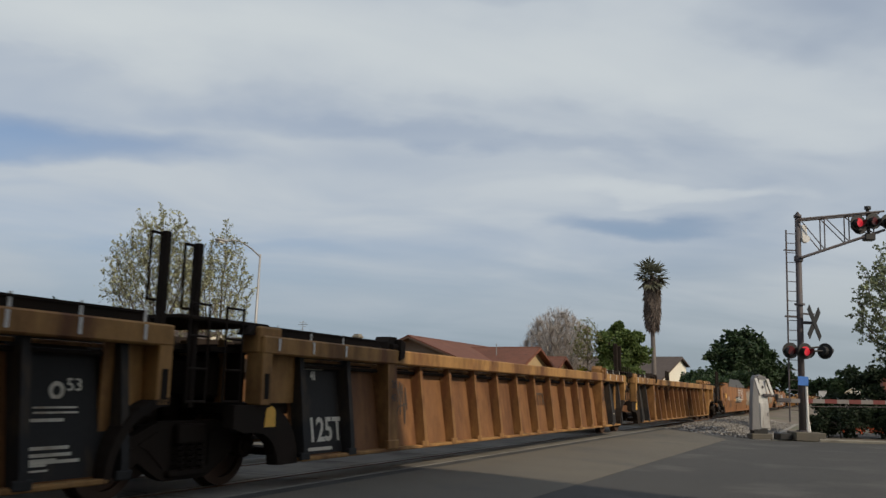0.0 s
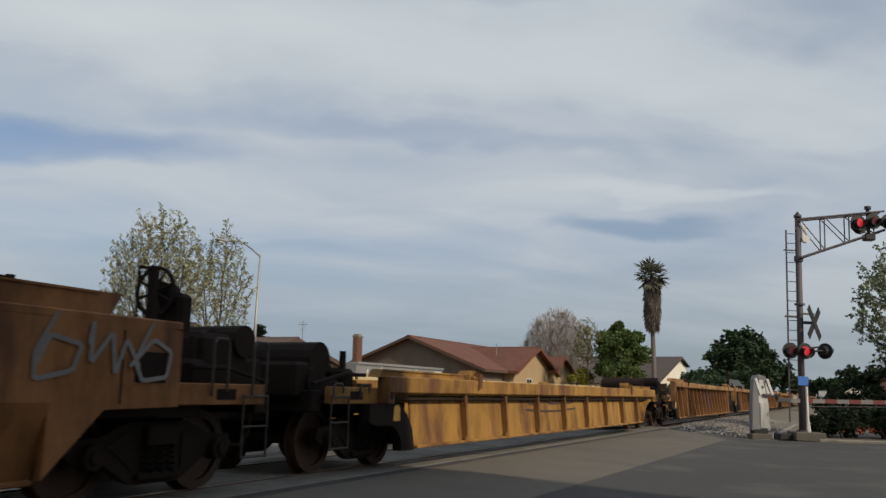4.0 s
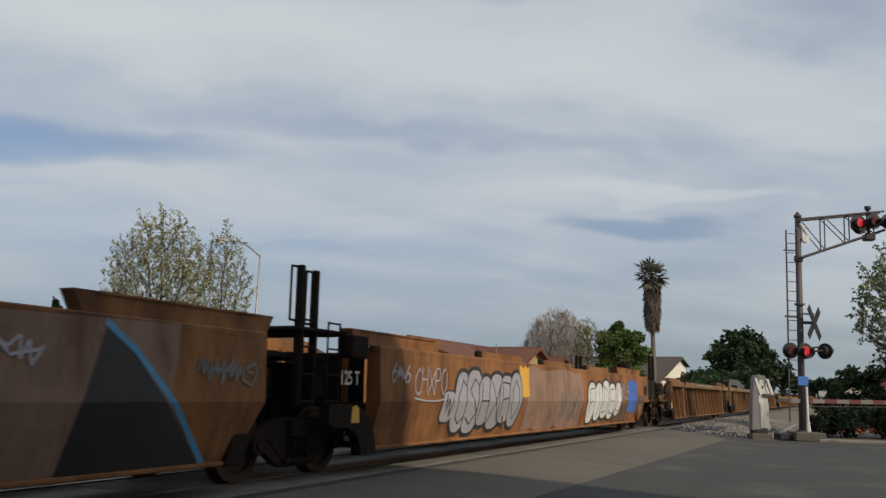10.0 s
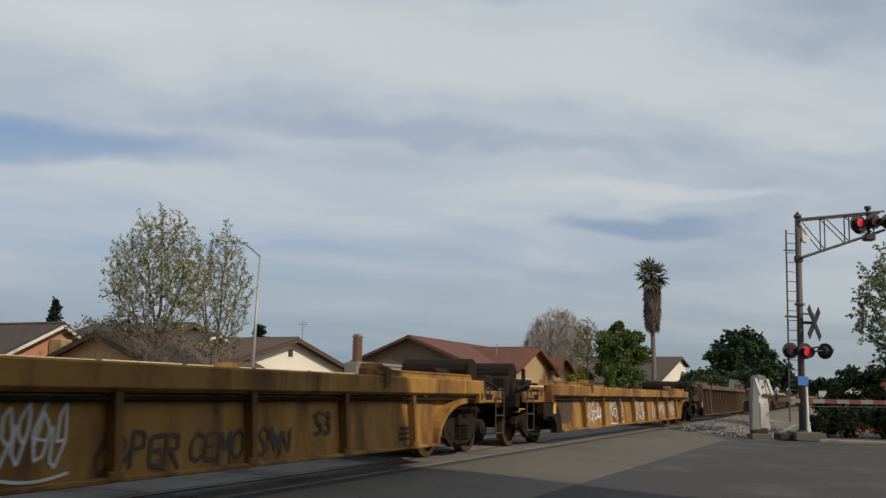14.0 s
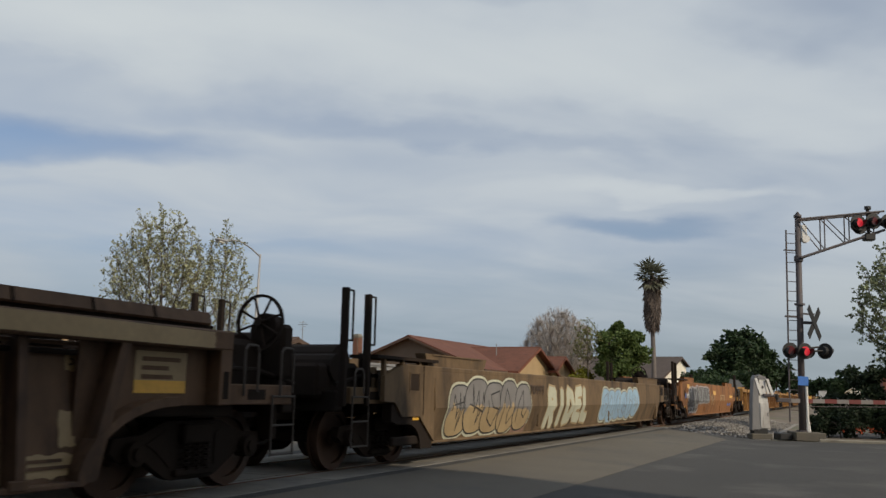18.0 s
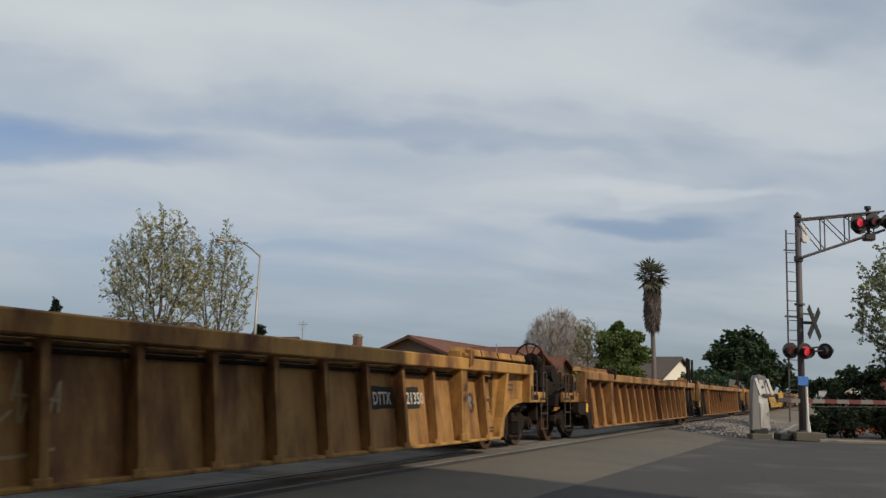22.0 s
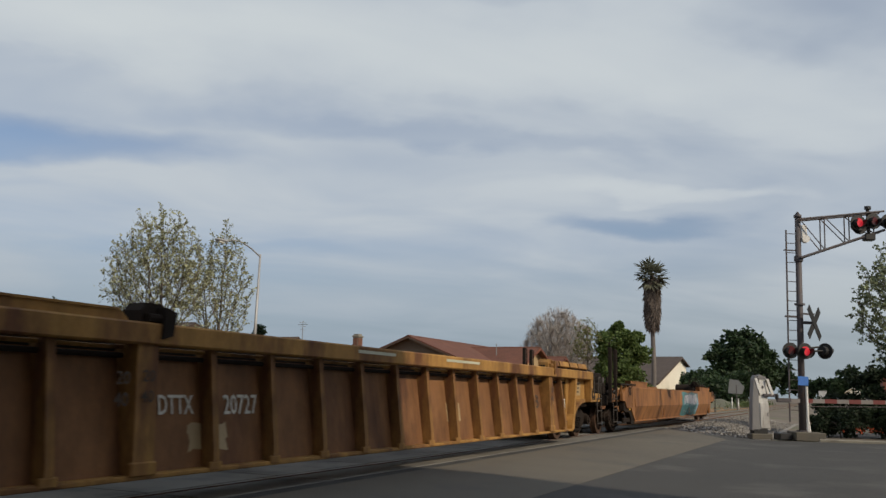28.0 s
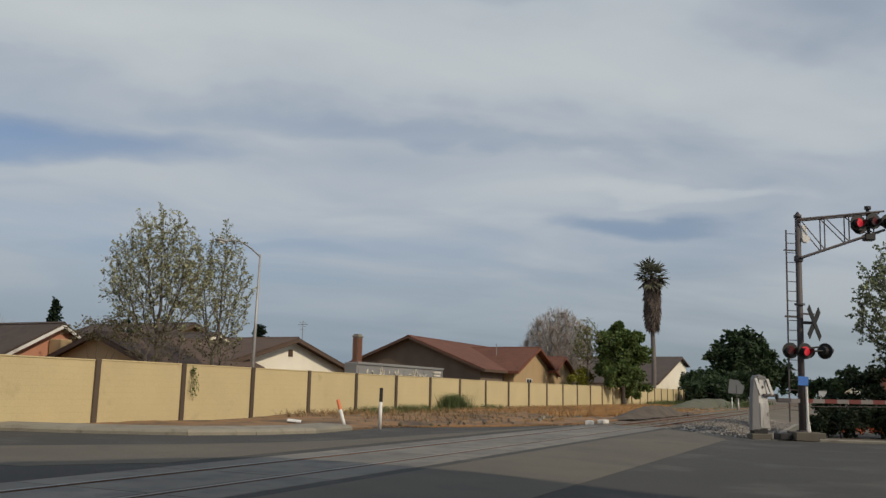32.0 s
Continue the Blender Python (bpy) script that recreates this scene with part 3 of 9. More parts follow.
SPEED = 26.5
ON_SIDE = Matrix(((0, 0, 1, 0), (1, 0, 0, 0), (0, 1, 0, 0), (0, 0, 0, 1)))
_kept = {}
BAYS = {}            # where the ribs of a car stand
LATCH = {}           # where its container latches stand
HEAD = 0.29          # gap between the chord and the top of a side panel
TAKEN = set()        # bays that hold lettering


def kept(key, make):
    if key not in _kept:
        _kept[key] = make()
    return _kept[key]


def letters(text, size, mat, bold=0.012):
    def make():
        cu = bpy.data.curves.new("lettering", "FONT")
        cu.body, cu.size, cu.offset = text, size * 1.38, bold * size
        cu.extrude = 0.001
        cu.resolution_u = 2
        ob = bpy.data.objects.new("lettering", cu)
        me = bpy.data.meshes.new_from_object(ob)
        bpy.data.objects.remove(ob)
        me.materials.clear()
        me.materials.append(mat)
        return me
    return kept(("text", text, size, mat.name, bold), make)


# ---------------------------------------------------------------- train: running gear
def truck_meshes():
    frame_ = Mesh()
    outer = [(-1.22, 0.50), (-1.18, 0.64), (-0.80, 0.66), (-0.45, 0.80), (0.45, 0.80), (0.80, 0.66), (1.18, 0.64), (1.22, 0.50), (1.08, 0.40),
             (0.78, 0.42), (0.42, 0.20), (0.30, 0.16), (-0.30, 0.16), (-0.42, 0.20), (-0.78, 0.42), (-1.08, 0.40)]
    frame_.prism(outer, 0, -0.06, 0.06)
    for s in (-1, 1):
        frame_.prism([(s * 0.60, 0.50), (s * 0.74, 0.56), (s * 0.46, 0.70), (s * 0.36, 0.66), (s * 0.36, 0.30)], 0, 0.06, 0.075)
        frame_.disc((0, s * 0.93, 0.48), 0, 0.13, -0.02, 0.16, 14)
        frame_.disc((0, s * 0.93, 0.48), 0, 0.07, 0.16, 0.19, 10)
    frame_.box(0, 0, 0.24, 0.26, 0.62, 0.08, c=0.02)
    frame_.box(0, 0, 0.66, 0.30, 0.46, 0.22, c=0.02)
    spring = Mesh()
    turns = [(0.062 * math.cos(i * 0.785), 0.062 * math.sin(i * 0.785), 0.28 + 0.27 * i / 36) for i in range(37)]
    spring.pipe(turns, 0.014, 4)
    wheel = Mesh()
    wheel.ring((0, 0, 0), 0, 0.36, 0.455, -0.065, 0.065, 28)
    wheel.ring((0, 0, 0), 0, 0.36, 0.485, -0.09, -0.06, 28)
    wheel.disc((0, 0, 0), 0, 0.37, -0.03, 0.015, 28)
    wheel.disc((0, 0, 0), 0, 0.12, -0.08, 0.09, 14)
    axle = Mesh().tube((-0.8, 0, 0), (0.8, 0, 0), 0.085, 12)
    bolster = Mesh().box(0, 0, 0.62, 2.0, 0.36, 0.22, c=0.03)
    return (frame_.data("sideframe", C_STEEL), spring.data("spring", C_STEEL), wheel.data("wheel", C_WHEEL),
            axle.data("axle", C_STEEL), bolster.data("bolster", C_STEEL))


def truck(parent, y):
    fr, sp, wh, ax, bo = kept("truck", truck_meshes)
    base = part("truck", bo, C_STEEL, parent, "black cast steel truck with two axles")
    base.matrix_basis = pose(0, y, 0)
    for s in (1, -1):
        f = part("sideframe", fr, C_STEEL, base)
        f.matrix_basis = pose(s * 1.0, 0, 0, 0, 0, 0 if s > 0 else 180)
        for k in (-0.16, 0, 0.16):
            g = part("spring", sp, C_STEEL, base)
            g.matrix_basis = pose(s * 1.09, k, 0)
    for k in (-0.93, 0.93):
        a = part("axle", ax, C_STEEL, base)
        a.matrix_basis = pose(0, k, 0.47)
        for s in (1, -1):
            w = part("wheel", wh, C_WHEEL, base)
            w.matrix_basis = pose(s * RAIL_HALF, k, 0.456, 0, 0, 0 if s > 0 else 180)
    return base


# ---------------------------------------------------------------- train: bodies
def slope(zt):
    """Foot of the side panel and how far its head lies inside."""
    return (1.42, 0.18) if zt > 1.7 else (1.47, 0.09)


def rib_mesh(zt, mat):
    foot, inset = slope(zt)
    m = Mesh()
    m.prism([(foot - inset - 0.02, zt - 0.19), (1.44 if zt > 1.7 else 1.51, zt - 0.19), (1.57, 0.45), (1.57, 0.31), (1.38, 0.31)], 1, -0.048, 0.048)
    m.box(1.55, 0, 0.34, 0.05, 0.2, 0.09, c=0.01)
    return m.data("rib", mat)


def post_mesh(zt, mat):
    """The broad rib under a container latch, with its jacking pad."""
    foot, inset = slope(zt)
    m = Mesh()
    m.prism([(foot - inset - 0.02, zt - 0.19), (1.53, zt - 0.19), (1.575, 0.45), (1.575, 0.31), (1.38, 0.31)], 1, -0.14, 0.14)
    m.box(1.56, 0, 0.38, 0.07, 0.34, 0.14, c=0.015)
    return m.data("latch_rib", mat)


def latch_mesh(s, zt, mat):
    """Container latch: a hooded housing on the chord with a hook over its outer face."""
    m = Mesh()
    m.prism([(-0.2, zt), (0.2, zt), (0.2, zt + 0.12), (0.08, zt + 0.2), (-0.13, zt + 0.2), (-0.2, zt + 0.12)], 0, s * 1.25, s * 1.49)
    m.prism([(0.02, zt - 0.16), (0.16, zt - 0.12), (0.20, zt + 0.12), (0.04, zt + 0.16)], 0, s * 1.49, s * 1.60)
    m.tube((s * 1.52, -0.14, zt + 0.05), (s * 1.52, 0.2, zt + 0.05), 0.045, 8)
    return m.data("latch", mat)


def brake_wheel(parent, y, z, x=0.45, r=0.30):
    """Hand brake: gear housing on a stand and a spoked wheel facing along the car."""
    h = Mesh().box(x, y + 0.16, z - 0.36, 0.56, 0.24, 0.7, c=0.05)
    h.disc((x, y, z - 0.06), 1, 0.19, 0.0, 0.16, 16)
    h.box(x, y + 0.16, z - 1.0, 0.2, 0.14, 0.9)
    b = part("brake_housing", h, C_STEEL, parent, "black hand-brake gear housing")
    w = Mesh().ring((x, y - 0.09, z), 1, r - 0.035, r, -0.02, 0.02, 28)
    for i in range(8):
        t = 2 * math.pi * i / 8 + 0.3
        w.tube((x, y - 0.09, z), (x + (r - 0.02) * math.cos(t), y - 0.09, z + (r - 0.02) * math.sin(t)), 0.016, 6)
    w.disc((x, y - 0.09, z), 1, 0.05, -0.04, 0.1, 10)
    part("brake_wheel", w, C_STEEL, b)
    return b


def pole_mesh(h, mat):
    m = Mesh()
    m.box(0, 0, h / 2, 0.10, 0.085, h, c=0.01)
    m.pipe([(0.02, 0.03, h - 0.03), (0.02, 0.19, h - 0.03), (0.02, 0.19, h - 0.75), (0.02, 0.03, h - 0.75)], 0.016, 6)
    return m.data("guide_post", mat)


def ladder_mesh(z0, z1, w, mat):
    m = Mesh()
    for s in (-1, 1):
        m.tube((0, s * w / 2, z0), (0, s * w / 2, z1), 0.014, 6)
    n = max(int((z1 - z0) / 0.36), 1)
    for i in range(n + 1):
        z = z0 + 0.02 + (z1 - z0 - 0.04) * i / n
        m.tube((0, -w / 2, z), (0, w / 2, z), 0.014, 6)
    return m.data("ladder", mat)


def hoop_mesh(h, w, mat):
    return Mesh().pipe([(0, -w / 2, 0), (0, -w / 2, h - 0.06), (0, -w / 2 + 0.05, h), (0, w / 2 - 0.05, h), (0, w / 2, h - 0.06), (0, w / 2, 0.05)], 0.016, 6).data("handrail", mat)


# where the upper and the lower body begin, from the joint
UP = {("rib", "c", 1): 2.1, ("rib", "c", -1): 2.15, ("rib", "a", 1): 0.65, ("rib", "a", -1): 0.85,
      ("plate", "c", 1): 2.15, ("plate", "c", -1): 2.4, ("plate", "a", 1): 1.4, ("plate", "a", -1): 1.4}
LOW = {("rib", "c", 1): 3.1, ("rib", "c", -1): 4.1, ("rib", "a", 1): 1.55, ("rib", "a", -1): 1.55,
       ("plate", "c", 1): 3.2, ("plate", "c", -1): 4.0, ("plate", "a", 1): 1.4, ("plate", "a", -1): 1.75}


def arch(y0, ry, rz, d, n=9, z0=0.28):
    """Quarter of an ellipse from the foot at y0 up to its top, bending towards the joint."""
    return [(y0 - d * ry * (1 - math.cos(math.pi / 2 * i / n)), z0 + rz * math.sin(math.pi / 2 * i / n)) for i in range(n + 1)]


def end_gear(car, y, d, kind, style, zt, mat, posts, wheel):
    """What stands between the joint at y and the body; d points from the joint to the body."""
    up, low = UP[style, kind, d], LOW[style, kind, d]

    def at(k):
        return y + d * k

    deck = Mesh()
    a, b = sorted((at(0.35), at(low + 0.02)))
    deck.box(0, (a + b) / 2, 0.90, 0.75, b - a, 0.34, c=0.02)
    deck.box(0, at((up + low) / 2), 0.93, 2.6, low - up + 0.1, 0.14, c=0.02)
    if kind == "c":
        deck.box(0, at(2.05), 0.96, 2.5, 0.7, 0.24, c=0.02)
        deck.box(0, at(0.62), 1.02, 2.5, 0.24, 0.30, c=0.02)
        deck.box(0, at(1.3), 1.0, 2.2, 1.4, 0.05)
    part("end_platform", deck, C_STEEL, car, "grimy end platform over the truck")
    bulk = Mesh().box(0, at(up + 0.12), (0.95 + zt - 0.1) / 2, 2.36, 0.06, zt - 1.05)
    bk = part("bulkhead", bulk, C_STEEL if kind == "a" else mat, car)
    bp_ = kept(("bulkpost", zt, mat.name), lambda: Mesh().box(0, 0, (0.95 + zt) / 2, 0.09, 0.06, zt - 1.05).data("bulkhead_post", mat))
    for k in (-0.9, -0.3, 0.3, 0.9):
        part("bulkhead_post", bp_, mat, bk).matrix_basis = pose(k, at(up + 0.06), 0)
    rail = kept(("hoop", kind, zt), lambda: hoop_mesh(zt - 1.2 if kind == "c" else 0.8, 0.26, C_RAIL))
    for s in (1, -1):
        x = 1.40 if style == "rib" else 1.50
        if style == "rib":
            # upper side panel over the wheels, with an arched foot
            m = Mesh()
            if d > 0:
                pts = [(at(up), 1.0), (at(low + 0.03), 1.0), (at(low + 0.03), zt - 0.19), (at(up), zt - 0.19)]
            else:
                cut = arch(at(low), min(1.15, low - up), 0.70, d)
                pts = [(at(low + 0.03), 0.31)] + cut + [(at(up), 0.98), (at(up), zt - 0.19), (at(low + 0.03), zt - 0.19)]
            m.prism(pts, 0, s * 1.33, s * 1.37)
            part("end_panel", m, mat, car)
            ep = Mesh().box(s * 1.46, at(up + 0.10), (0.98 + zt - 0.2) / 2, 0.20, 0.20, zt - 1.18, c=0.012)
            pst = part("end_post", ep, mat, car)
            part("slot", Mesh().box(s * 1.562, at(up + 0.10), 1.2, 0.008, 0.09, 0.3, c=0.003), C_STEEL, pst)
            if d < 0:
                c1 = arch(at(low), min(1.15, low - up), 0.70, d)
                c0 = arch(at(low + 0.09), min(1.15, low - up) + 0.09, 0.79, d)
                part("wheel_arch", Mesh().prism(c1 + c0[::-1], 0, s * 1.36, s * 1.56), mat if kind == "c" else C_STEEL, car)
        if d > 0:
            # black guard beside the wheels
            w = 1.45 if kind == "c" else 1.3
            f0 = arch(at(low), 0.72, 0.72, d, 7, 0.26)
            f1 = arch(at(low - 0.42), 0.45, 0.40, d, 5, 0.26)
            m = Mesh().prism(f0 + [(at(low - w), 0.98), (at(low - w), 0.72)] + [(at(low - w + 0.2), 0.66)] + f1[::-1], 0, s * 1.34, s * 1.50)
            gd = part("wheel_guard", m, C_STEEL, car, "black curved guard beside the wheels")
            if s > 0:
                dy, dz = at(low - 0.62), 0.72
                dc = Mesh().prism([(dy - 0.11, dz), (dy + 0.11, dz), (dy + 0.1, dz + 0.2), (dy + 0.03, dz + 0.25), (dy - 0.08, dz + 0.22)], 0, 1.501, 1.506)
                part("decal", dc, C_DECAL, gd, "yellow reflective decal")
        elif style == "plate" and kind == "a":
            m = Mesh().prism([(at(low - 0.1), 0.30), (at(low + 0.2), 0.30), (at(up + 0.3), 1.05), (at(up - 0.05), 1.05)], 0, s * 1.36, s * 1.46)
            part("gusset", m, C_STEEL, car)
        if kind == "c":
            ps = Mesh().box(s * 1.34, at((up + 0.72) / 2), 1.10, 0.08, up - 0.72, 0.24, c=0.012)
            pf = part("platform_side", ps, mat, car)
            part("pocket", Mesh().box(s * 1.382, at(1.45), 1.1, 0.008, 0.34, 0.12), C_STEEL, pf)
            for k in (0.9, 1.62):
                o = part("handrail", rail, C_RAIL, car)
                o.matrix_basis = pose(s * 1.42, at(k), 1.08)
            ld = part("stirrup", kept(("stirrup",), lambda: ladder_mesh(0.36, 1.1, 0.46, C_RAIL)), C_RAIL, car)
            ld.matrix_basis = pose(s * 1.42, at(0.95), 0)
        else:
            ld = part("ladder", kept(("ladder",), lambda: ladder_mesh(1.0, 2.1, 0.3, C_STEEL)), C_STEEL, car)
            ld.matrix_basis = pose(s * 1.40, at(0.3), 0)
        for k, top in posts:
            if s < 0 and kind == "a":
                continue
            h = top - 0.95
            o = part("guide_post", kept(("pole", round(h, 2)), lambda: pole_mesh(h, C_STEEL)), C_STEEL, car)
            o.matrix_basis = pose(s * (1.38 if k < up and kind == "c" else 1.22 if k < up else 1.12), at(k), 0.95, 0, 0, 0 if d > 0 else 180)
    if kind == "c":
        cp = Mesh().box(0, at(0.32), 0.88, 0.24, 0.72, 0.24, c=0.03)
        cp.box(0, at(0.02), 0.88, 0.34, 0.26, 0.32, c=0.05)
        part("coupler", cp, C_STEEL, car, "black knuckle coupler")
        hose = Mesh().pipe([(0.35, at(0.35), 0.8), (0.38, at(0.28), 0.58), (0.4, at(0.15), 0.46), (0.42, at(0.0), 0.42)], 0.024, 6)
        part("air_hose", hose, C_STEEL, car)
        truck(car, at(2.15))
        eq = Mesh().box(0.0, at(1.1), 1.03 + (zt - 1.05) / 2, 2.1, 0.95, zt - 1.05, c=0.08).box(0.75, at(1.65), 1.25, 0.5, 0.4, 0.5, c=0.06)
        eq.box(0.2, at(0.55), 1.3, 1.7, 0.4, 0.5, c=0.05).tube((-1.0, at(0.8), zt - 0.1), (1.1, at(0.8), zt - 0.1), 0.2, 14)
        part("brake_box", eq, C_STEEL, car, "black brake equipment between the cars")
        part("rod", Mesh().pipe([(1.25, at(0.5), 1.25), (1.25, at(1.3), 1.4), (1.25, at(1.9), 1.4)], 0.03, 6), C_STEEL, car)
        part("brake_cylinder", Mesh().tube((0.35, at(1.25), 1.42), (0.35, at(2.05), 1.42), 0.24, 12), C_STEEL, car)
        part("air_reservoir", Mesh().tube((-0.6, at(1.2), 1.6), (0.9, at(1.2), 1.6), 0.26, 14), C_STEEL, car)
        part("valve", Mesh().box(1.0, at(1.65), 1.32, 0.26, 0.3, 0.34, c=0.05).tube((1.0, at(1.65), 1.4), (1.0, at(1.65), 1.75), 0.05, 8), C_STEEL, car)
        if wheel:
            brake_wheel(car, *((at(1.0), zt + 0.2, 1.1, 0.36) if wheel == "s" else (at(1.62), zt + 0.44)))
    else:
        ac = Mesh().box(0, at(0.35), 0.86, 0.55, 0.7, 0.3, c=0.04)
        part("articulation", ac, C_STEEL, car)
        part("cross_pipe", Mesh().tube((-0.9, at(0.5), 1.5), (0.9, at(0.5), 1.5), 0.03, 6), C_STEEL, car)
        if d > 0:
            truck(car, y)
            part("bridge_plate", Mesh().box(0, at(0.25), zt + 0.13, 2.7, 1.55, 0.05, c=0.01), C_STEEL, car, "black plate bridging the gap over the shared truck")
            for s in (1, -1):
                part("end_block", Mesh().box(s * 1.38, at(0.86), zt - 0.05, 0.26, 0.46, 0.32, c=0.02), mat if style == "rib" else C_STEEL, car)
        part("walkway", Mesh().box(0, at(0.55), 1.62, 2.3, 0.7, 0.06), C_STEEL, car, "steel grating walkway")
        part("valve_box", Mesh().box(0.55, at(0.7), 1.3, 0.7, 0.4, 0.5, c=0.04), C_STEEL, car)


def well_car(label, L, lead, trail, style="rib", mat=C_YELLOW, zt=1.80, posts=((), ()), wheel="", panels=(), panel=None, bay=1.12):
    """An empty container well car along +y from its leading joint. style: rib or plate."""
    car = thing("well_car", label, "railway car", "cars of the freight train")
    panel = panel or mat
    y1, y2 = LOW[style, lead, 1], L - LOW[style, trail, -1]
    u1, u2 = UP[style, lead, 1], L - UP[style, trail, -1]
    foot, inset = slope(zt)
    for s in (1, -1):
        if style == "rib":
            m = Mesh()
            zh = zt - HEAD
            xh = skin(zh, "rib", zt) - 0.004
            m.prism([(s * foot, 0.31), (s * xh, zh), (s * (xh - 0.03), zh), (s * (foot - 0.03), 0.31)], 1, y1, y2)
            part("side_panel", m, panel, car)
            # black plate added for the shade in the gap under the chord
            part("recess_plate", Mesh().box(s * (foot - inset - 0.14), (y1 + y2) / 2, zt - 0.26, 0.02, y2 - y1, 0.22), C_STEEL, car, "black plate for the shaded recess under the top chord")
            sill = Mesh().box(s * 1.44, (y1 + y2) / 2, 0.30, 0.24, y2 - y1 - 0.04, 0.05, c=0.01)
            part("side_sill", sill, mat, car)
            first = y1 + (1.0 if lead == "c" else 0.08) if bay < 1.5 else y1 + bay
            last = y2 + (0.42 if trail == "c" else 0.15) if bay < 1.5 else y2 - 0.9
            n = max(int(round((last - first) / bay)), 1)
            BAYS[car.name] = [first + (last - first) * i / n for i in range(n + 1)]
            if lead == "c" and bay < 1.5:
                o = part("rib", kept(("rib", zt, mat.name), lambda: rib_mesh(zt, mat)), mat, car)
                o.matrix_basis = pose(0, y1 - 0.06, 0) if s > 0 else pose(0, y1 - 0.06, 0, 0, 0, 180)
            mark = [u1 + 3.35, u2 - (4.1 if trail == "c" else 2.9)]
            broad = [min(BAYS[car.name], key=lambda q: abs(q - k)) for k in mark] if bay < 1.5 else []
            LATCH[car.name] = broad or mark
            for i in range(n + 1):
                y = first + (last - first) * i / n
                if y in broad:
                    o = part("latch_rib", kept(("post", zt, mat.name), lambda: post_mesh(zt, mat)), mat, car)
                    o.matrix_basis = pose(0, y, 0) if s > 0 else pose(0, y, 0, 0, 0, 180)
                    if s > 0:
                        for text, z in (("20", 1.22), ("40", 1.02)):
                            put_letters(car, text, y - 0.09, z, 0.12, C_DARKLET, 1.57, 0.012, zt, 0.17)
                    continue
                black = s > 0 and any(a - 0.12 < y < b + 0.12 for a, b in panels)
                if y > y2 and trail == "c":
                    continue
                mt = C_BLACK if black else mat
                o = part("rib", kept(("rib", zt, mt.name), lambda: rib_mesh(zt, mt)), mt, car)
                o.matrix_basis = pose(0, y, 0, 0, 0, 0) if s > 0 else Matrix.Translation((0, y, 0)) @ pose(0, 0, 0, 0, 0, 180)
            if trail == "c" and bay < 1.5:
                rb = Mesh().prism([(last - 0.42, 0.31), (last - 0.28, 0.31), (last + 0.02, zt - 0.19), (last - 0.10, zt - 0.19)], 0, s * 1.36, s * 1.55)
                part("slanted_rib", rb, mat, car)
            for k, r in ((0.25, 0.022), (0.33, 0.028)):
                pp = Mesh().tube((s * (1.33 if zt > 1.7 else 1.47), u1 + 0.2, zt - k), (s * (1.33 if zt > 1.7 else 1.47), u2 - 0.2, zt - k), r, 6)
                part("air_pipe", pp, C_STEEL if k > 0.3 else mat, car)
            for a, b in panels:
                if s > 0:
                    bp = Mesh().prism([(skin(0.34, "rib", zt), 0.34), (skin(zh, "rib", zt), zh), (skin(zh, "rib", zt) + 0.006, zh), (skin(0.34, "rib", zt) + 0.006, 0.34)], 1, a, b)
                    part("stencil_panel", bp, C_BLACK, car, "black panel with stencilled data")
            tc = Mesh().box(s * 1.46, (u1 + u2) / 2, zt - 0.11, 0.22, u2 - u1, 0.22 if bay < 1.5 else 0.26, c=0.02)
        else:
            m = Mesh()
            zc = 0.32 + (zt - 0.32) * 0.46
            u0 = y1 if lead == "c" else u1
            e0 = y2 if trail == "c" else u2
            v = [(s * 1.37, y1, 0.32), (s * 1.37, y2, 0.32), (s * 1.56, e0, zc), (s * 1.56, u0, zc), (s * 1.53, e0, zt - 0.02), (s * 1.53, u0, zt - 0.02)]
            if trail == "c":
                ep = Mesh().prism([(y2 - 0.01, 0.36), (y2 + 0.62, 0.95), (u2, 0.97), (u2, zt - 0.1), (u2 - 0.5, zt - 0.02), (y2 - 0.01, zt - 0.02)], 0, s * 1.46, s * 1.535)
                pe = part("end_plate", ep, mat, car, "end plate cut out over the wheels")
                part("opening", Mesh().box(s * 1.537, u2 - 0.42, 1.36, 0.006, 0.42, 0.3), C_STEEL, pe)
                part("seam", Mesh().box(s * 1.538, u2 - 0.8, 1.35, 0.008, 0.02, 0.7), C_STEEL, pe)
            if lead == "c":
                ep = Mesh().prism([(y1 + 0.01, 0.36), (y1 - 0.55, 0.78), (y1 - 1.15, 0.78), (y1 - 1.4, 1.0), (y1 - 1.75, 1.02), (y1 - 1.75, zt - 0.2), (y1 - 1.2, zt - 0.02), (y1 + 0.01, zt - 0.02)], 0, s * 1.46, s * 1.535)
                pe = part("end_plate", ep, mat, car, "end plate cut out over the wheels")
                fr = Mesh().box(s * 1.54, y1 - 0.75, 1.47, 0.012, 0.34, 0.03).box(s * 1.54, y1 - 0.75, 1.17, 0.012, 0.34, 0.03).box(s * 1.54, y1 - 0.92, 1.32, 0.012, 0.03, 0.33).box(s * 1.54, y1 - 0.58, 1.32, 0.012, 0.03, 0.33)
                part("opening_frame", fr, mat, pe)
                part("opening", Mesh().box(s * 1.537, y1 - 0.75, 1.32, 0.006, 0.3, 0.26), C_STEEL, pe)
                part("seam", Mesh().box(s * 1.538, y1 - 0.42, 1.2, 0.008, 0.02, 0.8), C_STEEL, pe)
                part("gusset", Mesh().prism([(y1 - 0.02, 0.3), (y1 - 0.3, 0.3), (y1 - 0.62, 0.8), (y1 - 0.42, 0.8)], 0, s * 1.40, s * 1.5), C_STEEL, car, "black slanted gusset")
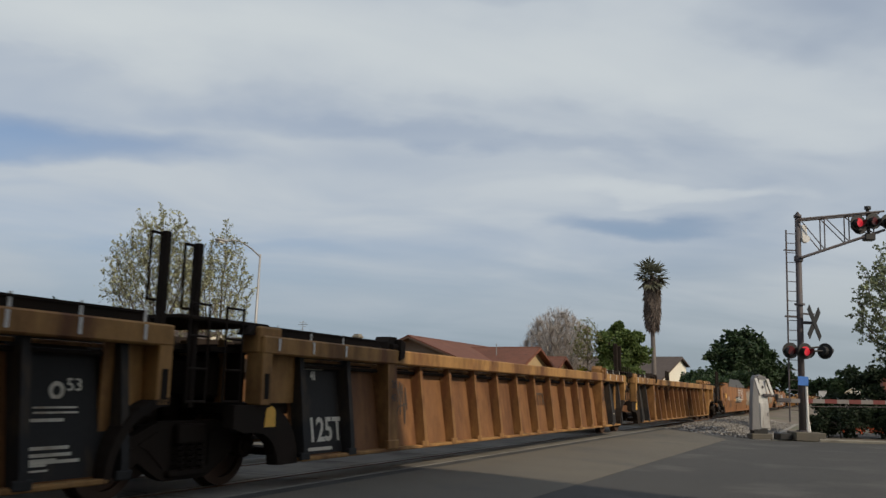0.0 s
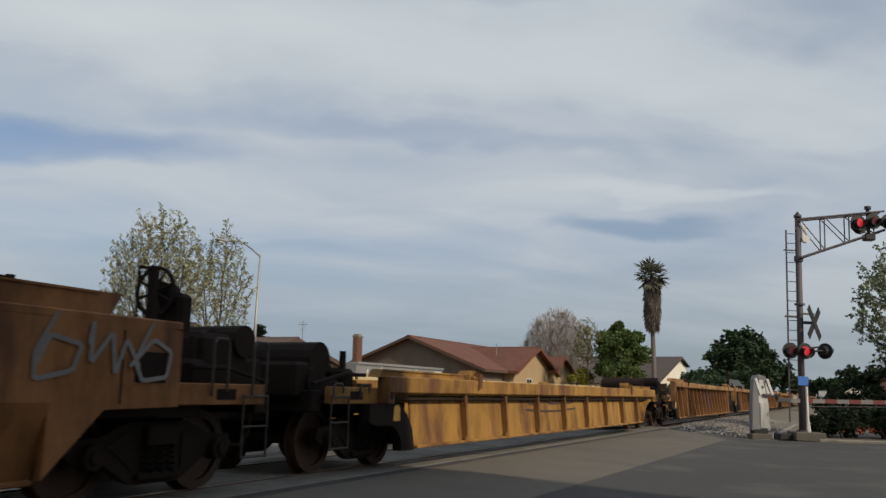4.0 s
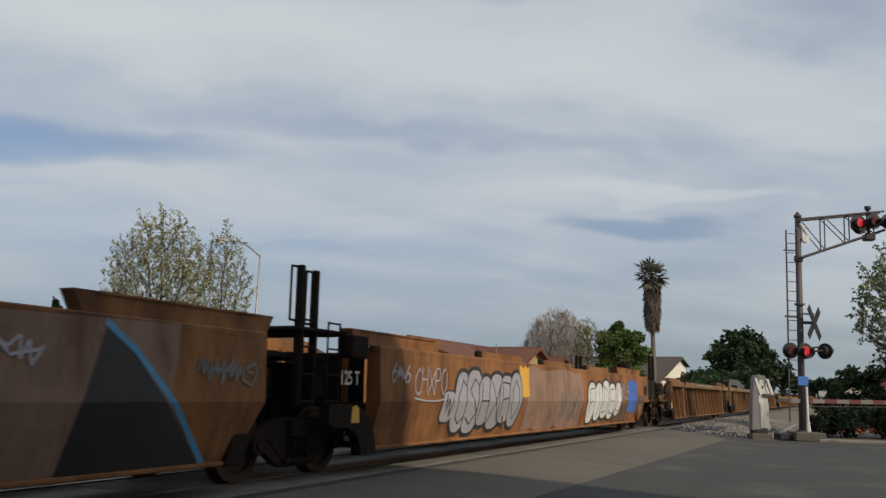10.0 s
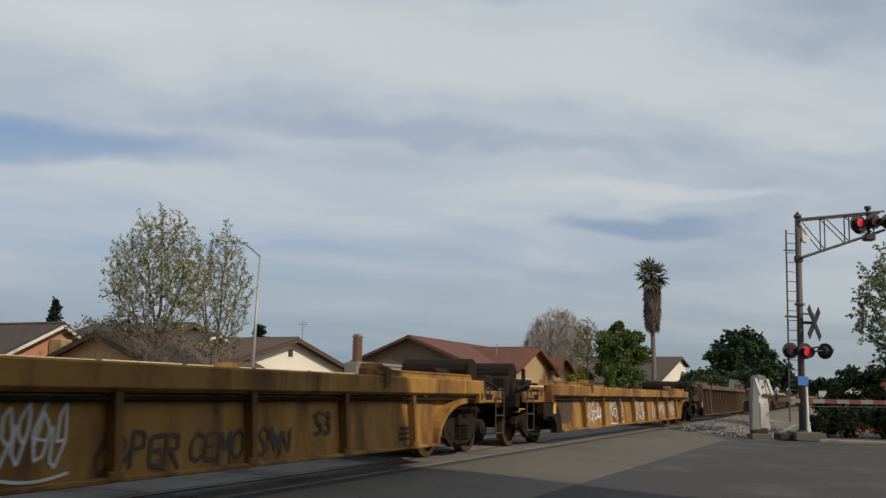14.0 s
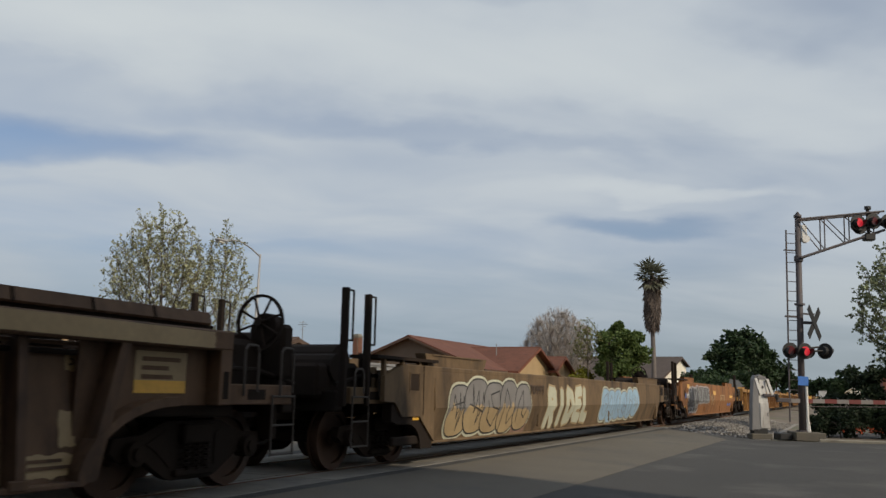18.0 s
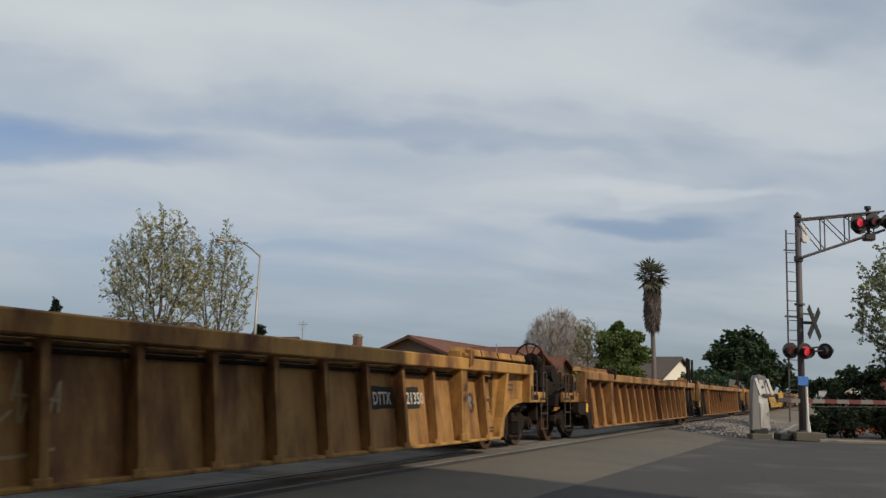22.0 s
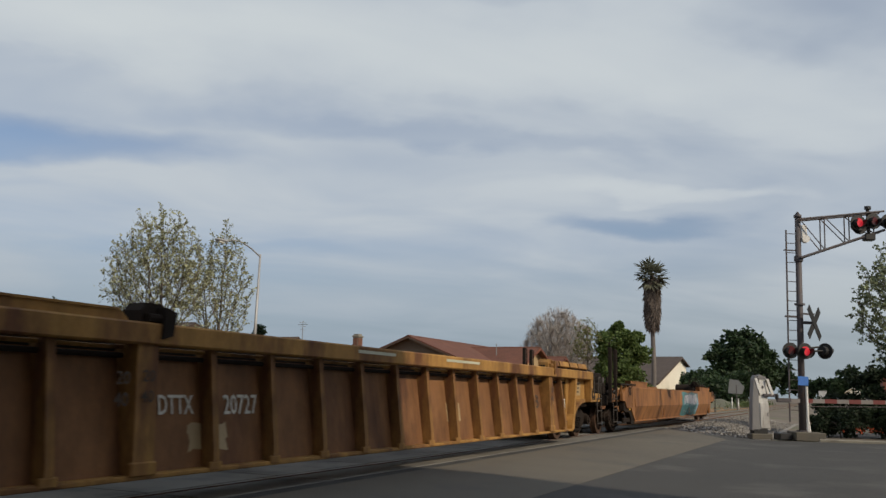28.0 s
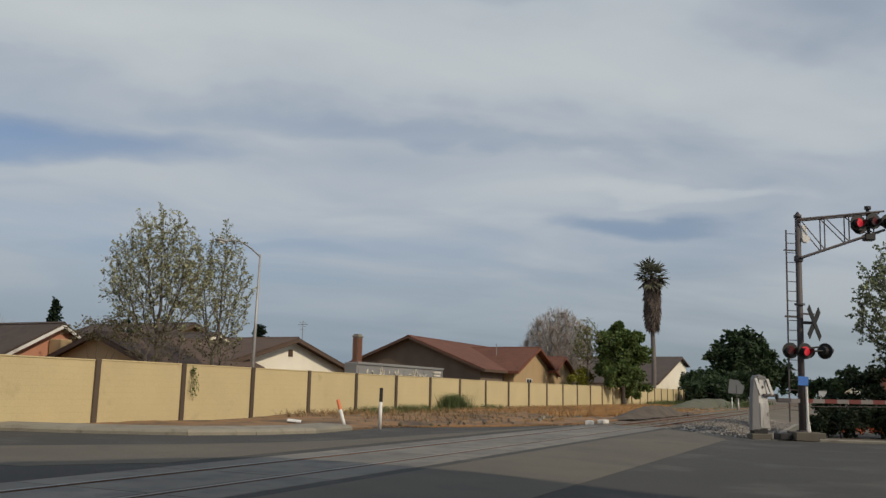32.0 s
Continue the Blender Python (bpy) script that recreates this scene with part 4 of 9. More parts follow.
                part("lower_bar", Mesh().box(s * 1.42, y1 - 0.75, 0.40, 0.08, 1.1, 0.14, c=0.02), C_STEEL, car)
                wk = Mesh().box(s * 1.30, y1 - 0.95, zt + 0.08, 0.5, 2.1, 0.05)
                walk_ = part("end_walkway", wk, C_STEEL, car, "black grating walkway on short posts")
                for k in (-1.7, -1.1, -0.5):
                    part("walkway_post", Mesh().box(s * 1.48, y1 + k, zt - 0.06, 0.06, 0.07, 0.26), mat, walk_)
            w = [(s * 1.31, q[1], q[2]) for q in v]
            f = [(0, 1, 2, 3), (3, 2, 4, 5), (6, 9, 8, 7), (9, 11, 10, 8), (0, 6, 7, 1), (5, 4, 10, 11), (0, 3, 9, 6), (3, 5, 11, 9), (1, 7, 8, 2), (2, 8, 10, 4)]
            m.add(v + w, f if s > 0 else [q[::-1] for q in f])
            part("side_plate", m, mat, car)
            sill = Mesh().box(s * 1.36, (y1 + y2) / 2, 0.335, 0.14, y2 - y1, 0.05, c=0.012)
            part("side_sill", sill, mat, car)
            for q in (0.28, 0.62):
                hk = Mesh().pipe([(s * 1.54, y1 + (y2 - y1) * q, 0.5), (s * 1.57, y1 + (y2 - y1) * q, 0.46), (s * 1.57, y1 + (y2 - y1) * q, 0.72)], 0.018, 5)
                part("rope_hook", hk, mat, car)
            tc = Mesh().box(s * 1.435, (u1 + u2) / 2, zt - 0.045, 0.20, u2 - u1 + 0.02, 0.09, c=0.015)
        part("top_chord", tc, mat, car)
        if style == "rib":
            la, lb = LATCH[car.name]
            spans = ((lead, u1 - 0.15, la - 0.2), (trail, u2 - 3.75, u2 - 0.3) if trail == "c" else (trail, lb + 0.35, u2 - 0.2))
        else:
            spans = ((lead, y1 - 0.1, y1 + 2.4) if lead == "c" else (lead, u1 - 0.6, u1 + 2.2), (trail, u2 - 4.1, u2 - 0.9) if trail == "c" else (trail, u2 - 2.7, u2 + 0.1))
        for end, ya, yb in spans:
            if style == "rib" and end == "c" and ya > L / 2 and bay < 1.5:
                # raised guide box; a black strip stands in for the shaded gap below it
                gb = part("container_guide", Mesh().prism([(s * 1.28, zt + 0.05), (s * 1.46, zt + 0.05), (s * 1.48, zt + 0.07), (s * 1.44, zt + 0.19), (s * 1.28, zt + 0.19)], 1, ya, yb), mat, car, "raised container guide box on the chord")
                part("guide_packing", Mesh().box(s * 1.36, (ya + yb) / 2, zt + 0.024, 0.12, yb - ya + 0.2, 0.06), C_STEEL, gb)
                for q in (0.27, 0.52, 0.75):
                    part("seam", Mesh().box(s * 1.463, ya + (yb - ya) * q, zt + 0.12, 0.03, 0.02, 0.12, m=Matrix.Rotation(-0.3 * s, 3, "Y")), C_STEEL, gb)
                continue
            up = 0.12 if style == "rib" else 0.21
            sd = Mesh().prism([(ya, zt), (yb, zt), (yb + (0.12 if style == "plate" else -0.14), zt + up), (ya - (0.12 if style == "plate" else -0.12), zt + up)], 0, s * 1.26, s * 1.45)
            art = style == "rib" and end == "a"
            gd = part("container_guide", sd, C_STEEL if art else mat, car)
            part("guide_edge", Mesh().box(s * 1.45, (ya + yb) / 2, zt + up - 0.012, 0.04, yb - ya - 0.3, 0.024), C_STEEL if art else mat, gd)
            if art and s > 0:
                for q in (0.55, 1.3, 2.1):
                    part("reflector", Mesh().box(1.458, ya + q, zt + 0.07, 0.006, 0.035, 0.14), S_WHITE, gd)
                    part("reflector", Mesh().box(1.578, ya + q - 0.1, zt - 0.1, 0.006, 0.035, 0.15), S_WHITE, gd)
        if style == "plate" and lead == "a" and trail == "c":
            for q in (5.6, 9.4, 13.2):
                part("top_pad", Mesh().prism([(q, zt), (q + 2.1, zt), (q + 2.2, zt + 0.07), (q + 2.05, zt + 0.12), (q + 0.1, zt + 0.12)], 0, s * 1.30, s * 1.50), mat, car, "low container pad on the chord")
                part("pad_latch", Mesh().box(s * 1.42, q - 0.12, zt + 0.07, 0.12, 0.16, 0.14, c=0.03), C_STEEL, car)
        for yl in LATCH.get(car.name, ()):
            lm = mat if zt < 1.7 or yl > L / 2 else C_STEEL
            lt = part("latch", kept(("latch", s, zt, lm.name), lambda: latch_mesh(s, zt, lm)), lm, car, "hooded container latch")
            lt.matrix_basis = pose(0, yl + 0.1, 0)
    fl = Mesh()
    for s in (1, -1):
        k = 0.58 if style == "rib" else 1.15
        fl.box(s * (1.35 - k / 2), (y1 + y2) / 2, 0.40, k, y2 - y1, 0.05)
    part("floor_ledge", fl, C_STEEL, car, "narrow floor ledges along the open well")
    beam = kept(("beam",), lambda: Mesh().box(0, 0, 0.37, 2.66, 0.26, 0.11, c=0.02).data("cross_beam", C_STEEL))
    for i in range(7):
        part("cross_beam", beam, C_STEEL, car).matrix_basis = pose(0, y1 + 0.3 + (y2 - y1 - 0.6) * i / 6, 0)
    end_gear(car, 0.0, 1, lead, style, zt, mat, posts[0], "")
    end_gear(car, L, -1, trail, style, zt, mat, posts[1], wheel)
    return car


def in_bay(car, y, wide, z=0.0):
    """Moves something narrow into the middle of the nearest bay between ribs."""
    ribs = BAYS.get(car.name)
    if not ribs or not wide:
        return y, 1.0
    free = [p for p in zip(ribs, ribs[1:]) if not z or (car.name, p[0], round(z * 5)) not in TAKEN]
    a, b = min(free, key=lambda p: abs((p[0] + p[1]) / 2 - y - wide / 2))
    TAKEN.add((car.name, a, round(z * 5)))
    k = min(1.0, (b - a - 0.38) / wide)
    return (a + b) / 2 - wide * k / 2 + 0.1, k


def put_letters(car, text, y, z, size, mat, x=None, bold=0.012, zt=1.80, wide=0.0):
    me = letters(text, size, mat, bold)
    o = part("lettering", me, mat, car)
    k = 0.8
    if wide:
        xs = [v.co.x for v in me.vertices]
        k = max(min(wide / (max(xs) - min(xs)), 1.6), 0.3)
    tilt = pose(0, 0, 0)
    if x is None:
        y, k2 = in_bay(car, y, (wide or 0.5) if wide < 1.05 else 0, z)
        k *= k2
        x = skin(z, "rib", zt) + 0.012
        tilt = pose(0, 0, 0, 0, -math.degrees(math.atan2(slope(zt)[1], zt - 0.50)), 0)
    o.matrix_basis = Matrix.Translation((x, y, z)) @ tilt @ ON_SIDE @ Matrix.Diagonal((k, 1, 1, 1))
    return o


# ---------------------------------------------------------------- train: paint on the sides
def skin(z, surf, zt):
    """How far out the side lies at height z."""
    if surf == "rib":
        foot, inset = slope(zt)
        return foot - inset * (z - 0.31) / (zt - 0.50) + 0.004
    if surf == "chord":
        return 1.576
    zc = 0.32 + (zt - 0.32) * 0.46
    if z < zc:
        return 1.37 + 0.19 * (z - 0.32) / (zc - 0.32) + 0.006
    return 1.56 - 0.03 * min((z - zc) / (zt - 0.02 - zc), 1.2) + 0.006


class Side(Mesh):
    """Flat shapes laid on a car's side; they bend with its fold."""

    def __init__(self, surf, zt):
        self.v, self.f = [], []
        self.surf, self.zt, self.lift = surf, zt, 0.0
        self.zc = 0.32 + (zt - 0.32) * 0.46
        self.top = zt - HEAD if surf == "rib" else zt - 0.02 if surf == "plate" else zt

    def tri(self, a, b, c):
        a, b, c = [(p[0], min(p[1], self.top)) for p in (a, b, c)]
        if self.surf != "plate":
            polys = [[a, b, c]]
        else:
            polys = []
            for sgn in (1, -1):
                out, src = [], [a, b, c]
                for p, q in zip(src, src[1:] + src[:1]):
                    dp, dq = sgn * (p[1] - self.zc), sgn * (q[1] - self.zc)
                    if dp >= 0:
                        out.append(p)
                    if dp * dq < 0:
                        k = dp / (dp - dq)
                        out.append((p[0] + (q[0] - p[0]) * k, self.zc))
                if len(out) > 2:
                    polys.append(out)
        for p in polys:
            self.add([(skin(z, self.surf, self.zt) + self.lift, y, z) for y, z in p], [tuple(range(len(p)))])

    def blob(self, pts):
        cy, cz = sum(p[0] for p in pts) / len(pts), sum(p[1] for p in pts) / len(pts)
        for p, q in zip(pts, pts[1:] + pts[:1]):
            self.tri((cy, cz), p, q)

    def line(self, pts, w):
        for (ay, az), (by, bz) in zip(pts, pts[1:]):
            d = math.hypot(by - ay, bz - az) or 1e-6
            ny, nz = -(bz - az) / d * w / 2, (by - ay) / d * w / 2
            ey, ez = (by - ay) / d * w * 0.3, (bz - az) / d * w * 0.3
            a, b, c, e = (ay - ey + ny, az - ez + nz), (ay - ey - ny, az - ez - nz), (by + ey - ny, bz + ez - nz), (by + ey + ny, bz + ez + nz)
            self.tri(a, b, c)
            self.tri(a, c, e)
            self.lift += 0.00006


# strokes of hand-sprayed letters in a unit cell
STROKES = {"H": (((0, 0), (0.05, 1)), ((1, 0), (0.95, 1)), ((0.05, 0.5), (0.95, 0.5))), "O": (((0.5, 1), (0.05, 0.75), (0, 0.3), (0.5, 0), (1, 0.3), (0.95, 0.75), (0.5, 1)),),
           "L": (((0.1, 1), (0.1, 0.05), (0.9, 0)),), "M": (((0, 0), (0.12, 1), (0.5, 0.35), (0.88, 1), (1, 0)),), "S": (((0.95, 0.85), (0.5, 1), (0.05, 0.75), (0.5, 0.5), (0.95, 0.25), (0.5, 0), (0.0, 0.15)),),
           "N": (((0, 0), (0.05, 1), (0.95, 0.05), (1, 1)),), "E": (((0.9, 1), (0.1, 0.95), (0.1, 0.05), (1, 0)), ((0.1, 0.5), (0.75, 0.52))), "F": (((0.05, 0), (0.1, 0.95), (1, 1)), ((0.1, 0.5), (0.75, 0.55))),
           "I": (((0.5, 0), (0.5, 1)),), "D": (((0.05, 0), (0.05, 1), (0.75, 0.85), (1, 0.45), (0.7, 0.08), (0.05, 0)),), "C": (((0.95, 0.85), (0.5, 1), (0.05, 0.6), (0.15, 0.15), (0.6, 0), (1, 0.15)),),
           "R": (((0.05, 0), (0.05, 1), (0.8, 0.95), (0.85, 0.6), (0.05, 0.5)), ((0.4, 0.5), (0.95, 0))), "P": (((0.05, 0), (0.05, 1), (0.85, 0.95), (0.9, 0.55), (0.05, 0.48)),),
           "X": (((0, 0), (1, 1)), ((0, 1), (1, 0)))}


def glyph(ch, rng):
    """Strokes of a letter, or of an unreadable sprayed shape."""
    if ch in STROKES:
        return STROKES[ch]
    u = rng.uniform
    kind = rng.randint(0, 3)
    if kind == 0:      # a tall loop with a tail
        pts = ((0.15, -0.02), (0.0, 0.6), (0.35, 1.0), (0.6, 0.7), (0.35, 0.3), (0.75, 0.1), (1.05, 0.45))
    elif kind == 1:    # a curl
        pts = ((0.75, 0.45), (0.35, 0.5), (0.3, 0.8), (0.75, 1.0), (1.0, 0.5), (0.65, 0.0), (0.1, 0.15), (0.0, 0.7))
    elif kind == 2:    # waves
        pts = ((0.0, 0.55), (0.15, 1.0), (0.3, 0.25), (0.5, 0.9), (0.68, 0.05), (0.85, 0.8), (1.0, 0.35))
    else:              # a drop with a bar
        pts = ((0.5, 1.05), (0.1, 0.45), (0.3, 0.02), (0.8, 0.1), (0.85, 0.55), (0.45, 0.75), (0.2, 0.35))
    jit = tuple((x + u(-0.12, 0.12), z + u(-0.1, 0.1)) for x, z in pts)
    return (jit,) if u(0, 1) < 0.6 else (jit, ((u(-0.1, 0.2), u(0.3, 0.7)), (u(0.8, 1.1), u(0.3, 0.8))))


def sprayed(sd, cells, w):
    for (y0, y1, z0, z1, lean, strokes) in cells:
        zc = (z0 + z1) / 2
        for st in strokes:
            pts = [(y0 + (y1 - y0) * p[0] + lean * (z0 + (z1 - z0) * p[1] - zc), z0 + (z1 - z0) * p[1]) for p in st]
            smooth = [pts[0]]
            for p, q, r in zip(pts, pts[1:], pts[2:]):
                for t in (0.7, 0.9):
                    smooth.append((p[0] + (q[0] - p[0]) * t, p[1] + (q[1] - p[1]) * t))
                smooth.append((q[0] + (r[0] - q[0]) * 0.1, q[1] + (r[1] - q[1]) * 0.1))
            smooth.append(pts[-1])
            sd.line(smooth, w)
            for p in (smooth if w > 0.06 else (smooth[0], smooth[-1])):
                sd.blob([(p[0] + w / 2 * math.cos(k * 0.785), p[1] + w / 2 * math.sin(k * 0.785)) for k in range(8)])


def mural(car, surf, zt, y0, y1, z0, z1, n, fill, edge, seed, lean=0.15, fill2=None, label="spray-painted bubble letters", word="", out=0.0):
    """A row of fat outlined letters."""
    rng = random.Random(seed)
    back, front, shade = Side(surf, zt), Side(surf, zt), Side(surf, zt)
    back.lift, front.lift, shade.lift = 0.001 + out, 0.006 + out, 0.011 + out
    n = len(word) or n
    if n == 1 and surf == "rib":
        y0, k = in_bay(car, y0, y1 - y0)
        y1 = y0 + (BAYS[car.name][1] - BAYS[car.name][0] - 0.3)
    w = (y1 - y0) / n
    fat = min(0.44 * w, 0.24 * (z1 - z0))
    cells = []
    for i in range(n):
        a, b = y0 + w * i + fat * 0.45, y0 + w * (i + 1) - fat * 0.45
        lo, hi = z0 + fat / 2 + rng.uniform(0, 0.10) * (z1 - z0), z1 - fat / 2 - rng.uniform(0, 0.10) * (z1 - z0)
        cells.append((a, b, lo, hi, lean, glyph(word[i] if word else "", rng)))
    rim = min(0.045, fat * 0.28) if fill is not S_BLACK else 0.09
    sprayed(back, cells, fat + 2 * rim)
    sprayed(front, cells, fat)
    part("graffiti_edge", back, edge, car, "sprayed letter outline")
    part("graffiti_fill", front, fill, car, label)
    if fill2:
        top = [(a, b, lo + (hi - lo) * 0.5, hi, ln, ((st[0], st[len(st) // 2]), (st[len(st) // 2], st[-1]))) for a, b, lo, hi, ln, g in cells for st in g[:1]]
        sprayed(shade, top, fat * 0.8)
        part("graffiti_fill", shade, fill2, car, "second spray colour in the letters")


def over_ribs(car, zt, y0, y1, z0, z1, mat):
    """Spray paint carried over the outer faces of the ribs."""
    def face(z):
        return 1.57 - 0.13 * (z - 0.45) / (zt - 0.64) + 0.002
    for y in BAYS[car.name]:
        if y0 + 0.1 < y < y1 - 0.1:
            m = Mesh().prism([(face(z0), z0), (face(z1), z1), (face(z1) + 0.003, z1), (face(z0) + 0.003, z0)], 1, y - 0.054, y + 0.054)
            part("graffiti_fill", m, mat, car, "spray paint on the rib")


def bubbles(car, surf, zt, y0, y1, z0, z1, n, fill, edge, seed, halo=None, low=None, word="", lean=0.12, shine=None, over=1.3):
    """Overlapping swollen letters with outlines, inner lines and a sprayed shadow; low is a second colour from below."""
    rng = random.Random(seed)
    n = len(word) or n
    w, H = (y1 - y0) / n, z1 - z0
    back, rim, body, foot, ink, gleam = (Side(surf, zt) for _ in range(6))
    back.lift = 0.0012

    def oval(cy, lo, hi, half, grow, ph, k):
        c, r = (lo + hi) / 2, (hi - lo) / 2
        out = []
        for j in range(26):
            t = 2 * math.pi * j / 26
            cs, sn = math.cos(t), math.sin(t)
            a = math.copysign(abs(cs) ** 0.72, cs) * (half + grow) * (1 + 0.09 * math.sin(2 * t + ph) + 0.05 * math.sin(3 * t + k))
            b = math.copysign(abs(sn) ** 0.8, sn) * (r + grow)
            out.append((cy + a + lean * b, c + b))
        return out
    for i in range(n):
        cy = y0 + w * (i + 0.5)
        half = w * 0.5 * over * rng.uniform(0.88, 1.08)
        if i in (0, n - 1):
            half *= 0.92
        lo, hi = z0 + rng.uniform(0.0, 0.14) * H, z1 - rng.uniform(0.0, 0.13) * H
        ph, k = rng.uniform(0, 6.28), rng.uniform(0, 6.28)
        step = 0.0011 * i
        if halo:
            back.blob(oval(cy, lo, hi, half, 0.075, ph, k))
            back.lift += 0.00005
        rim.lift, body.lift, foot.lift, ink.lift, gleam.lift = 0.003 + step, 0.0034 + step, 0.0037 + step, 0.0040 + step, 0.0043 + step
        rim.blob(oval(cy, lo, hi, half, 0.03, ph, k))
        shape = oval(cy, lo, hi, half, 0.0, ph, k)
        body.blob(shape)
        if low:
            mid = lo + (hi - lo) * rng.uniform(0.4, 0.5)
            rag = [p for p in shape if p[1] < mid]
            a, b = max(rag), min(rag)
            rag = sorted((p for p in rag), key=lambda p: math.atan2(p[1] - mid - 0.05, p[0] - cy))
            rag += [(a[0] + (b[0] - a[0]) * q / 9, mid + rng.uniform(-0.02, 0.2) * (1 if q % 2 else 0.2) * H) for q in range(1, 9)]
            for p, q in zip(rag, rag[1:] + rag[:1]):
                foot.tri((cy, (lo + mid) / 2), p, q)
        c = (lo + hi) / 2
        for st in glyph(word[i] if word else "", rng):
            pts = [(cy + (p[0] - 0.5) * half * 1.25 + lean * (p[1] - 0.5) * (hi - lo) * 0.7, c + (p[1] - 0.5) * (hi - lo) * 0.72) for p in st]
            ink.line(pts, 0.03)
        if shine:
            gleam.line([(cy - half * 0.62, c + 0.1 * H), (cy - half * 0.5, c + 0.3 * H), (cy - half * 0.2, c + 0.38 * H)], 0.022)
            gleam.line([(cy - half * 0.1, lo + 0.02 * H), (cy + half * 0.55, lo + 0.22 * H)], 0.022)
    if halo:
        part("graffiti_shadow", back, halo, car, "sprayed shadow round the letters")
    part("graffiti_edge", rim, edge, car, "sprayed letter outline")
    part("graffiti_fill", body, fill, car, "spray-painted bubble letters")
    if surf == "rib":
        over_ribs(car, zt, y0, y1, z0 + 0.1 * H, z1 - 0.1 * H, fill)
    if low:
        part("graffiti_fill", foot, low, car, "second spray colour in the letters")
    part("graffiti_lines", ink, edge, car, "inner lines of the letters")
    if shine:
        part("graffiti_shine", gleam, shine, car, "thin sprayed highlights")


def scrawl(car, surf, zt, y0, y1, z0, z1, n, mat, seed, w=0.035, loops=True, word=""):
    """A thin hand-sprayed tag."""
    rng = random.Random(seed)
    sd = Side(surf, zt)
    sd.lift = 0.007
    n = len(word) or n
    lw = (y1 - y0) / n
    cells = []
    for i in range(n):
        if word[i:i + 1] == " ":
            continue
        cells.append((y0 + lw * (i + 0.06), y0 + lw * (i + (rng.uniform(0.8, 1.05) if word else rng.uniform(0.95, 1.35))), z0 + rng.uniform(0, 0.12) * (z1 - z0), z1 - rng.uniform(0, 0.15) * (z1 - z0), 0.2, glyph(word[i] if word else "", rng)))
    sprayed(sd, cells, min(w, 0.045))
    if loops:
        pts = [(y0 + (y1 - y0) * j / 12, z0 - 0.05 - 0.05 * math.sin(j / 12 * 3.14)) for j in range(13)]
        sd.line(pts, min(w, 0.04))
    part("tag", sd, mat, car, "thin sprayed tag line")


def patch(car, surf, zt, y0, y1, z0, z1, mat, seed=1, rough_=0.03, label="", lift=0.0015):
    """A painted area with an uneven edge."""
    rng = random.Random(seed)
    rough_ = min(rough_, 0.06 * (y1 - y0), 0.08 * (z1 - z0))
    sd = Side(surf, zt)
    sd.lift = lift
    pts = []
    n = 8
    for (ay, az), (by, bz) in (((y0, z0), (y1, z0)), ((y1, z0), (y1, z1)), ((y1, z1), (y0, z1)), ((y0, z1), (y0, z0))):
        for i in range(n):
            t = i / n
            pts.append((ay + (by - ay) * t + rng.uniform(-rough_, rough_), az + (bz - az) * t + rng.uniform(-rough_, rough_)))
    sd.blob(pts)
    part("paint_patch", sd, mat, car, label)


def logo(car, surf, zt, y0, y1, z0, z1, field, ink):
    """A dark plate with three pale block shapes crossed by fine stripes."""
    x = skin((z0 + z1) / 2, surf, zt) + 0.006
    part("logo_plate", Mesh().box(x, (y0 + y1) / 2, (z0 + z1) / 2, 0.006, y1 - y0, z1 - z0), field, car, "dark logo plate")
    m = Mesh()
    w, h = (y1 - y0), (z1 - z0)
    for k in range(2):
        c = y0 + w * (0.24 + 0.26 * k)
        m.prism([(c - 0.13 * w, z1 - 0.16 * h), (c + 0.13 * w, z1 - 0.16 * h), (c + 0.12 * w, z1 - 0.36 * h), (c + 0.06 * w, z1 - 0.36 * h), (c + 0.03 * w, z0 + 0.16 * h), (c - 0.06 * w, z0 + 0.16 * h), (c - 0.03 * w, z1 - 0.36 * h), (c - 0.13 * w, z1 - 0.36 * h)], 0, x + 0.004, x + 0.009)
    c = y0 + w * 0.78
    for s in (1, -1):
        m.prism([(c - s * 0.14 * w - 0.03 * w, z0 + 0.16 * h), (c - s * 0.14 * w + 0.05 * w, z0 + 0.16 * h), (c + s * 0.13 * w + 0.03 * w, z1 - 0.16 * h), (c + s * 0.13 * w - 0.05 * w, z1 - 0.16 * h)], 0, x + 0.004, x + 0.009 + 0.002 * s)
    part("logo_shape", m, ink, car, "pale block shapes of a logo")
    st = Mesh()
    for k in range(3):
        st.box(x + 0.012, (y0 + y1) / 2, z0 + h * (0.34 + 0.1 * k), 0.002, w * 0.9, h * 0.03)
    part("logo_stripe", st, field, car)


def bars(car, x, y0, y1, z, n, mat, seed, h=0.045, gap=0.075):
    """Lines of stencilled data too small to read."""
    rng = random.Random(seed)
    m = Mesh()
    for i in range(n):
        e = y1 - rng.uniform(0, 0.35) * (y1 - y0)
        zz = z - i * gap
        m.box(x or skin(zz, "rib", 1.80) + 0.014, (y0 + e) / 2, zz, 0.003, e - y0, h)
    part("stencil", m, mat, car, "small stencilled data")


def cable(car, y0, y1, z, sag):
    """A steel cable hung in a loop on the side."""
    m = Mesh()
    for k, q in ((0.0, 1.0), (0.05, 0.75)):
        pts = [(1.53 + k * 0.3, y0 + (y1 - y0) * i / 14, z - sag * q * math.sin(math.pi * i / 14) ** 0.6) for i in range(15)]
        m.pipe(pts, 0.022, 6)
    part("tie_cable", m, C_STEEL, car, "slack black steel cable")


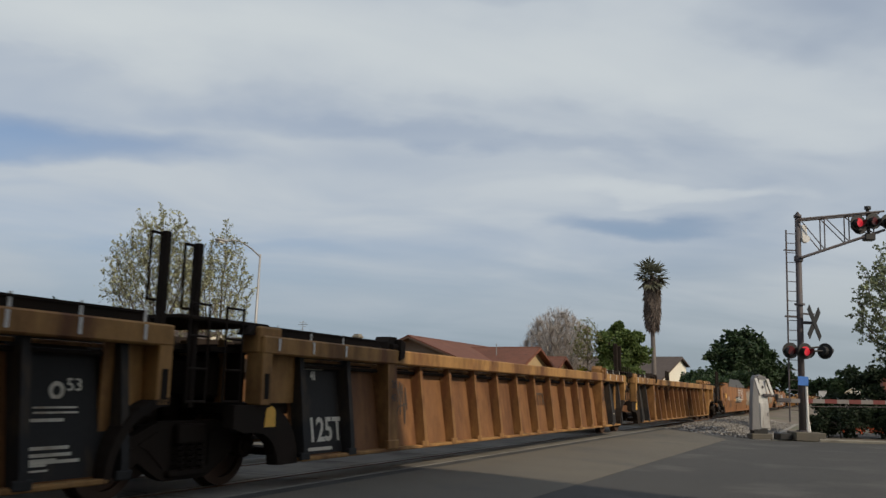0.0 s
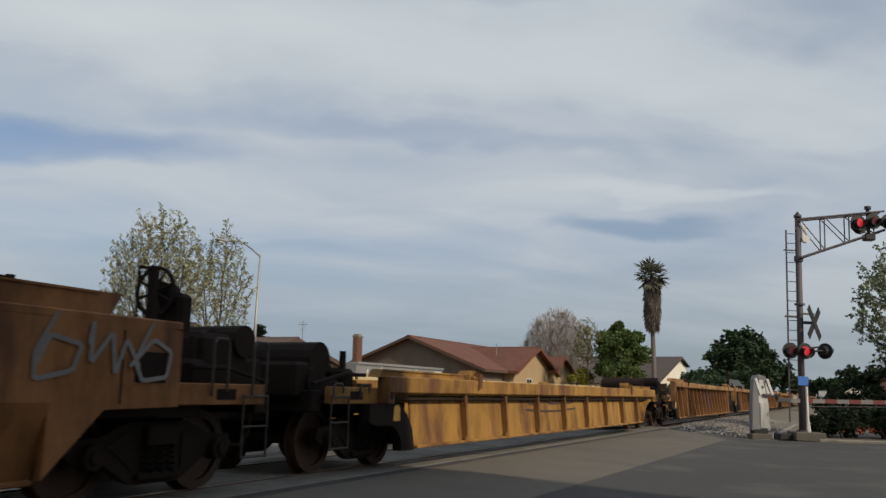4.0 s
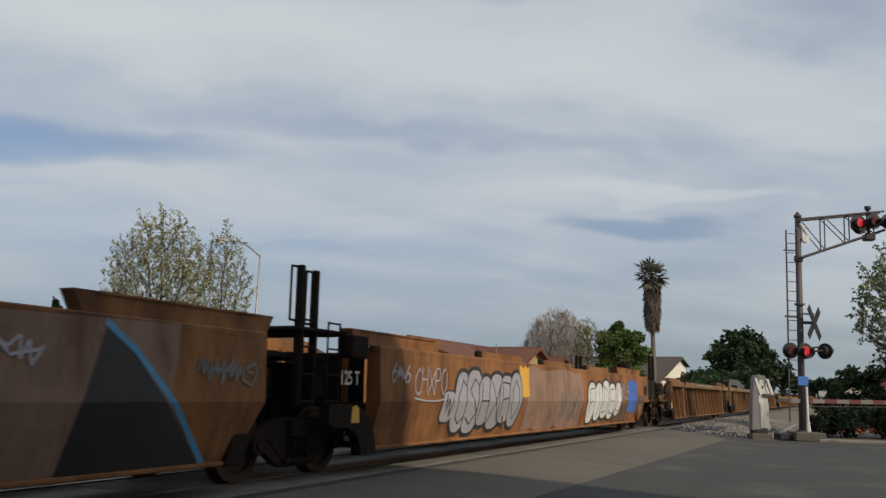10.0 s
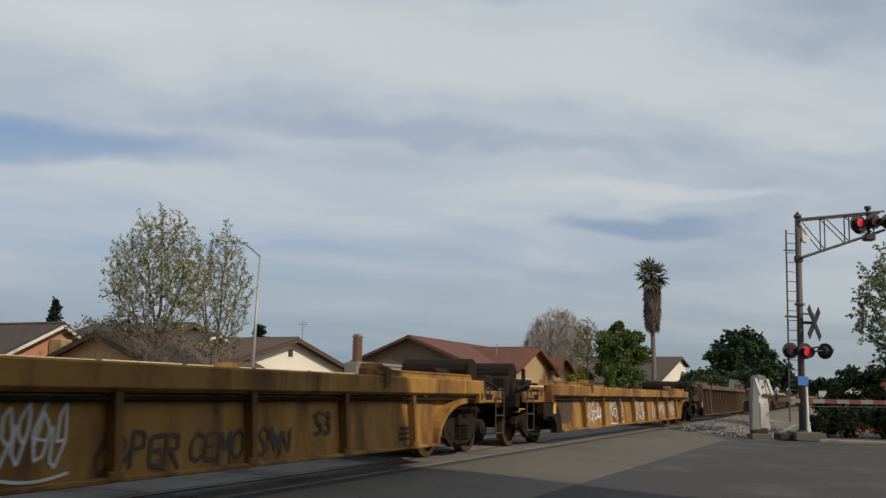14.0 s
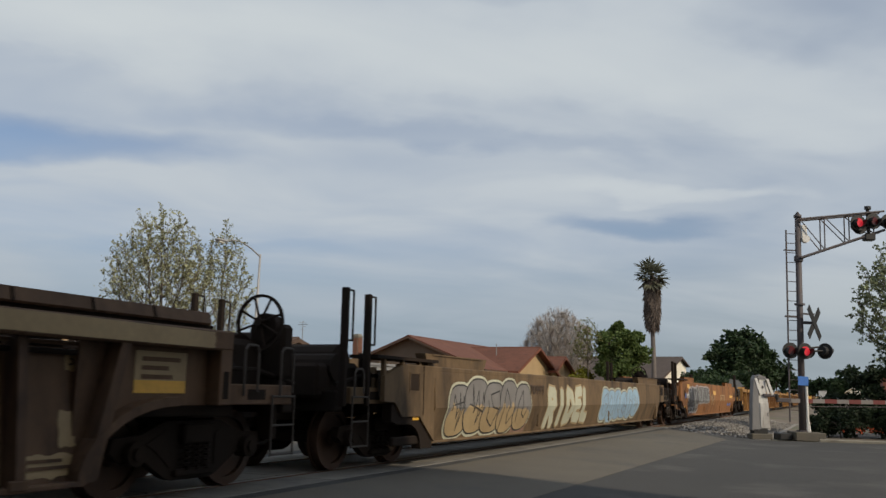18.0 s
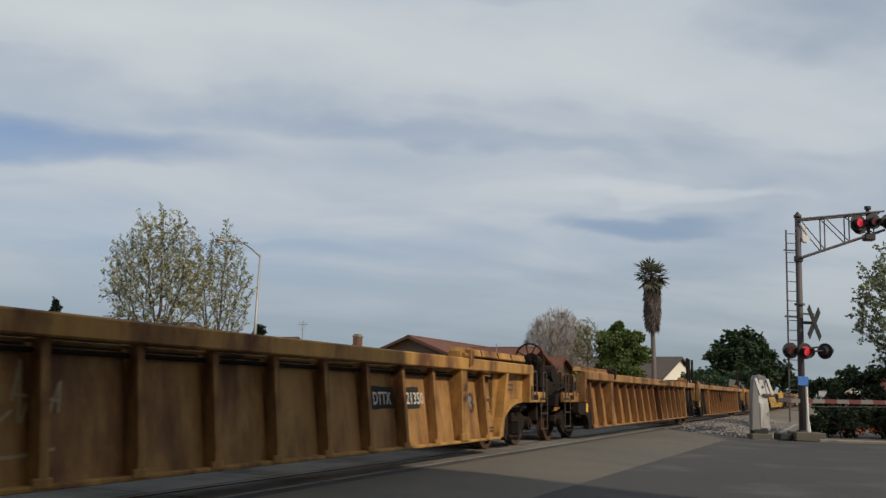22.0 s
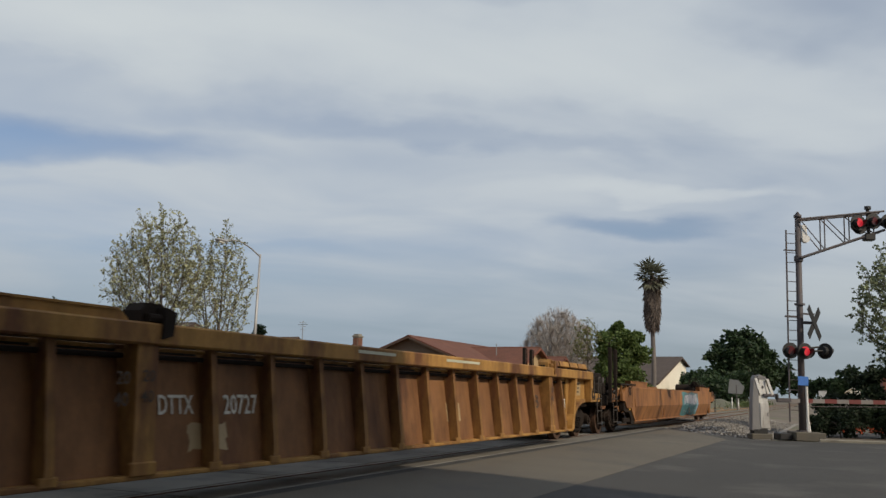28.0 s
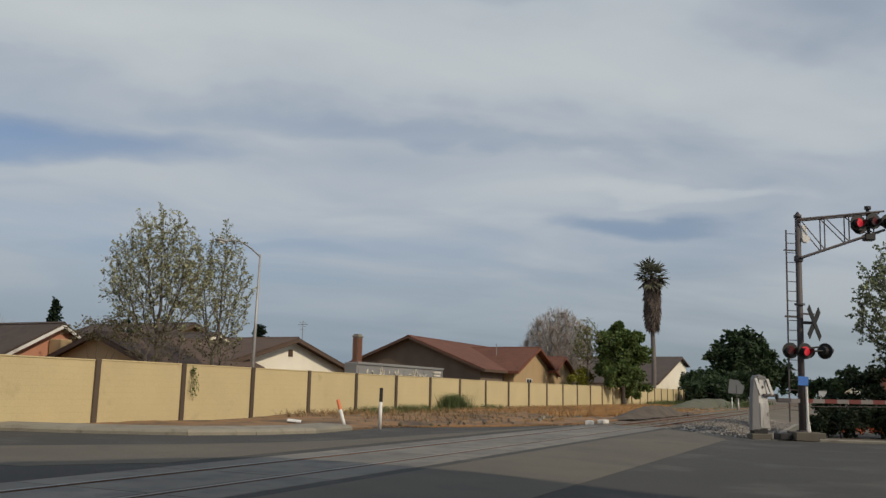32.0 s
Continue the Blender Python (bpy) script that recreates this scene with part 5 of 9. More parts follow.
# ---------------------------------------------------------------- train: make-up
# leading joint's time at the camera, kind of ends, body style
UNITS = [
    (-0.39, "a", "a", "rib", "brownyel"), (0.397, "a", "a", "rib", "brownyel"), (1.165, "a", "c", "rib", "brownyel"), (1.986, "c", "a", "plate", "orange"),
    (2.887, "a", "a", "plate", "orange"), (3.66, "a", "c", "plate", "orange"), (4.461, "c", "c", "low", "lowyel"), (5.39, "c", "a", "rib", "yellow"),
    (6.292, "a", "a", "rib", "yellow"), (7.072, "a", "c", "rib", "yellow"), (7.947, "c", "c", "rib", "goldrust"), (8.872, "c", "a", "plate", "orange"),
    (9.73, "a", "a", "plate", "orange"), (10.478, "a", "c", "plate", "orange"), (11.356, "c", "a", "rib", "brown"), (12.18, "a", "a", "rib", "brown"),
    (12.97, "a", "c", "rib", "brown"), (13.833, "c", "c", "low", "lowyel"), (14.765, "c", "c", "low", "lowyel"), (15.673, "c", "c", "rib", "dark"),
    (16.62, "c", "c", "rib", "dark"), (17.558, "c", "c", "rib", "dark"), (18.482, "c", "c", "lowplate", "olive"), (19.47, "c", "c", "plate", "orange"),
    (20.387, "c", "a", "rib", "gold"), (21.224, "a", "a", "rib", "yellow"), (21.993, "a", "c", "rib", "gold"), (22.874, "c", "a", "rib", "yellow"),
    (23.699, "a", "a", "rib", "yellow"), (24.488, "a", "c", "rib", "gold"), (25.333, "c", "c", "plate", "bright"), (26.294, "c", "c", "rib", "red"),
    (27.22, "c", "c", "rib", "cream"), (28.157, "c", "c", "rib", "goldrust"), (29.065, "c", "c", "lowplate", "orange"), (30.0, "", "", "", ""),
]
COATS = {"goldrust": C_GOLDRUST, "yellow": C_YELLOW, "brownyel": C_YELLOW, "orange": C_ORANGE, "lowyel": C_LOWYEL, "gold": C_GOLD, "brown": C_BROWN, "dark": C_DARK,
         "red": C_RED, "olive": C_OLIVE, "cream": C_CREAM, "bright": C_BRIGHT}
WORDS = {"goldrust": "rust-stained golden", "yellow": "faded yellow", "brownyel": "rusty yellow", "orange": "rusty orange", "lowyel": "yellow", "gold": "golden yellow", "brown": "weathered brown",
         "dark": "dark oxide", "red": "red-brown", "olive": "tan-olive", "cream": "cream", "bright": "bright yellow"}
PANEL_COATS = {"goldrust": P_RUST, "yellow": P_YELLOW, "brownyel": P_RUST, "brown": P_BROWN, "gold": C_YELLOW}
TRAIN = []
TALL = (13, 23)     # plate cars with tall posts at the trailing end


def build_train():
    for (t0, lead, trail, style, colour), (t1, *_) in zip(UNITS, UNITS[1:]):
        L = SPEED * (t1 - t0)
        zt = {"low": 1.38, "lowplate": 1.60 if colour == "olive" else 1.45}.get(style, 1.84 if style == "plate" else 1.80)
        kind = "plate" if "plate" in style else "rib"
        words = f"empty {WORDS[colour]} container well car with " + ("smooth plate sides" if kind == "plate" else "ribbed sides")
        pan = []
        if style == "rib" and colour in ("yellow", "brown", "gold", "brownyel"):
            if lead == "a":
                pan.append((1.62, 2.95))
            if trail == "a":
                pan.append((L - 2.56, L - 1.46))
        front = (((1.35, 2.98),) if len(TRAIN) in (25, 28, 29) else ()) if lead == "a" else ((0.5, 2.63), (1.15, 2.6)) if kind == "plate" else ()
        back = (((0.72, 2.98), (0.2, 2.95)) if kind == "rib" and len(TRAIN) > 23 else ((0.72, 2.83), (0.2, 2.78)) if kind == "rib" else ((0.3, 2.83), (-0.05, 2.8))) if trail == "a" else ((0.65, 2.66), (1.2, 2.66)) if len(TRAIN) in TALL else ((2.45, 2.45),) if zt > 1.7 and (kind == "plate" or len(TRAIN) == 29) else ()
        car = well_car(words, L, lead, trail, kind, COATS[colour], zt, (front, back), "t" if len(TRAIN) in (5, 13, 22, 29, 34) else "s" if len(TRAIN) in (18, 19, 21, 26, 31, 32) else "", pan, PANEL_COATS.get(colour), 2.05 if style == "low" else 1.12)
        TRAIN.append((car, t0, L))


build_train()


def decorate():
    """Lettering and graffiti, car by car."""
    C, LEN = [c for c, _, _ in TRAIN], [q for _, _, q in TRAIN]
    put_letters(C[0], "53", 18.8, 1.12, 0.12, C_LETTER, None, 0.012, 1.8, 0.17)
    put_letters(C[0], "48", 18.17, 1.11, 0.11, C_LETTER, None, 0.012, 1.8, 0.14)
    put_letters(C[1], "125T", 1.74, 0.50, 0.32, C_LETTER, None, 0.03, 1.80, 0.85)
    put_letters(C[1], "48", 2.5, 1.3, 0.12, C_LETTER)
    bars(C[1], None, 1.85, 2.5, 0.40, 1, C_LETTER, 1)
    bars(C[1], None, 1.8, 2.4, 1.45, 1, C_LETTER, 1, 0.03)
    put_letters(C[8], "125T", 1.74, 0.50, 0.32, C_LETTER, None, 0.03, 1.80, 0.85)
    put_letters(C[8], "48", 2.5, 1.3, 0.12, C_LETTER)
    bars(C[8], None, 1.85, 2.5, 0.40, 1, C_LETTER, 8)
    bars(C[8], None, 1.8, 2.4, 1.45, 1, C_LETTER, 8, 0.03)
    put_letters(C[9], "125T", 1.74, 0.50, 0.32, C_LETTER, None, 0.03, 1.80, 0.85)
    put_letters(C[9], "48", 2.5, 1.3, 0.12, C_LETTER)
    bars(C[9], None, 1.85, 2.5, 0.40, 1, C_LETTER, 9)
    bars(C[9], None, 1.8, 2.4, 1.45, 1, C_LETTER, 9, 0.03)
    put_letters(C[15], "125T", 1.74, 0.50, 0.32, C_LETTER, None, 0.03, 1.80, 0.85)
    put_letters(C[15], "48", 2.5, 1.3, 0.12, C_LETTER)
    bars(C[15], None, 1.85, 2.5, 0.40, 1, C_LETTER, 15)
    bars(C[15], None, 1.8, 2.4, 1.45, 1, C_LETTER, 15, 0.03)
    put_letters(C[16], "125T", 1.74, 0.50, 0.32, C_LETTER, None, 0.03, 1.80, 0.85)
    put_letters(C[16], "48", 2.5, 1.3, 0.12, C_LETTER)
    bars(C[16], None, 1.85, 2.5, 0.40, 1, C_LETTER, 16)
    bars(C[16], None, 1.8, 2.4, 1.45, 1, C_LETTER, 16, 0.03)
    put_letters(C[25], "125T", 1.74, 0.50, 0.32, C_LETTER, None, 0.03, 1.80, 0.85)
    put_letters(C[25], "48", 2.5, 1.3, 0.12, C_LETTER)
    bars(C[25], None, 1.85, 2.5, 0.40, 1, C_LETTER, 25)
    bars(C[25], None, 1.8, 2.4, 1.45, 1, C_LETTER, 25, 0.03)
    put_letters(C[26], "125T", 1.74, 0.50, 0.32, C_LETTER, None, 0.03, 1.80, 0.85)
    put_letters(C[26], "48", 2.5, 1.3, 0.12, C_LETTER)
    bars(C[26], None, 1.85, 2.5, 0.40, 1, C_LETTER, 26)
    bars(C[26], None, 1.8, 2.4, 1.45, 1, C_LETTER, 26, 0.03)
    put_letters(C[28], "125T", 1.74, 0.50, 0.32, C_LETTER, None, 0.03, 1.80, 0.85)
    put_letters(C[28], "48", 2.5, 1.3, 0.12, C_LETTER)
    bars(C[28], None, 1.85, 2.5, 0.40, 1, C_LETTER, 28)
    bars(C[28], None, 1.8, 2.4, 1.45, 1, C_LETTER, 28, 0.03)
    put_letters(C[29], "125T", 1.74, 0.50, 0.32, C_LETTER, None, 0.03, 1.80, 0.85)
    put_letters(C[29], "48", 2.5, 1.3, 0.12, C_LETTER)
    bars(C[29], None, 1.85, 2.5, 0.40, 1, C_LETTER, 29)
    bars(C[29], None, 1.8, 2.4, 1.45, 1, C_LETTER, 29, 0.03)
    bars(C[0], None, LEN[0] - 2.45, LEN[0] - 1.7, 0.62, 3, C_LETTER, 0, 0.03, 0.06)
    bars(C[0], None, LEN[0] - 2.4, LEN[0] - 1.8, 0.86, 1, C_LETTER, 0, 0.03, 0.06)
    put_letters(C[0], "53", LEN[0] - 3.45, 0.8, 0.42, C_DARKLET, None, 0.012, 1.80, 0.55)
    bars(C[1], None, LEN[1] - 2.45, LEN[1] - 1.7, 0.62, 3, C_LETTER, 1, 0.03, 0.06)
    bars(C[1], None, LEN[1] - 2.4, LEN[1] - 1.8, 0.86, 1, C_LETTER, 1, 0.03, 0.06)
    put_letters(C[1], "53", LEN[1] - 1.85, 1.35, 0.12, C_LETTER)
    put_letters(C[1], "53", LEN[1] - 3.45, 0.8, 0.42, C_DARKLET, None, 0.012, 1.80, 0.55)
    bars(C[7], None, LEN[7] - 2.45, LEN[7] - 1.7, 0.62, 3, C_LETTER, 7, 0.03, 0.06)
    bars(C[7], None, LEN[7] - 2.4, LEN[7] - 1.8, 0.86, 1, C_LETTER, 7, 0.03, 0.06)
    put_letters(C[7], "53", LEN[7] - 1.85, 1.35, 0.12, C_LETTER)
    put_letters(C[7], "53", LEN[7] - 3.45, 0.8, 0.42, C_DARKLET, None, 0.012, 1.80, 0.55)
    bars(C[8], None, LEN[8] - 2.45, LEN[8] - 1.7, 0.62, 3, C_LETTER, 8, 0.03, 0.06)
    bars(C[8], None, LEN[8] - 2.4, LEN[8] - 1.8, 0.86, 1, C_LETTER, 8, 0.03, 0.06)
    put_letters(C[8], "53", LEN[8] - 1.85, 1.35, 0.12, C_LETTER)
    put_letters(C[8], "53", LEN[8] - 3.45, 0.8, 0.42, C_DARKLET, None, 0.012, 1.80, 0.55)
    bars(C[14], None, LEN[14] - 2.45, LEN[14] - 1.7, 0.62, 3, C_LETTER, 14, 0.03, 0.06)
    bars(C[14], None, LEN[14] - 2.4, LEN[14] - 1.8, 0.86, 1, C_LETTER, 14, 0.03, 0.06)
    put_letters(C[14], "53", LEN[14] - 1.85, 1.35, 0.12, C_LETTER)
    bars(C[15], None, LEN[15] - 2.45, LEN[15] - 1.7, 0.62, 3, C_LETTER, 15, 0.03, 0.06)
    bars(C[15], None, LEN[15] - 2.4, LEN[15] - 1.8, 0.86, 1, C_LETTER, 15, 0.03, 0.06)
    put_letters(C[15], "53", LEN[15] - 1.85, 1.35, 0.12, C_LETTER)
    put_letters(C[15], "53", LEN[15] - 3.45, 0.8, 0.42, C_DARKLET, None, 0.012, 1.80, 0.55)
    bars(C[24], None, LEN[24] - 2.45, LEN[24] - 1.7, 0.62, 3, C_LETTER, 24, 0.03, 0.06)
    bars(C[24], None, LEN[24] - 2.4, LEN[24] - 1.8, 0.86, 1, C_LETTER, 24, 0.03, 0.06)
    put_letters(C[24], "53", LEN[24] - 1.85, 1.35, 0.12, C_LETTER)
    put_letters(C[24], "53", LEN[24] - 3.45, 0.8, 0.42, C_DARKLET, None, 0.012, 1.80, 0.55)
    bars(C[25], None, LEN[25] - 2.45, LEN[25] - 1.7, 0.62, 3, C_LETTER, 25, 0.03, 0.06)
    bars(C[25], None, LEN[25] - 2.4, LEN[25] - 1.8, 0.86, 1, C_LETTER, 25, 0.03, 0.06)
    put_letters(C[25], "53", LEN[25] - 1.85, 1.35, 0.12, C_LETTER)
    put_letters(C[25], "53", LEN[25] - 3.45, 0.8, 0.42, C_DARKLET, None, 0.012, 1.80, 0.55)
    bars(C[27], None, LEN[27] - 2.45, LEN[27] - 1.7, 0.62, 3, C_LETTER, 27, 0.03, 0.06)
    bars(C[27], None, LEN[27] - 2.4, LEN[27] - 1.8, 0.86, 1, C_LETTER, 27, 0.03, 0.06)
    put_letters(C[27], "53", LEN[27] - 1.85, 1.35, 0.12, C_LETTER)
    put_letters(C[27], "53", LEN[27] - 3.45, 0.8, 0.42, C_DARKLET, None, 0.012, 1.80, 0.55)
    bars(C[28], None, LEN[28] - 2.45, LEN[28] - 1.7, 0.62, 3, C_LETTER, 28, 0.03, 0.06)
    bars(C[28], None, LEN[28] - 2.4, LEN[28] - 1.8, 0.86, 1, C_LETTER, 28, 0.03, 0.06)
    put_letters(C[28], "53", LEN[28] - 1.85, 1.35, 0.12, C_LETTER)
    put_letters(C[28], "53", LEN[28] - 3.45, 0.8, 0.42, C_DARKLET, None, 0.012, 1.80, 0.55)
    put_letters(C[2], "DTTX", 13.97, 0.98, 0.2, C_LETTER, None, 0.012, 1.8, 0.56)
    put_letters(C[2], "88423", 14.97, 0.98, 0.21, C_LETTER, None, 0.012, 1.8, 0.67)
    put_letters(C[2], "53", 17.25, 0.63, 0.42, C_DARKLET, None, 0.012, 1.8, 0.36)
    put_letters(C[1], "DTTX", 11.13, 0.92, 0.3, C_DARKLET, None, 0.012, 1.8, 0.97)
    scrawl(C[1], "rib", 1.8, 4.22, 4.8, 0.45, 1.51, 2, C_DARKLET, 4, 0.03, False)
    put_letters(C[3], "53", 5.12, 0.61, 0.43, C_DARKLET, 1.563, 0.012, 1.84, 0.79)
    patch(C[3], "plate", 1.84, 8.45, 11.85, 0.85, 1.26, C_BLACK, 2, 0.004, "dark stencil plate")
    put_letters(C[3], "DTTX 726178", 8.57, 0.92, 0.24, C_LETTER, 1.575, 0.012, 1.84, 3.15)
    scrawl(C[3], "plate", 1.84, 9.97, 13.1, 1.16, 1.81, 9, S_WHITE, 11, 0.045, True, "LENSO X HCLO")
    bubbles(C[3], "plate", 1.84, 15.5, 19.4, 0.62, 1.76, 6, S_TANGREY, S_BLACK, 12, None, None, "IHOLMS")
    patch(C[3], "plate", 1.84, 3.2, 3.7, 1.15, 1.41, C_DECAL, 3, 0.005, "yellow square")
    patch(C[3], "plate", 1.84, 4.71, 4.9, 1.01, 1.27, S_WHITE, 3, 0.003, "white placard")
    patch(C[3], "plate", 1.84, 7.98, 8.39, 0.98, 1.11, C_DECAL, 5, 0.02, "")
    logo(C[4], "plate", 1.84, 8.75, 11.61, 0.79, 1.56, C_BLACK, C_LETTER)
    bubbles(C[4], "plate", 1.84, 12.7, 16.4, 0.7, 1.74, 6, S_TANGREY, S_BLACK, 13, None, None, "IHOLMS")
    put_letters(C[4], "53", 1.79, 0.61, 0.48, C_DARKLET, 1.563, 0.012, 1.84, 0.8)
    patch(C[4], "plate", 1.84, 7.49, 8.44, 0.77, 1.07, C_DECAL, 5, 0.03, "")
    patch(C[4], "plate", 1.84, 1.45, 1.65, 1.04, 1.25, S_WHITE, 3, 0.003, "white placard")
    put_letters(C[4], "125 T", 1.45, 1.45, 0.26, C_LETTER, 1.563, 0.012, 1.84, 0.2)
    mural(C[5], "plate", 1.84, 4.0, 8.55, 0.36, 1.78, 4, S_BLACK, S_TAN, 14, word='NMEL', lean=0.05)
    mural(C[5], "plate", 1.84, 4.15, 8.7, 0.38, 1.8, 4, S_TANGREY, S_BLACK, 14, word='NMEL', lean=0.05, out=0.014)
    bubbles(C[5], "plate", 1.84, 9.3, 12.5, 0.4, 1.72, 5, S_SILVER, S_BLACK, 15, S_BLACK, None, "CHXPO")
    put_letters(C[5], "DTTX 72617", 12.93, 0.98, 0.3, C_LETTER, 1.563, 0.012, 1.84, 3.62)
    scrawl(C[5], "plate", 1.84, 16.91, 18.62, 1.19, 1.81, 3, S_GREY, 16, 0.1, False)
    scrawl(C[5], "plate", 1.84, 12.6, 15.83, 0.36, 0.86, 5, S_WHITE, 17, 0.04, False)
    scrawl(C[6], "rib", 1.38, 8.72, 12.53, 0.88, 1.34, 3, C_DARKLET, 18, 0.05, True)
    put_letters(C[7], "GODS", 15.0, 1.01, 0.26, S_GREY, None, 0, 1.8, 0.65)
    put_letters(C[7], "TEAM", 15.01, 0.55, 0.33, S_GREY, None, 0, 1.8, 0.73)
    bubbles(C[7], "rib", 1.8, 10.94, 13.27, 0.45, 1.5, 4, S_PURPLE, S_LIGHTBLUE, 19, None, None, "CLES")
    put_letters(C[7], "DTTX", 17.44, 0.99, 0.18, C_LETTER, None, 0.012, 1.8, 0.57)
    cable(C[8], 8.57, 9.84, 1.56, 0.66)
    scrawl(C[8], "rib", 1.8, 11.71, 12.58, 0.49, 1.25, 2, S_RED, 20, 0.05, False)
    bubbles(C[8], "rib", 1.8, 13.95, 16.5, 0.38, 1.44, 3, S_WHITE, S_BLACK, 21, S_BLACK, None, "EOS")
    patch(C[9], "rib", 1.8, 13.75, 15.5, 0.93, 1.2, C_BLACK, 151, 0.01, "")
    put_letters(C[9], "DTTX", 13.8, 0.98, 0.19, C_LETTER, None, 0.012, 1.8, 0.62)
    put_letters(C[9], "6077", 14.85, 0.98, 0.19, C_LETTER, None, 0.012, 1.8, 0.6)
    put_letters(C[9], "53", 17.05, 0.73, 0.4, C_DARKLET, None, 0.012, 1.8, 0.65)
    put_letters(C[10], "DTTX", 5.72, 0.97, 0.2, C_LETTER, None, 0.012, 1.8, 0.47)
    put_letters(C[10], "59791", 6.56, 0.96, 0.23, C_LETTER, None, 0.012, 1.8, 0.58)
    put_letters(C[10], "20", 5.37, 1.2, 0.13, C_DARKLET, 1.52, 0.012, 1.8, 0.15)
    put_letters(C[10], "40", 5.38, 1.03, 0.13, C_DARKLET, 1.52, 0.012, 1.8, 0.15)
    scrawl(C[10], "rib", 1.8, 14.37, 15.05, 0.56, 1.29, 1, S_WHITE, 22, 0.07, False)
    logo(C[10], "rib", 1.8, 15.4, 17.2, 0.78, 1.3, C_BLACK, C_LETTER)
    put_letters(C[10], "53", 17.68, 0.86, 0.41, C_BLACK, None, 0.016, 1.8, 0.5)
    patch(C[10], "rib", 1.8, 13.3, 13.81, 0.92, 1.1, S_TAN, 3, 0.02, "")
    patch(C[10], "rib", 1.8, 19.08, 19.4, 0.62, 1.05, S_WHITE, 4, 0.01, "")
    patch(C[10], "rib", 1.8, 6.43, 7.32, 0.77, 0.95, S_TAN, 5, 0.04, "")
    scrawl(C[11], "plate", 1.84, 3.0, 4.6, 1.0, 1.78, 5, S_SILVER, 23, 0.03, True)
    scrawl(C[11], "plate", 1.84, 1.6, 2.9, 1.2, 1.36, 1, S_SILVER, 33, 0.03, False)
    scrawl(C[11], "plate", 1.84, 4.75, 5.7, 1.05, 1.75, 5, S_SILVER, 24, 0.03, True)
    patch(C[11], "plate", 1.84, 5.7, 10.15, 0.36, 1.76, S_BLACK, 35, 0.06, "black sprayed ground behind the letters")
    bubbles(C[11], "plate", 1.84, 5.85, 10.0, 0.38, 1.8, 4, S_CREAM, S_BLACK, 25, None, S_GREENDARK, "ONOE", 0.2, S_WHITE, 1.12)
    bubbles(C[11], "plate", 1.84, 10.5, 13.9, 0.42, 1.74, 6, S_SILVER, S_BLACK, 26, S_BLACK, None, "CSHXPO")
    patch(C[11], "plate", 1.84, 14.5, 18.7, 0.38, 1.78, S_BLACK, 36, 0.06, "black sprayed ground behind the letters")
    bubbles(C[11], "plate", 1.84, 14.6, 18.6, 0.38, 1.8, 5, S_GREEN, S_BLACK, 27, None, S_WHITE, "MINLN", 0.06, None, 1.05)
    patch(C[11], "plate", 1.84, 19.85, 20.35, 1.5, 1.74, C_DECAL, 3, 0.01, "yellow square")
    put_letters(C[11], "REST", 19.0, 1.38, 0.2, S_SILVER, 1.566, 0.0, 1.84, 0.7)
    put_letters(C[11], "IN PEACE", 19.05, 1.02, 0.2, S_SILVER, 1.566, 0.0, 1.84, 1.45)
    put_letters(C[11], "FIDEL", 19.0, 0.66, 0.24, S_SILVER, 1.566, 0.0, 1.84, 0.9)
    scrawl(C[11], "plate", 1.84, 14.05, 14.4, 1.2, 1.5, 1, S_CREAM, 31, 0.03, False)
    patch(C[12], "plate", 1.84, 3.6, 16.9, 0.36, 1.8, C_PINK, 39, 0.06, "dull pinkish-grey painted ground", 0.0008)
    blocks = (((4.7, 0.34), (5.9, 0.34), (5.75, 1.0), (5.55, 0.9), (5.1, 0.9), (4.95, 1.0)), ((6.45, 0.34), (7.45, 0.34), (7.5, 0.6), (7.45, 1.5), (7.65, 1.72), (6.95, 1.76), (6.9, 1.1)),
              ((9.35, 0.34), (9.6, 0.34), (9.85, 0.9), (9.9, 1.78), (9.6, 1.78), (9.6, 0.9)), ((11.0, 0.34), (12.0, 0.36), (12.2, 0.7), (12.25, 1.5), (12.0, 1.76), (11.7, 1.7), (11.75, 0.8)),
              ((13.6, 0.34), (14.0, 0.34), (14.2, 1.0), (14.1, 1.76), (13.9, 1.76)), ((15.6, 0.34), (17.5, 0.34), (16.9, 0.9), (16.3, 1.5), (15.95, 1.74), (15.7, 1.0)))
    for k, pts in enumerate(blocks):
        sd = Side("plate", 1.84)
        sd.lift = 0.002 + 0.0002 * k
        sd.blob(list(pts))
        part("paint_patch", sd, S_BLACK, C[12], "black sprayed stripe between the panels")
    tri_ = Side("plate", 1.84)
    tri_.lift = 0.004
    for a in (6.85, 11.6):
        tri_.blob([(a, 1.79), (a + 0.85, 1.79), (a + 0.5, 1.5)])
    tri_.line([(15.95, 1.76), (16.35, 1.5), (16.95, 0.95), (17.55, 0.36)], 0.07)
    tri_.line([(3.6, 1.78), (3.55, 1.0), (3.85, 0.98), (3.6, 0.36)], 0.05)
    part("paint_line", tri_, S_SKYBLUE, C[12], "sky-blue sprayed edges")
    thin = Side("plate", 1.84)
    thin.lift = 0.003
    for a in (5.05, 6.05, 13.4):
        thin.line([(a, 1.76), (a - 0.05, 1.0)], 0.035)
    part("paint_line", thin, S_BLACK, C[12], "thin black sprayed line")
    scrawl(C[12], "plate", 1.84, 13.2, 15.2, 1.3, 1.6, 6, S_SILVER, 46, 0.03, False)
    scrawl(C[12], "plate", 1.84, 17.2, 18.2, 1.2, 1.5, 4, S_GREY, 47, 0.03, False)
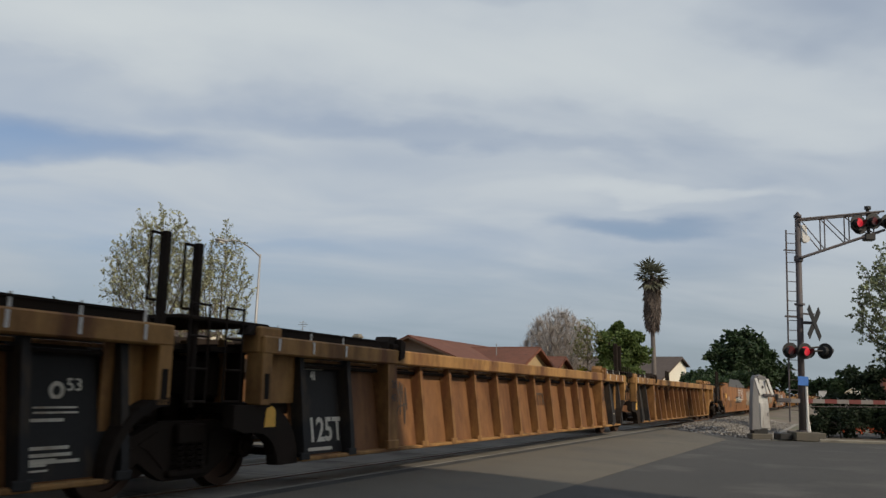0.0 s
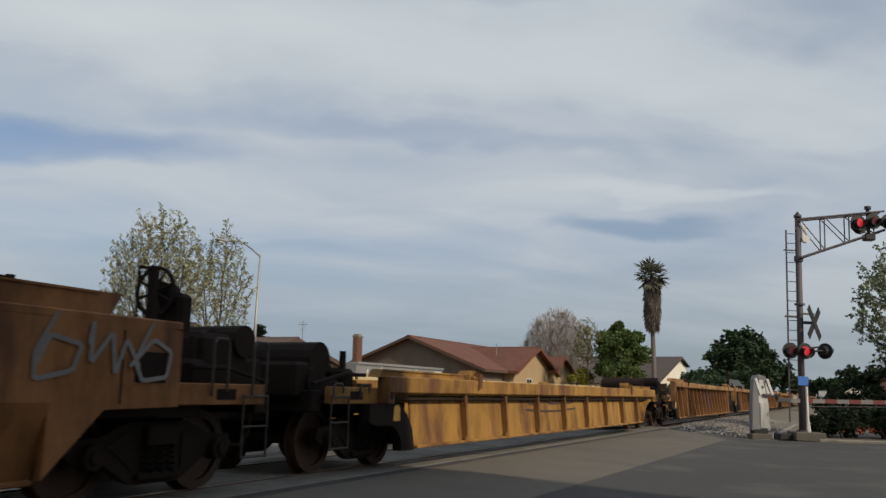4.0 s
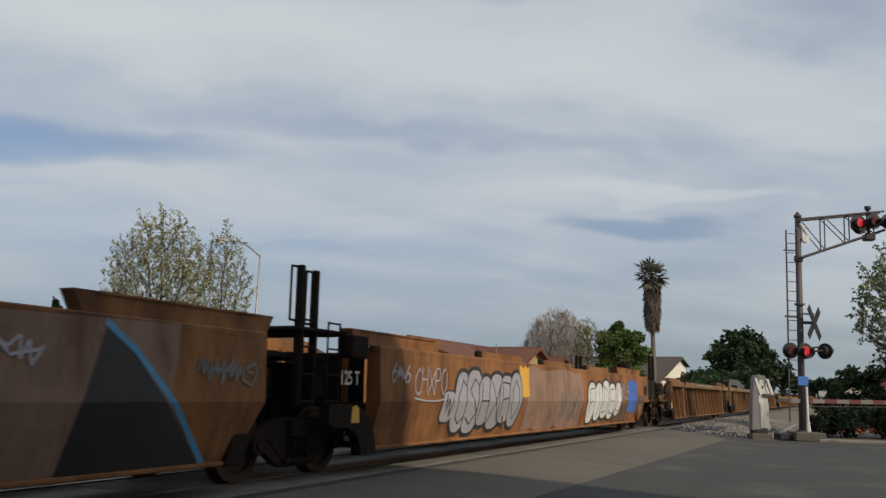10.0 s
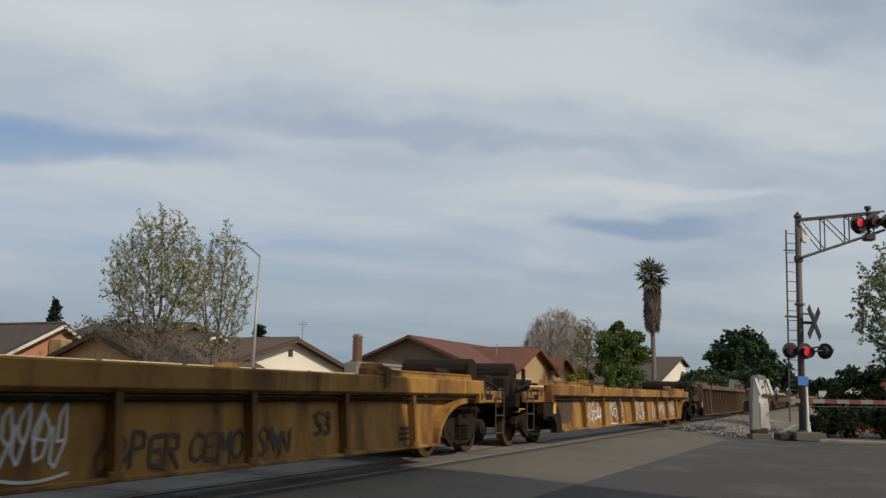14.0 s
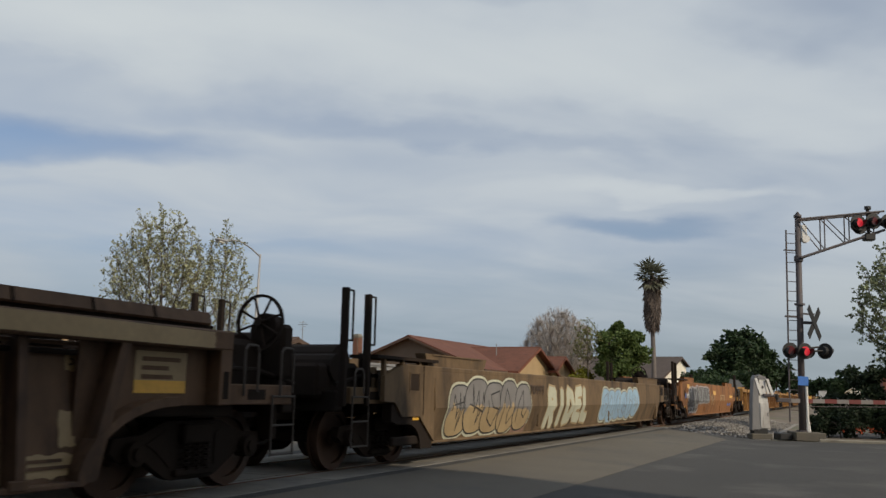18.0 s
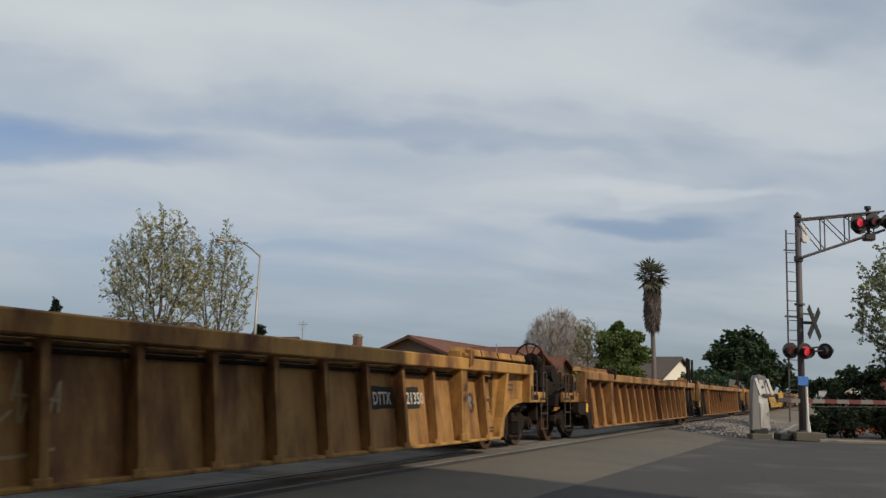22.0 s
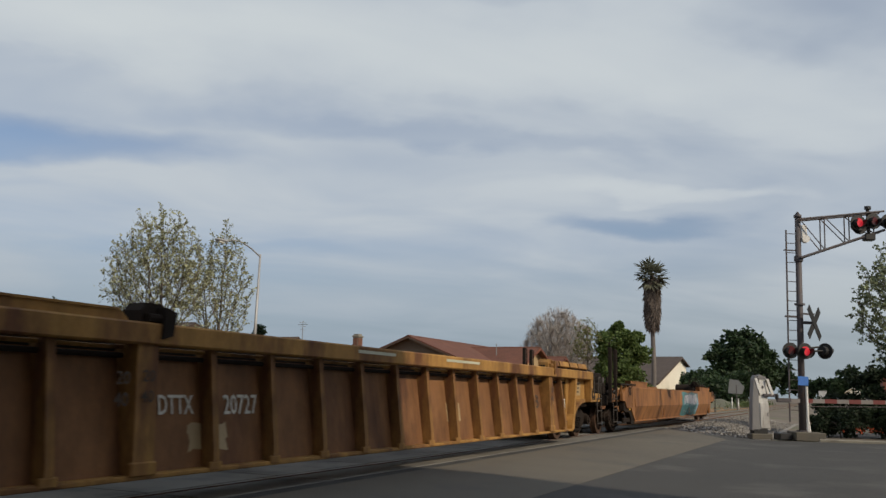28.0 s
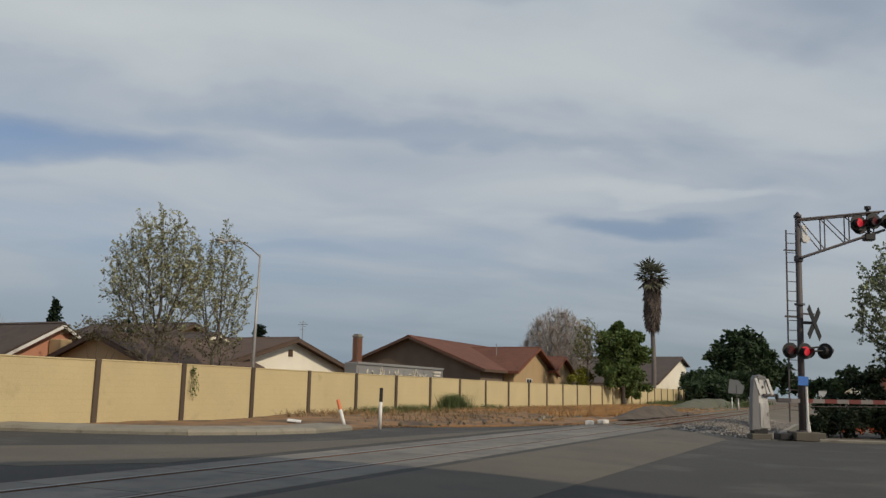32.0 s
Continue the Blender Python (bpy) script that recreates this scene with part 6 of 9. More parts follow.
    logo(C[12], "plate", 1.84, 8.35, 11.15, 0.86, 1.5, C_BLACK, C_LETTER)
    put_letters(C[12], "125 T", 0.2, 1.25, 0.22, C_LETTER, 1.553, 0.02)
    put_letters(C[12], "53", 2.33, 0.58, 0.5, C_DARKLET, 1.563, 0.012, 1.84, 0.79)
    patch(C[12], "plate", 1.84, 2.36, 2.91, 1.52, 1.79, C_DECAL, 3, 0.01, "yellow square")
    bubbles(C[13], "plate", 1.84, 4.15, 7.5, 0.42, 1.64, 6, S_SILVER, S_BLACK, 50, S_BLACK, None, "CSHXPO")
    patch(C[13], "plate", 1.84, 7.9, 12.4, 0.36, 1.74, C_PINK, 58, 0.08, "dull pinkish painted ground", 0.0008)
    bubbles(C[13], "plate", 1.84, 3.6, 4.12, 0.62, 1.2, 1, S_SILVER, S_BLACK, 51)
    scrawl(C[13], "plate", 1.84, 2.5, 3.75, 1.12, 1.6, 5, S_SILVER, 52, 0.03, True, "CHXPO")
    scrawl(C[13], "plate", 1.84, 1.7, 2.35, 1.28, 1.6, 3, S_SILVER, 53, 0.03, False)
    bubbles(C[13], "plate", 1.84, 12.93, 16.72, 0.4, 1.6, 5, S_WHITE, S_BLACK, 54, S_BLACK, None, "FIDEL", 0.1, None, 1.1)
    patch(C[13], "plate", 1.84, 17.67, 19.1, 0.64, 1.65, S_BLUE, 55, 0.1, "blue sprayed block")
    scrawl(C[13], "plate", 1.84, 10.38, 12.18, 0.48, 1.35, 4, S_GREY, 56, 0.07, False)
    patch(C[13], "plate", 1.84, 7.5, 8.1, 1.11, 1.74, C_DECAL, 57, 0.08, "")
    patch(C[13], "plate", 1.84, 15.9, 17.8, 0.36, 0.95, C_DARK, 59, 0.1, "dark grimy sprayed area")
    patch(C[13], "plate", 1.84, 18.9, 20.2, 0.5, 1.2, C_DARK, 60, 0.1, "dark grimy sprayed area")
    scrawl(C[13], "plate", 1.84, 16.2, 17.6, 1.0, 1.6, 4, S_SILVER, 61, 0.045, False)
    put_letters(C[13], "125 T", 0.25, 1.25, 0.2, C_LETTER, 1.553, 0.02)
    put_letters(C[14], "DTTX", 5.84, 0.98, 0.19, C_LETTER, None, 0.012, 1.8, 0.47)
    put_letters(C[14], "86488", 6.67, 0.97, 0.21, C_LETTER, None, 0.012, 1.8, 0.61)
    patch(C[14], "rib", 1.8, 7.8, 8.51, 0.36, 1.3, S_WHITE, 60, 0.04, "dull grey-tan sprayed block")
    scrawl(C[14], "rib", 1.8, 7.81, 7.91, 0.46, 1.16, 1, S_LIGHTBLUE, 70, 0.06, False)
    patch(C[14], "rib", 1.8, 8.73, 9.52, 0.36, 1.32, S_SILVER, 61, 0.04, "dull grey-tan sprayed block")
    scrawl(C[14], "rib", 1.8, 8.75, 8.86, 0.42, 1.17, 1, S_LIGHTBLUE, 71, 0.06, False)
    patch(C[14], "rib", 1.8, 9.95, 10.66, 0.36, 1.34, S_WHITE, 62, 0.04, "dull grey-tan sprayed block")
    scrawl(C[14], "rib", 1.8, 9.98, 10.12, 0.36, 1.19, 1, S_LIGHTBLUE, 72, 0.06, False)
    patch(C[14], "rib", 1.8, 10.92, 11.73, 0.36, 1.37, S_SILVER, 63, 0.04, "dull grey-tan sprayed block")
    scrawl(C[14], "rib", 1.8, 10.96, 11.11, 0.36, 1.2, 1, S_LIGHTBLUE, 73, 0.06, False)
    patch(C[14], "rib", 1.8, 12.25, 13.01, 0.36, 1.39, S_WHITE, 64, 0.04, "dull grey-tan sprayed block")
    scrawl(C[14], "rib", 1.8, 12.3, 12.48, 0.36, 1.21, 1, S_LIGHTBLUE, 74, 0.06, False)
    patch(C[14], "rib", 1.8, 13.52, 14.18, 0.36, 1.42, S_SILVER, 65, 0.04, "dull grey-tan sprayed block")
    scrawl(C[14], "rib", 1.8, 13.58, 13.79, 0.36, 1.23, 1, S_LIGHTBLUE, 75, 0.06, False)
    mural(C[15], "rib", 1.8, 3.33, 3.89, 0.36, 1.37, 1, S_WHITE, S_BLACK, 80, lean=0.04, word='F')
    mural(C[15], "rib", 1.8, 4.31, 5.03, 0.36, 1.33, 1, S_WHITE, S_BLACK, 81, lean=0.04, word='I')
    mural(C[15], "rib", 1.8, 5.27, 5.97, 0.36, 1.38, 1, S_WHITE, S_BLACK, 82, lean=0.04, word='D')
    mural(C[15], "rib", 1.8, 6.35, 7.0, 0.42, 1.46, 1, S_WHITE, S_BLACK, 83, lean=0.04, word='E')
    mural(C[15], "rib", 1.8, 7.26, 8.21, 0.36, 1.43, 1, S_WHITE, S_BLACK, 84, lean=0.04, word='L')
    cable(C[15], 8.72, 9.41, 1.51, 0.55)
    patch(C[15], "rib", 1.8, 9.98, 10.56, 0.36, 1.45, C_PINK, 84, 0.05, "")
    patch(C[15], "rib", 1.8, 11.66, 12.78, 0.36, 1.5, C_PINK, 85, 0.05, "")
    patch(C[15], "rib", 1.8, 13.15, 13.65, 0.36, 1.53, C_PINK, 86, 0.05, "")
    patch(C[15], "rib", 1.8, 14.12, 14.88, 0.36, 1.56, C_PINK, 87, 0.05, "")
    scrawl(C[16], "rib", 1.8, 9.42, 10.14, 0.74, 1.4, 4, S_WHITE, 90, 0.028, True, "2400")
    scrawl(C[16], "rib", 1.8, 12.56, 13.29, 0.9, 1.32, 4, S_WHITE, 91, 0.04, True)
    put_letters(C[16], "DTTX", 13.98, 0.96, 0.19, C_LETTER, None, 0.012, 1.8, 0.5)
    put_letters(C[16], "6468", 15.0, 0.95, 0.2, C_LETTER, None, 0.012, 1.8, 0.52)
    put_letters(C[16], "53", 17.07, 0.68, 0.39, C_DARKLET, None, 0.012, 1.8, 0.7)
    patch(C[17], "rib", 1.38, 6.41, 9.47, 0.78, 1.17, C_BLACK, 92, 0.01, "dark stencil plate")
    put_letters(C[17], "DTTX 67786", 6.63, 0.82, 0.27, C_LETTER, None, 0.012, 1.38, 2.67)
    scrawl(C[17], "rib", 1.38, 9.94, 10.98, 0.68, 1.34, 2, S_WHITE, 93, 0.03, False)
    scrawl(C[17], "rib", 1.38, 13.26, 14.4, 0.36, 0.74, 5, C_DARKLET, 94, 0.045, False, "VAPER")
    scrawl(C[17], "rib", 1.38, 14.55, 16.4, 0.36, 0.72, 8, C_DARKLET, 96, 0.045, False, "CEMO SUN")
    scrawl(C[17], "rib", 1.38, 12.2, 12.96, 0.45, 1.05, 4, S_WHITE, 95, 0.028, True, "2400")
    put_letters(C[17], "53", 16.91, 0.58, 0.32, C_DARKLET, 1.455, 0.012, 1.38, 0.4)
    bars(C[17], 1.47, 19.3, 19.72, 0.6, 3, C_BLACK, 97, 0.04, 0.08)
    scrawl(C[18], "rib", 1.38, 5.21, 7.42, 0.36, 1.0, 5, S_WHITE, 97, 0.06, True)
    scrawl(C[18], "rib", 1.38, 8.13, 9.81, 0.42, 1.07, 4, S_WHITE, 98, 0.06, True)
    scrawl(C[18], "rib", 1.38, 11.37, 13.2, 0.36, 1.08, 4, S_WHITE, 99, 0.06, True)
    scrawl(C[18], "rib", 1.38, 14.36, 16.61, 0.36, 1.08, 4, S_WHITE, 100, 0.06, True)
    scrawl(C[18], "rib", 1.38, 17.84, 19.39, 0.36, 1.09, 3, S_WHITE, 101, 0.06, False)
    mural(C[18], "rib", 1.38, 3.15, 4.29, 0.48, 1.06, 3, C_DARKLET, C_DARKLET, 102, word='RIP')
    put_letters(C[18], "TX", 19.71, 0.89, 0.45, S_RED, None, 0.012, 1.38, 0.2)
    logo(C[20], "rib", 1.8, 15.5, 17.03, 0.81, 1.19, C_DARK, S_TAN)
    patch(C[20], "rib", 1.8, 10.06, 12.13, 0.61, 1.11, S_BLUE, 103, 0.08, "")
    put_letters(C[21], "DTTX", 5.78, 0.87, 0.22, C_LETTER, None, 0.012, 1.8, 0.58)
    put_letters(C[21], "20117", 6.76, 0.86, 0.23, C_LETTER, None, 0.012, 1.8, 0.61)
    put_letters(C[21], "20", 5.53, 1.21, 0.14, C_DARKLET, 1.5, 0.012, 1.8, 0.17)
    patch(C[21], "rib", 1.8, 8.84, 9.29, 0.56, 1.1, S_TAN, 106, 0.06, "")
    patch(C[21], "rib", 1.8, 6.84, 7.38, 0.53, 0.86, S_TAN, 107, 0.06, "")
    patch(C[21], "rib", 1.8, 7.85, 8.49, 0.59, 1.39, S_PURPLE, 108, 0.1, "")
    patch(C[21], "rib", 1.8, 10.48, 10.7, 1.11, 1.41, C_DECAL, 109, 0.05, "")
    patch(C[21], "rib", 1.8, 12.48, 12.99, 1.22, 1.47, C_DECAL, 110, 0.04, "")
    patch(C[21], "rib", 1.8, 7.05, 7.44, 1.16, 1.4, C_DECAL, 111, 0.05, "")
    patch(C[21], "rib", 1.8, 4.93, 5.22, 1.22, 1.36, C_DECAL, 112, 0.05, "")
    scrawl(C[21], "rib", 1.8, 9.85, 11.64, 0.54, 1.11, 4, S_BLUE, 113, 0.07, False)
    scrawl(C[21], "rib", 1.8, 12.19, 13.2, 0.48, 1.22, 3, S_BLUE, 114, 0.07, False)
    patch(C[21], "rib", 1.8, 13.44, 13.88, 0.89, 1.1, S_TAN, 115, 0.03, "")
    bubbles(C[22], "plate", 1.6, 3.8, 8.0, 0.38, 1.42, 5, S_GREY, S_BLACK, 120, S_CREAM, S_TAN)
    mural(C[22], "plate", 1.6, 9.26, 12.93, 0.36, 1.43, 5, S_CREAM, S_TAN, 121, lean=0.12, word='RIDEL')
    bubbles(C[22], "plate", 1.6, 14.27, 19.0, 0.38, 1.4, 6, S_LIGHTBLUE, S_GREY, 122, S_CREAM)
    put_letters(C[22], "70993", 7.99, 1.16, 0.22, C_DARKLET, 1.563, 0.012, 1.6, 1.0)
    patch(C[22], "plate", 1.6, 7.16, 8.04, 0.36, 1.11, C_PINK, 123, 0.1, "")
    bubbles(C[23], "plate", 1.84, 3.55, 6.4, 0.4, 1.72, 4, S_BLACK, S_WHITE, 125, S_SILVER, None, "CLMO", 0.08)
    bubbles(C[23], "plate", 1.84, 6.55, 10.0, 0.82, 1.72, 7, S_BLACK, S_WHITE, 126, None, None, "XSMNXDE", 0.05)
    scrawl(C[23], "plate", 1.84, 2.87, 3.44, 1.12, 1.4, 3, S_WHITE, 127, 0.05, False)
    put_letters(C[23], "53", 2.9, 0.56, 0.42, C_DARKLET, 1.563, 0.012, 1.84, 0.5)
    patch(C[23], "plate", 1.84, 2.5, 2.7, 1.11, 1.33, S_BLUE, 128, 0.03, "")
    patch(C[23], "plate", 1.84, 3.19, 3.81, 1.55, 1.74, C_DECAL, 129, 0.02, "")
    patch(C[23], "plate", 1.84, 11.52, 12.59, 1.31, 1.52, C_DECAL, 130, 0.03, "")
    patch(C[23], "plate", 1.84, 18.72, 20.26, 1.16, 1.3, C_DECAL, 131, 0.03, "")
    scrawl(C[23], "plate", 1.84, 17.8, 19.2, 0.68, 0.88, 3, S_BLUE, 132, 0.06, False)
    scrawl(C[23], "plate", 1.84, 10.39, 11.92, 0.74, 1.49, 3, S_TAN, 133, 0.05, False)
    put_letters(C[23], "DTTX", 14.36, 0.98, 0.36, S_TAN, 1.563, 0.012, 1.84, 2.43)
    patch(C[24], "rib", 1.8, 6.03, 8.32, 0.96, 1.19, C_DARKLET, 140, 0.01, "")
    scrawl(C[24], "rib", 1.8, 8.43, 9.16, 0.95, 1.55, 1, S_CREAM, 141, 0.06, False)
    put_letters(C[24], "DTTX", 5.95, 0.95, 0.21, C_LETTER, None, 0.012, 1.8, 0.49)
    put_letters(C[24], "21350", 6.83, 0.95, 0.22, C_LETTER, None, 0.012, 1.8, 0.66)
    scrawl(C[24], "rib", 1.8, 7.93, 8.52, 0.6, 1.29, 2, S_WHITE, 149, 0.02, True)
    scrawl(C[25], "rib", 1.8, 8.95, 9.34, 1.11, 1.47, 2, S_CREAM, 142, 0.05, False)
    scrawl(C[25], "rib", 1.8, 3.48, 4.09, 0.97, 1.46, 2, S_WHITE, 143, 0.06, False)
    scrawl(C[25], "rib", 1.8, 4.8, 5.17, 1.07, 1.44, 2, S_WHITE, 144, 0.05, False)
    patch(C[25], "rib", 1.8, 11.9, 13.85, 0.89, 1.27, S_PURPLE, 145, 0.04, "")
    scrawl(C[25], "rib", 1.8, 11.89, 12.83, 1.26, 1.56, 3, S_WHITE, 146, 0.05, False)
    scrawl(C[26], "rib", 1.8, 3.66, 4.67, 0.72, 1.37, 3, S_TAN, 147, 0.03, True)
    scrawl(C[26], "rib", 1.8, 7.57, 8.62, 0.66, 1.36, 2, S_TAN, 148, 0.03, True)
    patch(C[26], "rib", 1.8, 14.0, 16.0, 0.9, 1.24, C_BLACK, 150, 0.01, "")
    put_letters(C[26], "DTTX", 14.2, 0.97, 0.2, C_LETTER, None, 0.012, 1.8, 0.55)
    put_letters(C[26], "21350", 15.2, 0.97, 0.2, C_LETTER, None, 0.012, 1.8, 0.62)
    put_letters(C[26], "53", 17.29, 0.81, 0.38, C_DARKLET, None, 0.012, 1.8, 0.45)
    patch(C[27], "rib", 1.8, 14.1, 14.92, 0.36, 1.42, S_GREY, 150, 0.03, "grey overspray panel")
    patch(C[27], "rib", 1.8, 15.15, 15.84, 0.39, 1.42, S_GREY, 151, 0.03, "grey overspray panel")
    patch(C[27], "rib", 1.8, 16.28, 16.99, 0.36, 1.41, S_GREY, 152, 0.03, "grey overspray panel")
    patch(C[27], "rib", 1.8, 17.31, 18.18, 0.36, 1.43, S_GREY, 153, 0.03, "grey overspray panel")
    put_letters(C[27], "53", 18.4, 0.8, 0.36, C_DARKLET, None, 0.012, 1.8, 0.54)
    scrawl(C[27], "rib", 1.8, 14.02, 14.74, 0.51, 1.22, 1, C_DARKLET, 154, 0.04, False, "O")
    cable(C[28], 8.2, 9.14, 1.56, 0.64)
    patch(C[28], "rib", 1.8, 10.48, 11.38, 0.99, 1.24, S_GREY, 155, 0.02, "")
    patch(C[28], "rib", 1.8, 11.7, 12.21, 0.99, 1.25, S_CREAM, 156, 0.02, "")
    put_letters(C[29], "DTTX", 13.77, 1.04, 0.2, C_DARKLET, None, 0.012, 1.8, 0.81)
    put_letters(C[29], "53", 16.79, 0.82, 0.4, C_DARKLET, None, 0.012, 1.8, 0.47)
    patch(C[30], "plate", 1.84, 5.44, 7.97, 0.86, 1.13, C_BLACK, 160, 0.004, "dark stencil plate")
    put_letters(C[30], "DTTX 652622", 5.57, 0.89, 0.21, C_LETTER, 1.575, 0.012, 1.84, 2.24)
    logo(C[30], "plate", 1.84, 12.6, 15.0, 0.72, 1.3, C_BRIGHT, S_RED)
    scrawl(C[30], "plate", 1.84, 11.01, 12.52, 0.77, 1.33, 3, S_GREEN, 162, 0.06, False)
    put_letters(C[30], "53", 20.47, 0.78, 0.34, C_DARKLET, 1.563, 0.012, 1.84, 0.6)
    patch(C[30], "plate", 1.84, 7.68, 8.19, 1.1, 1.22, C_DECAL, 163, 0.02, "")
    scrawl(C[30], "plate", 1.84, 14.82, 16.28, 0.88, 1.12, 4, S_GREEN, 164, 0.05, False)
    patch(C[21], "chord", 1.8, 6.9, 22.0, 1.61, 1.775, S_TAN, 152, 0.03, "")
    patch(C[31], "rib", 1.8, 3.15, 3.35, 0.91, 1.24, S_TAN, 165, 0.03, "")
    put_letters(C[32], "53", 19.57, 1.22, 0.12, C_DARKLET, None, 0.012, 1.8, 0.14)
    logo(C[32], "rib", 1.80, 15.2, 17.6, 0.9, 1.35, C_CREAM, C_DARKLET)
    put_letters(C[33], "DTTX", 5.11, 0.89, 0.21, C_LETTER, None, 0.012, 1.8, 0.53)
    put_letters(C[33], "20727", 6.03, 0.88, 0.23, C_LETTER, None, 0.012, 1.8, 0.62)
    put_letters(C[33], "20", 4.81, 1.19, 0.13, C_DARKLET, 1.52, 0.012, 1.8, 0.17)
    put_letters(C[33], "40", 4.8, 0.98, 0.14, C_DARKLET, 1.52, 0.012, 1.8, 0.18)
    patch(C[33], "rib", 1.8, 12.7, 13.3, 0.66, 0.98, S_TAN, 166, 0.01, "tan stencil plate")
    put_letters(C[33], "3", 17.18, 0.86, 0.31, C_DARKLET, None, 0.012, 1.8, 0.39)
    patch(C[33], "rib", 1.8, 6.02, 6.65, 0.5, 0.78, S_TAN, 167, 0.06, "")
    patch(C[33], "rib", 1.8, 19.4, 19.67, 0.36, 1.29, S_TAN, 168, 0.03, "")
    patch(C[34], "plate", 1.45, 12.49, 16.9, 0.36, 1.38, S_TEAL, 170, 0.1, "teal sprayed background")
    bubbles(C[34], "plate", 1.45, 12.9, 16.4, 0.38, 1.38, 6, S_SILVER, S_BLACK, 171, S_BLACK, S_TEAL, "DEIIXR", 0.2, S_WHITE, 1.2)
    patch(C[34], "plate", 1.45, 16.4, 16.83, 0.49, 1.13, S_LIGHTBLUE, 172, 0.08, "")
    bars(C[7], 1.573, 9.2, 10.6, 1.72, 1, S_TAN, 7, 0.045)
    bars(C[7], 1.573, 12.2, 14.0, 1.72, 1, S_TAN, 57, 0.045)
    bars(C[10], 1.573, 9.2, 10.6, 1.72, 1, S_TAN, 10, 0.045)
    bars(C[10], 1.573, 12.2, 14.0, 1.72, 1, S_TAN, 60, 0.045)
    scrawl(C[16], "chord", 1.80, 6.6, 11.3, 1.6, 1.78, 14, S_WHITE, 316, 0.018, False)
    scrawl(C[15], "chord", 1.80, 8.0, 14.5, 1.64, 1.76, 22, S_GREY, 315, 0.02, False)
    bars(C[15], 1.573, 9.2, 10.6, 1.72, 1, S_CREAM, 15, 0.045)
    bars(C[15], 1.573, 12.2, 14.0, 1.72, 1, S_CREAM, 65, 0.045)
    scrawl(C[14], "chord", 1.80, 8.0, 14.5, 1.64, 1.76, 22, S_GREY, 314, 0.02, False)
    bars(C[14], 1.573, 9.2, 10.6, 1.72, 1, S_CREAM, 14, 0.045)
    bars(C[14], 1.573, 12.2, 14.0, 1.72, 1, S_CREAM, 64, 0.045)
    bars(C[21], 1.573, 9.2, 10.6, 1.72, 1, S_CREAM, 21, 0.045)
    bars(C[21], 1.573, 12.2, 14.0, 1.72, 1, S_CREAM, 71, 0.045)
    bars(C[20], 1.573, 9.2, 10.6, 1.72, 1, S_CREAM, 20, 0.045)
    bars(C[20], 1.573, 12.2, 14.0, 1.72, 1, S_CREAM, 70, 0.045)
    bars(C[24], 1.573, 9.2, 10.6, 1.72, 1, S_TAN, 24, 0.045)
    bars(C[24], 1.573, 12.2, 14.0, 1.72, 1, S_TAN, 74, 0.045)
    bars(C[33], 1.573, 9.2, 10.6, 1.72, 1, S_CREAM, 33, 0.045)
    bars(C[33], 1.573, 12.2, 14.0, 1.72, 1, S_CREAM, 83, 0.045)
    bars(C[27], 1.573, 9.2, 10.6, 1.72, 1, C_DARKLET, 27, 0.045)
    bars(C[27], 1.573, 12.2, 14.0, 1.72, 1, C_DARKLET, 77, 0.045)
    bars(C[28], 1.573, 9.2, 10.6, 1.72, 1, C_DARKLET, 28, 0.045)
    bars(C[28], 1.573, 12.2, 14.0, 1.72, 1, C_DARKLET, 78, 0.045)
    bars(C[29], 1.573, 9.2, 10.6, 1.72, 1, C_DARKLET, 29, 0.045)
    bars(C[29], 1.573, 12.2, 14.0, 1.72, 1, C_DARKLET, 79, 0.045)
    for i, grey in ((2, S_GREY), (9, C_BLACK), (10, S_SILVER), (26, S_GREY), (29, S_GREY), (32, C_DARKLET), (33, S_TAN)):
        # placards and notices over the trailing truck
        c, b = C[i], BAYS[C[i].name]
        patch(c, "rib", 1.8, b[-3] + 0.25, b[-3] + 0.85, 0.92, 1.16, grey, 400 + i, 0.01, "worn stencil block")
        fr = Mesh()
        x, y, z = skin(0.86, "rib", 1.8) + 0.006, b[-2] + 0.42, 0.86
        fr.box(x, y, z + 0.19, 0.01, 0.4, 0.03).box(x, y, z - 0.19, 0.01, 0.4, 0.03).box(x, y - 0.19, z, 0.01, 0.03, 0.38).box(x, y + 0.19, z, 0.01, 0.03, 0.38).box(x, y, z - 0.05, 0.01, 0.38, 0.02)
        part("placard", fr, C_LETTER if i in (10, 33) else C_DARKLET, c, "framed placard board")
        patch(c, "rib", 1.8, b[-2] + 0.74, b[-2] + 0.95, 0.70, 0.98, C_LETTER if i == 10 else S_TAN, 410 + i, 0.006, "small notice")
        part("paint_patch", Mesh().box(1.372, b[-1] + 0.6, 1.34, 0.004, 0.6, 0.36), S_TAN if i in (10, 32, 33) else COATS["yellow"], c, "worn notice block over the wheels")
        bars(c, 1.377, b[-1] + 0.36, b[-1] + 0.84, 1.45, 3, C_DARKLET, 420 + i, 0.04, 0.1)
        bars(c, None, b[-2] + 0.2, b[-2] + 0.9, 0.50, 2, C_DARKLET, 430 + i, 0.03, 0.06)
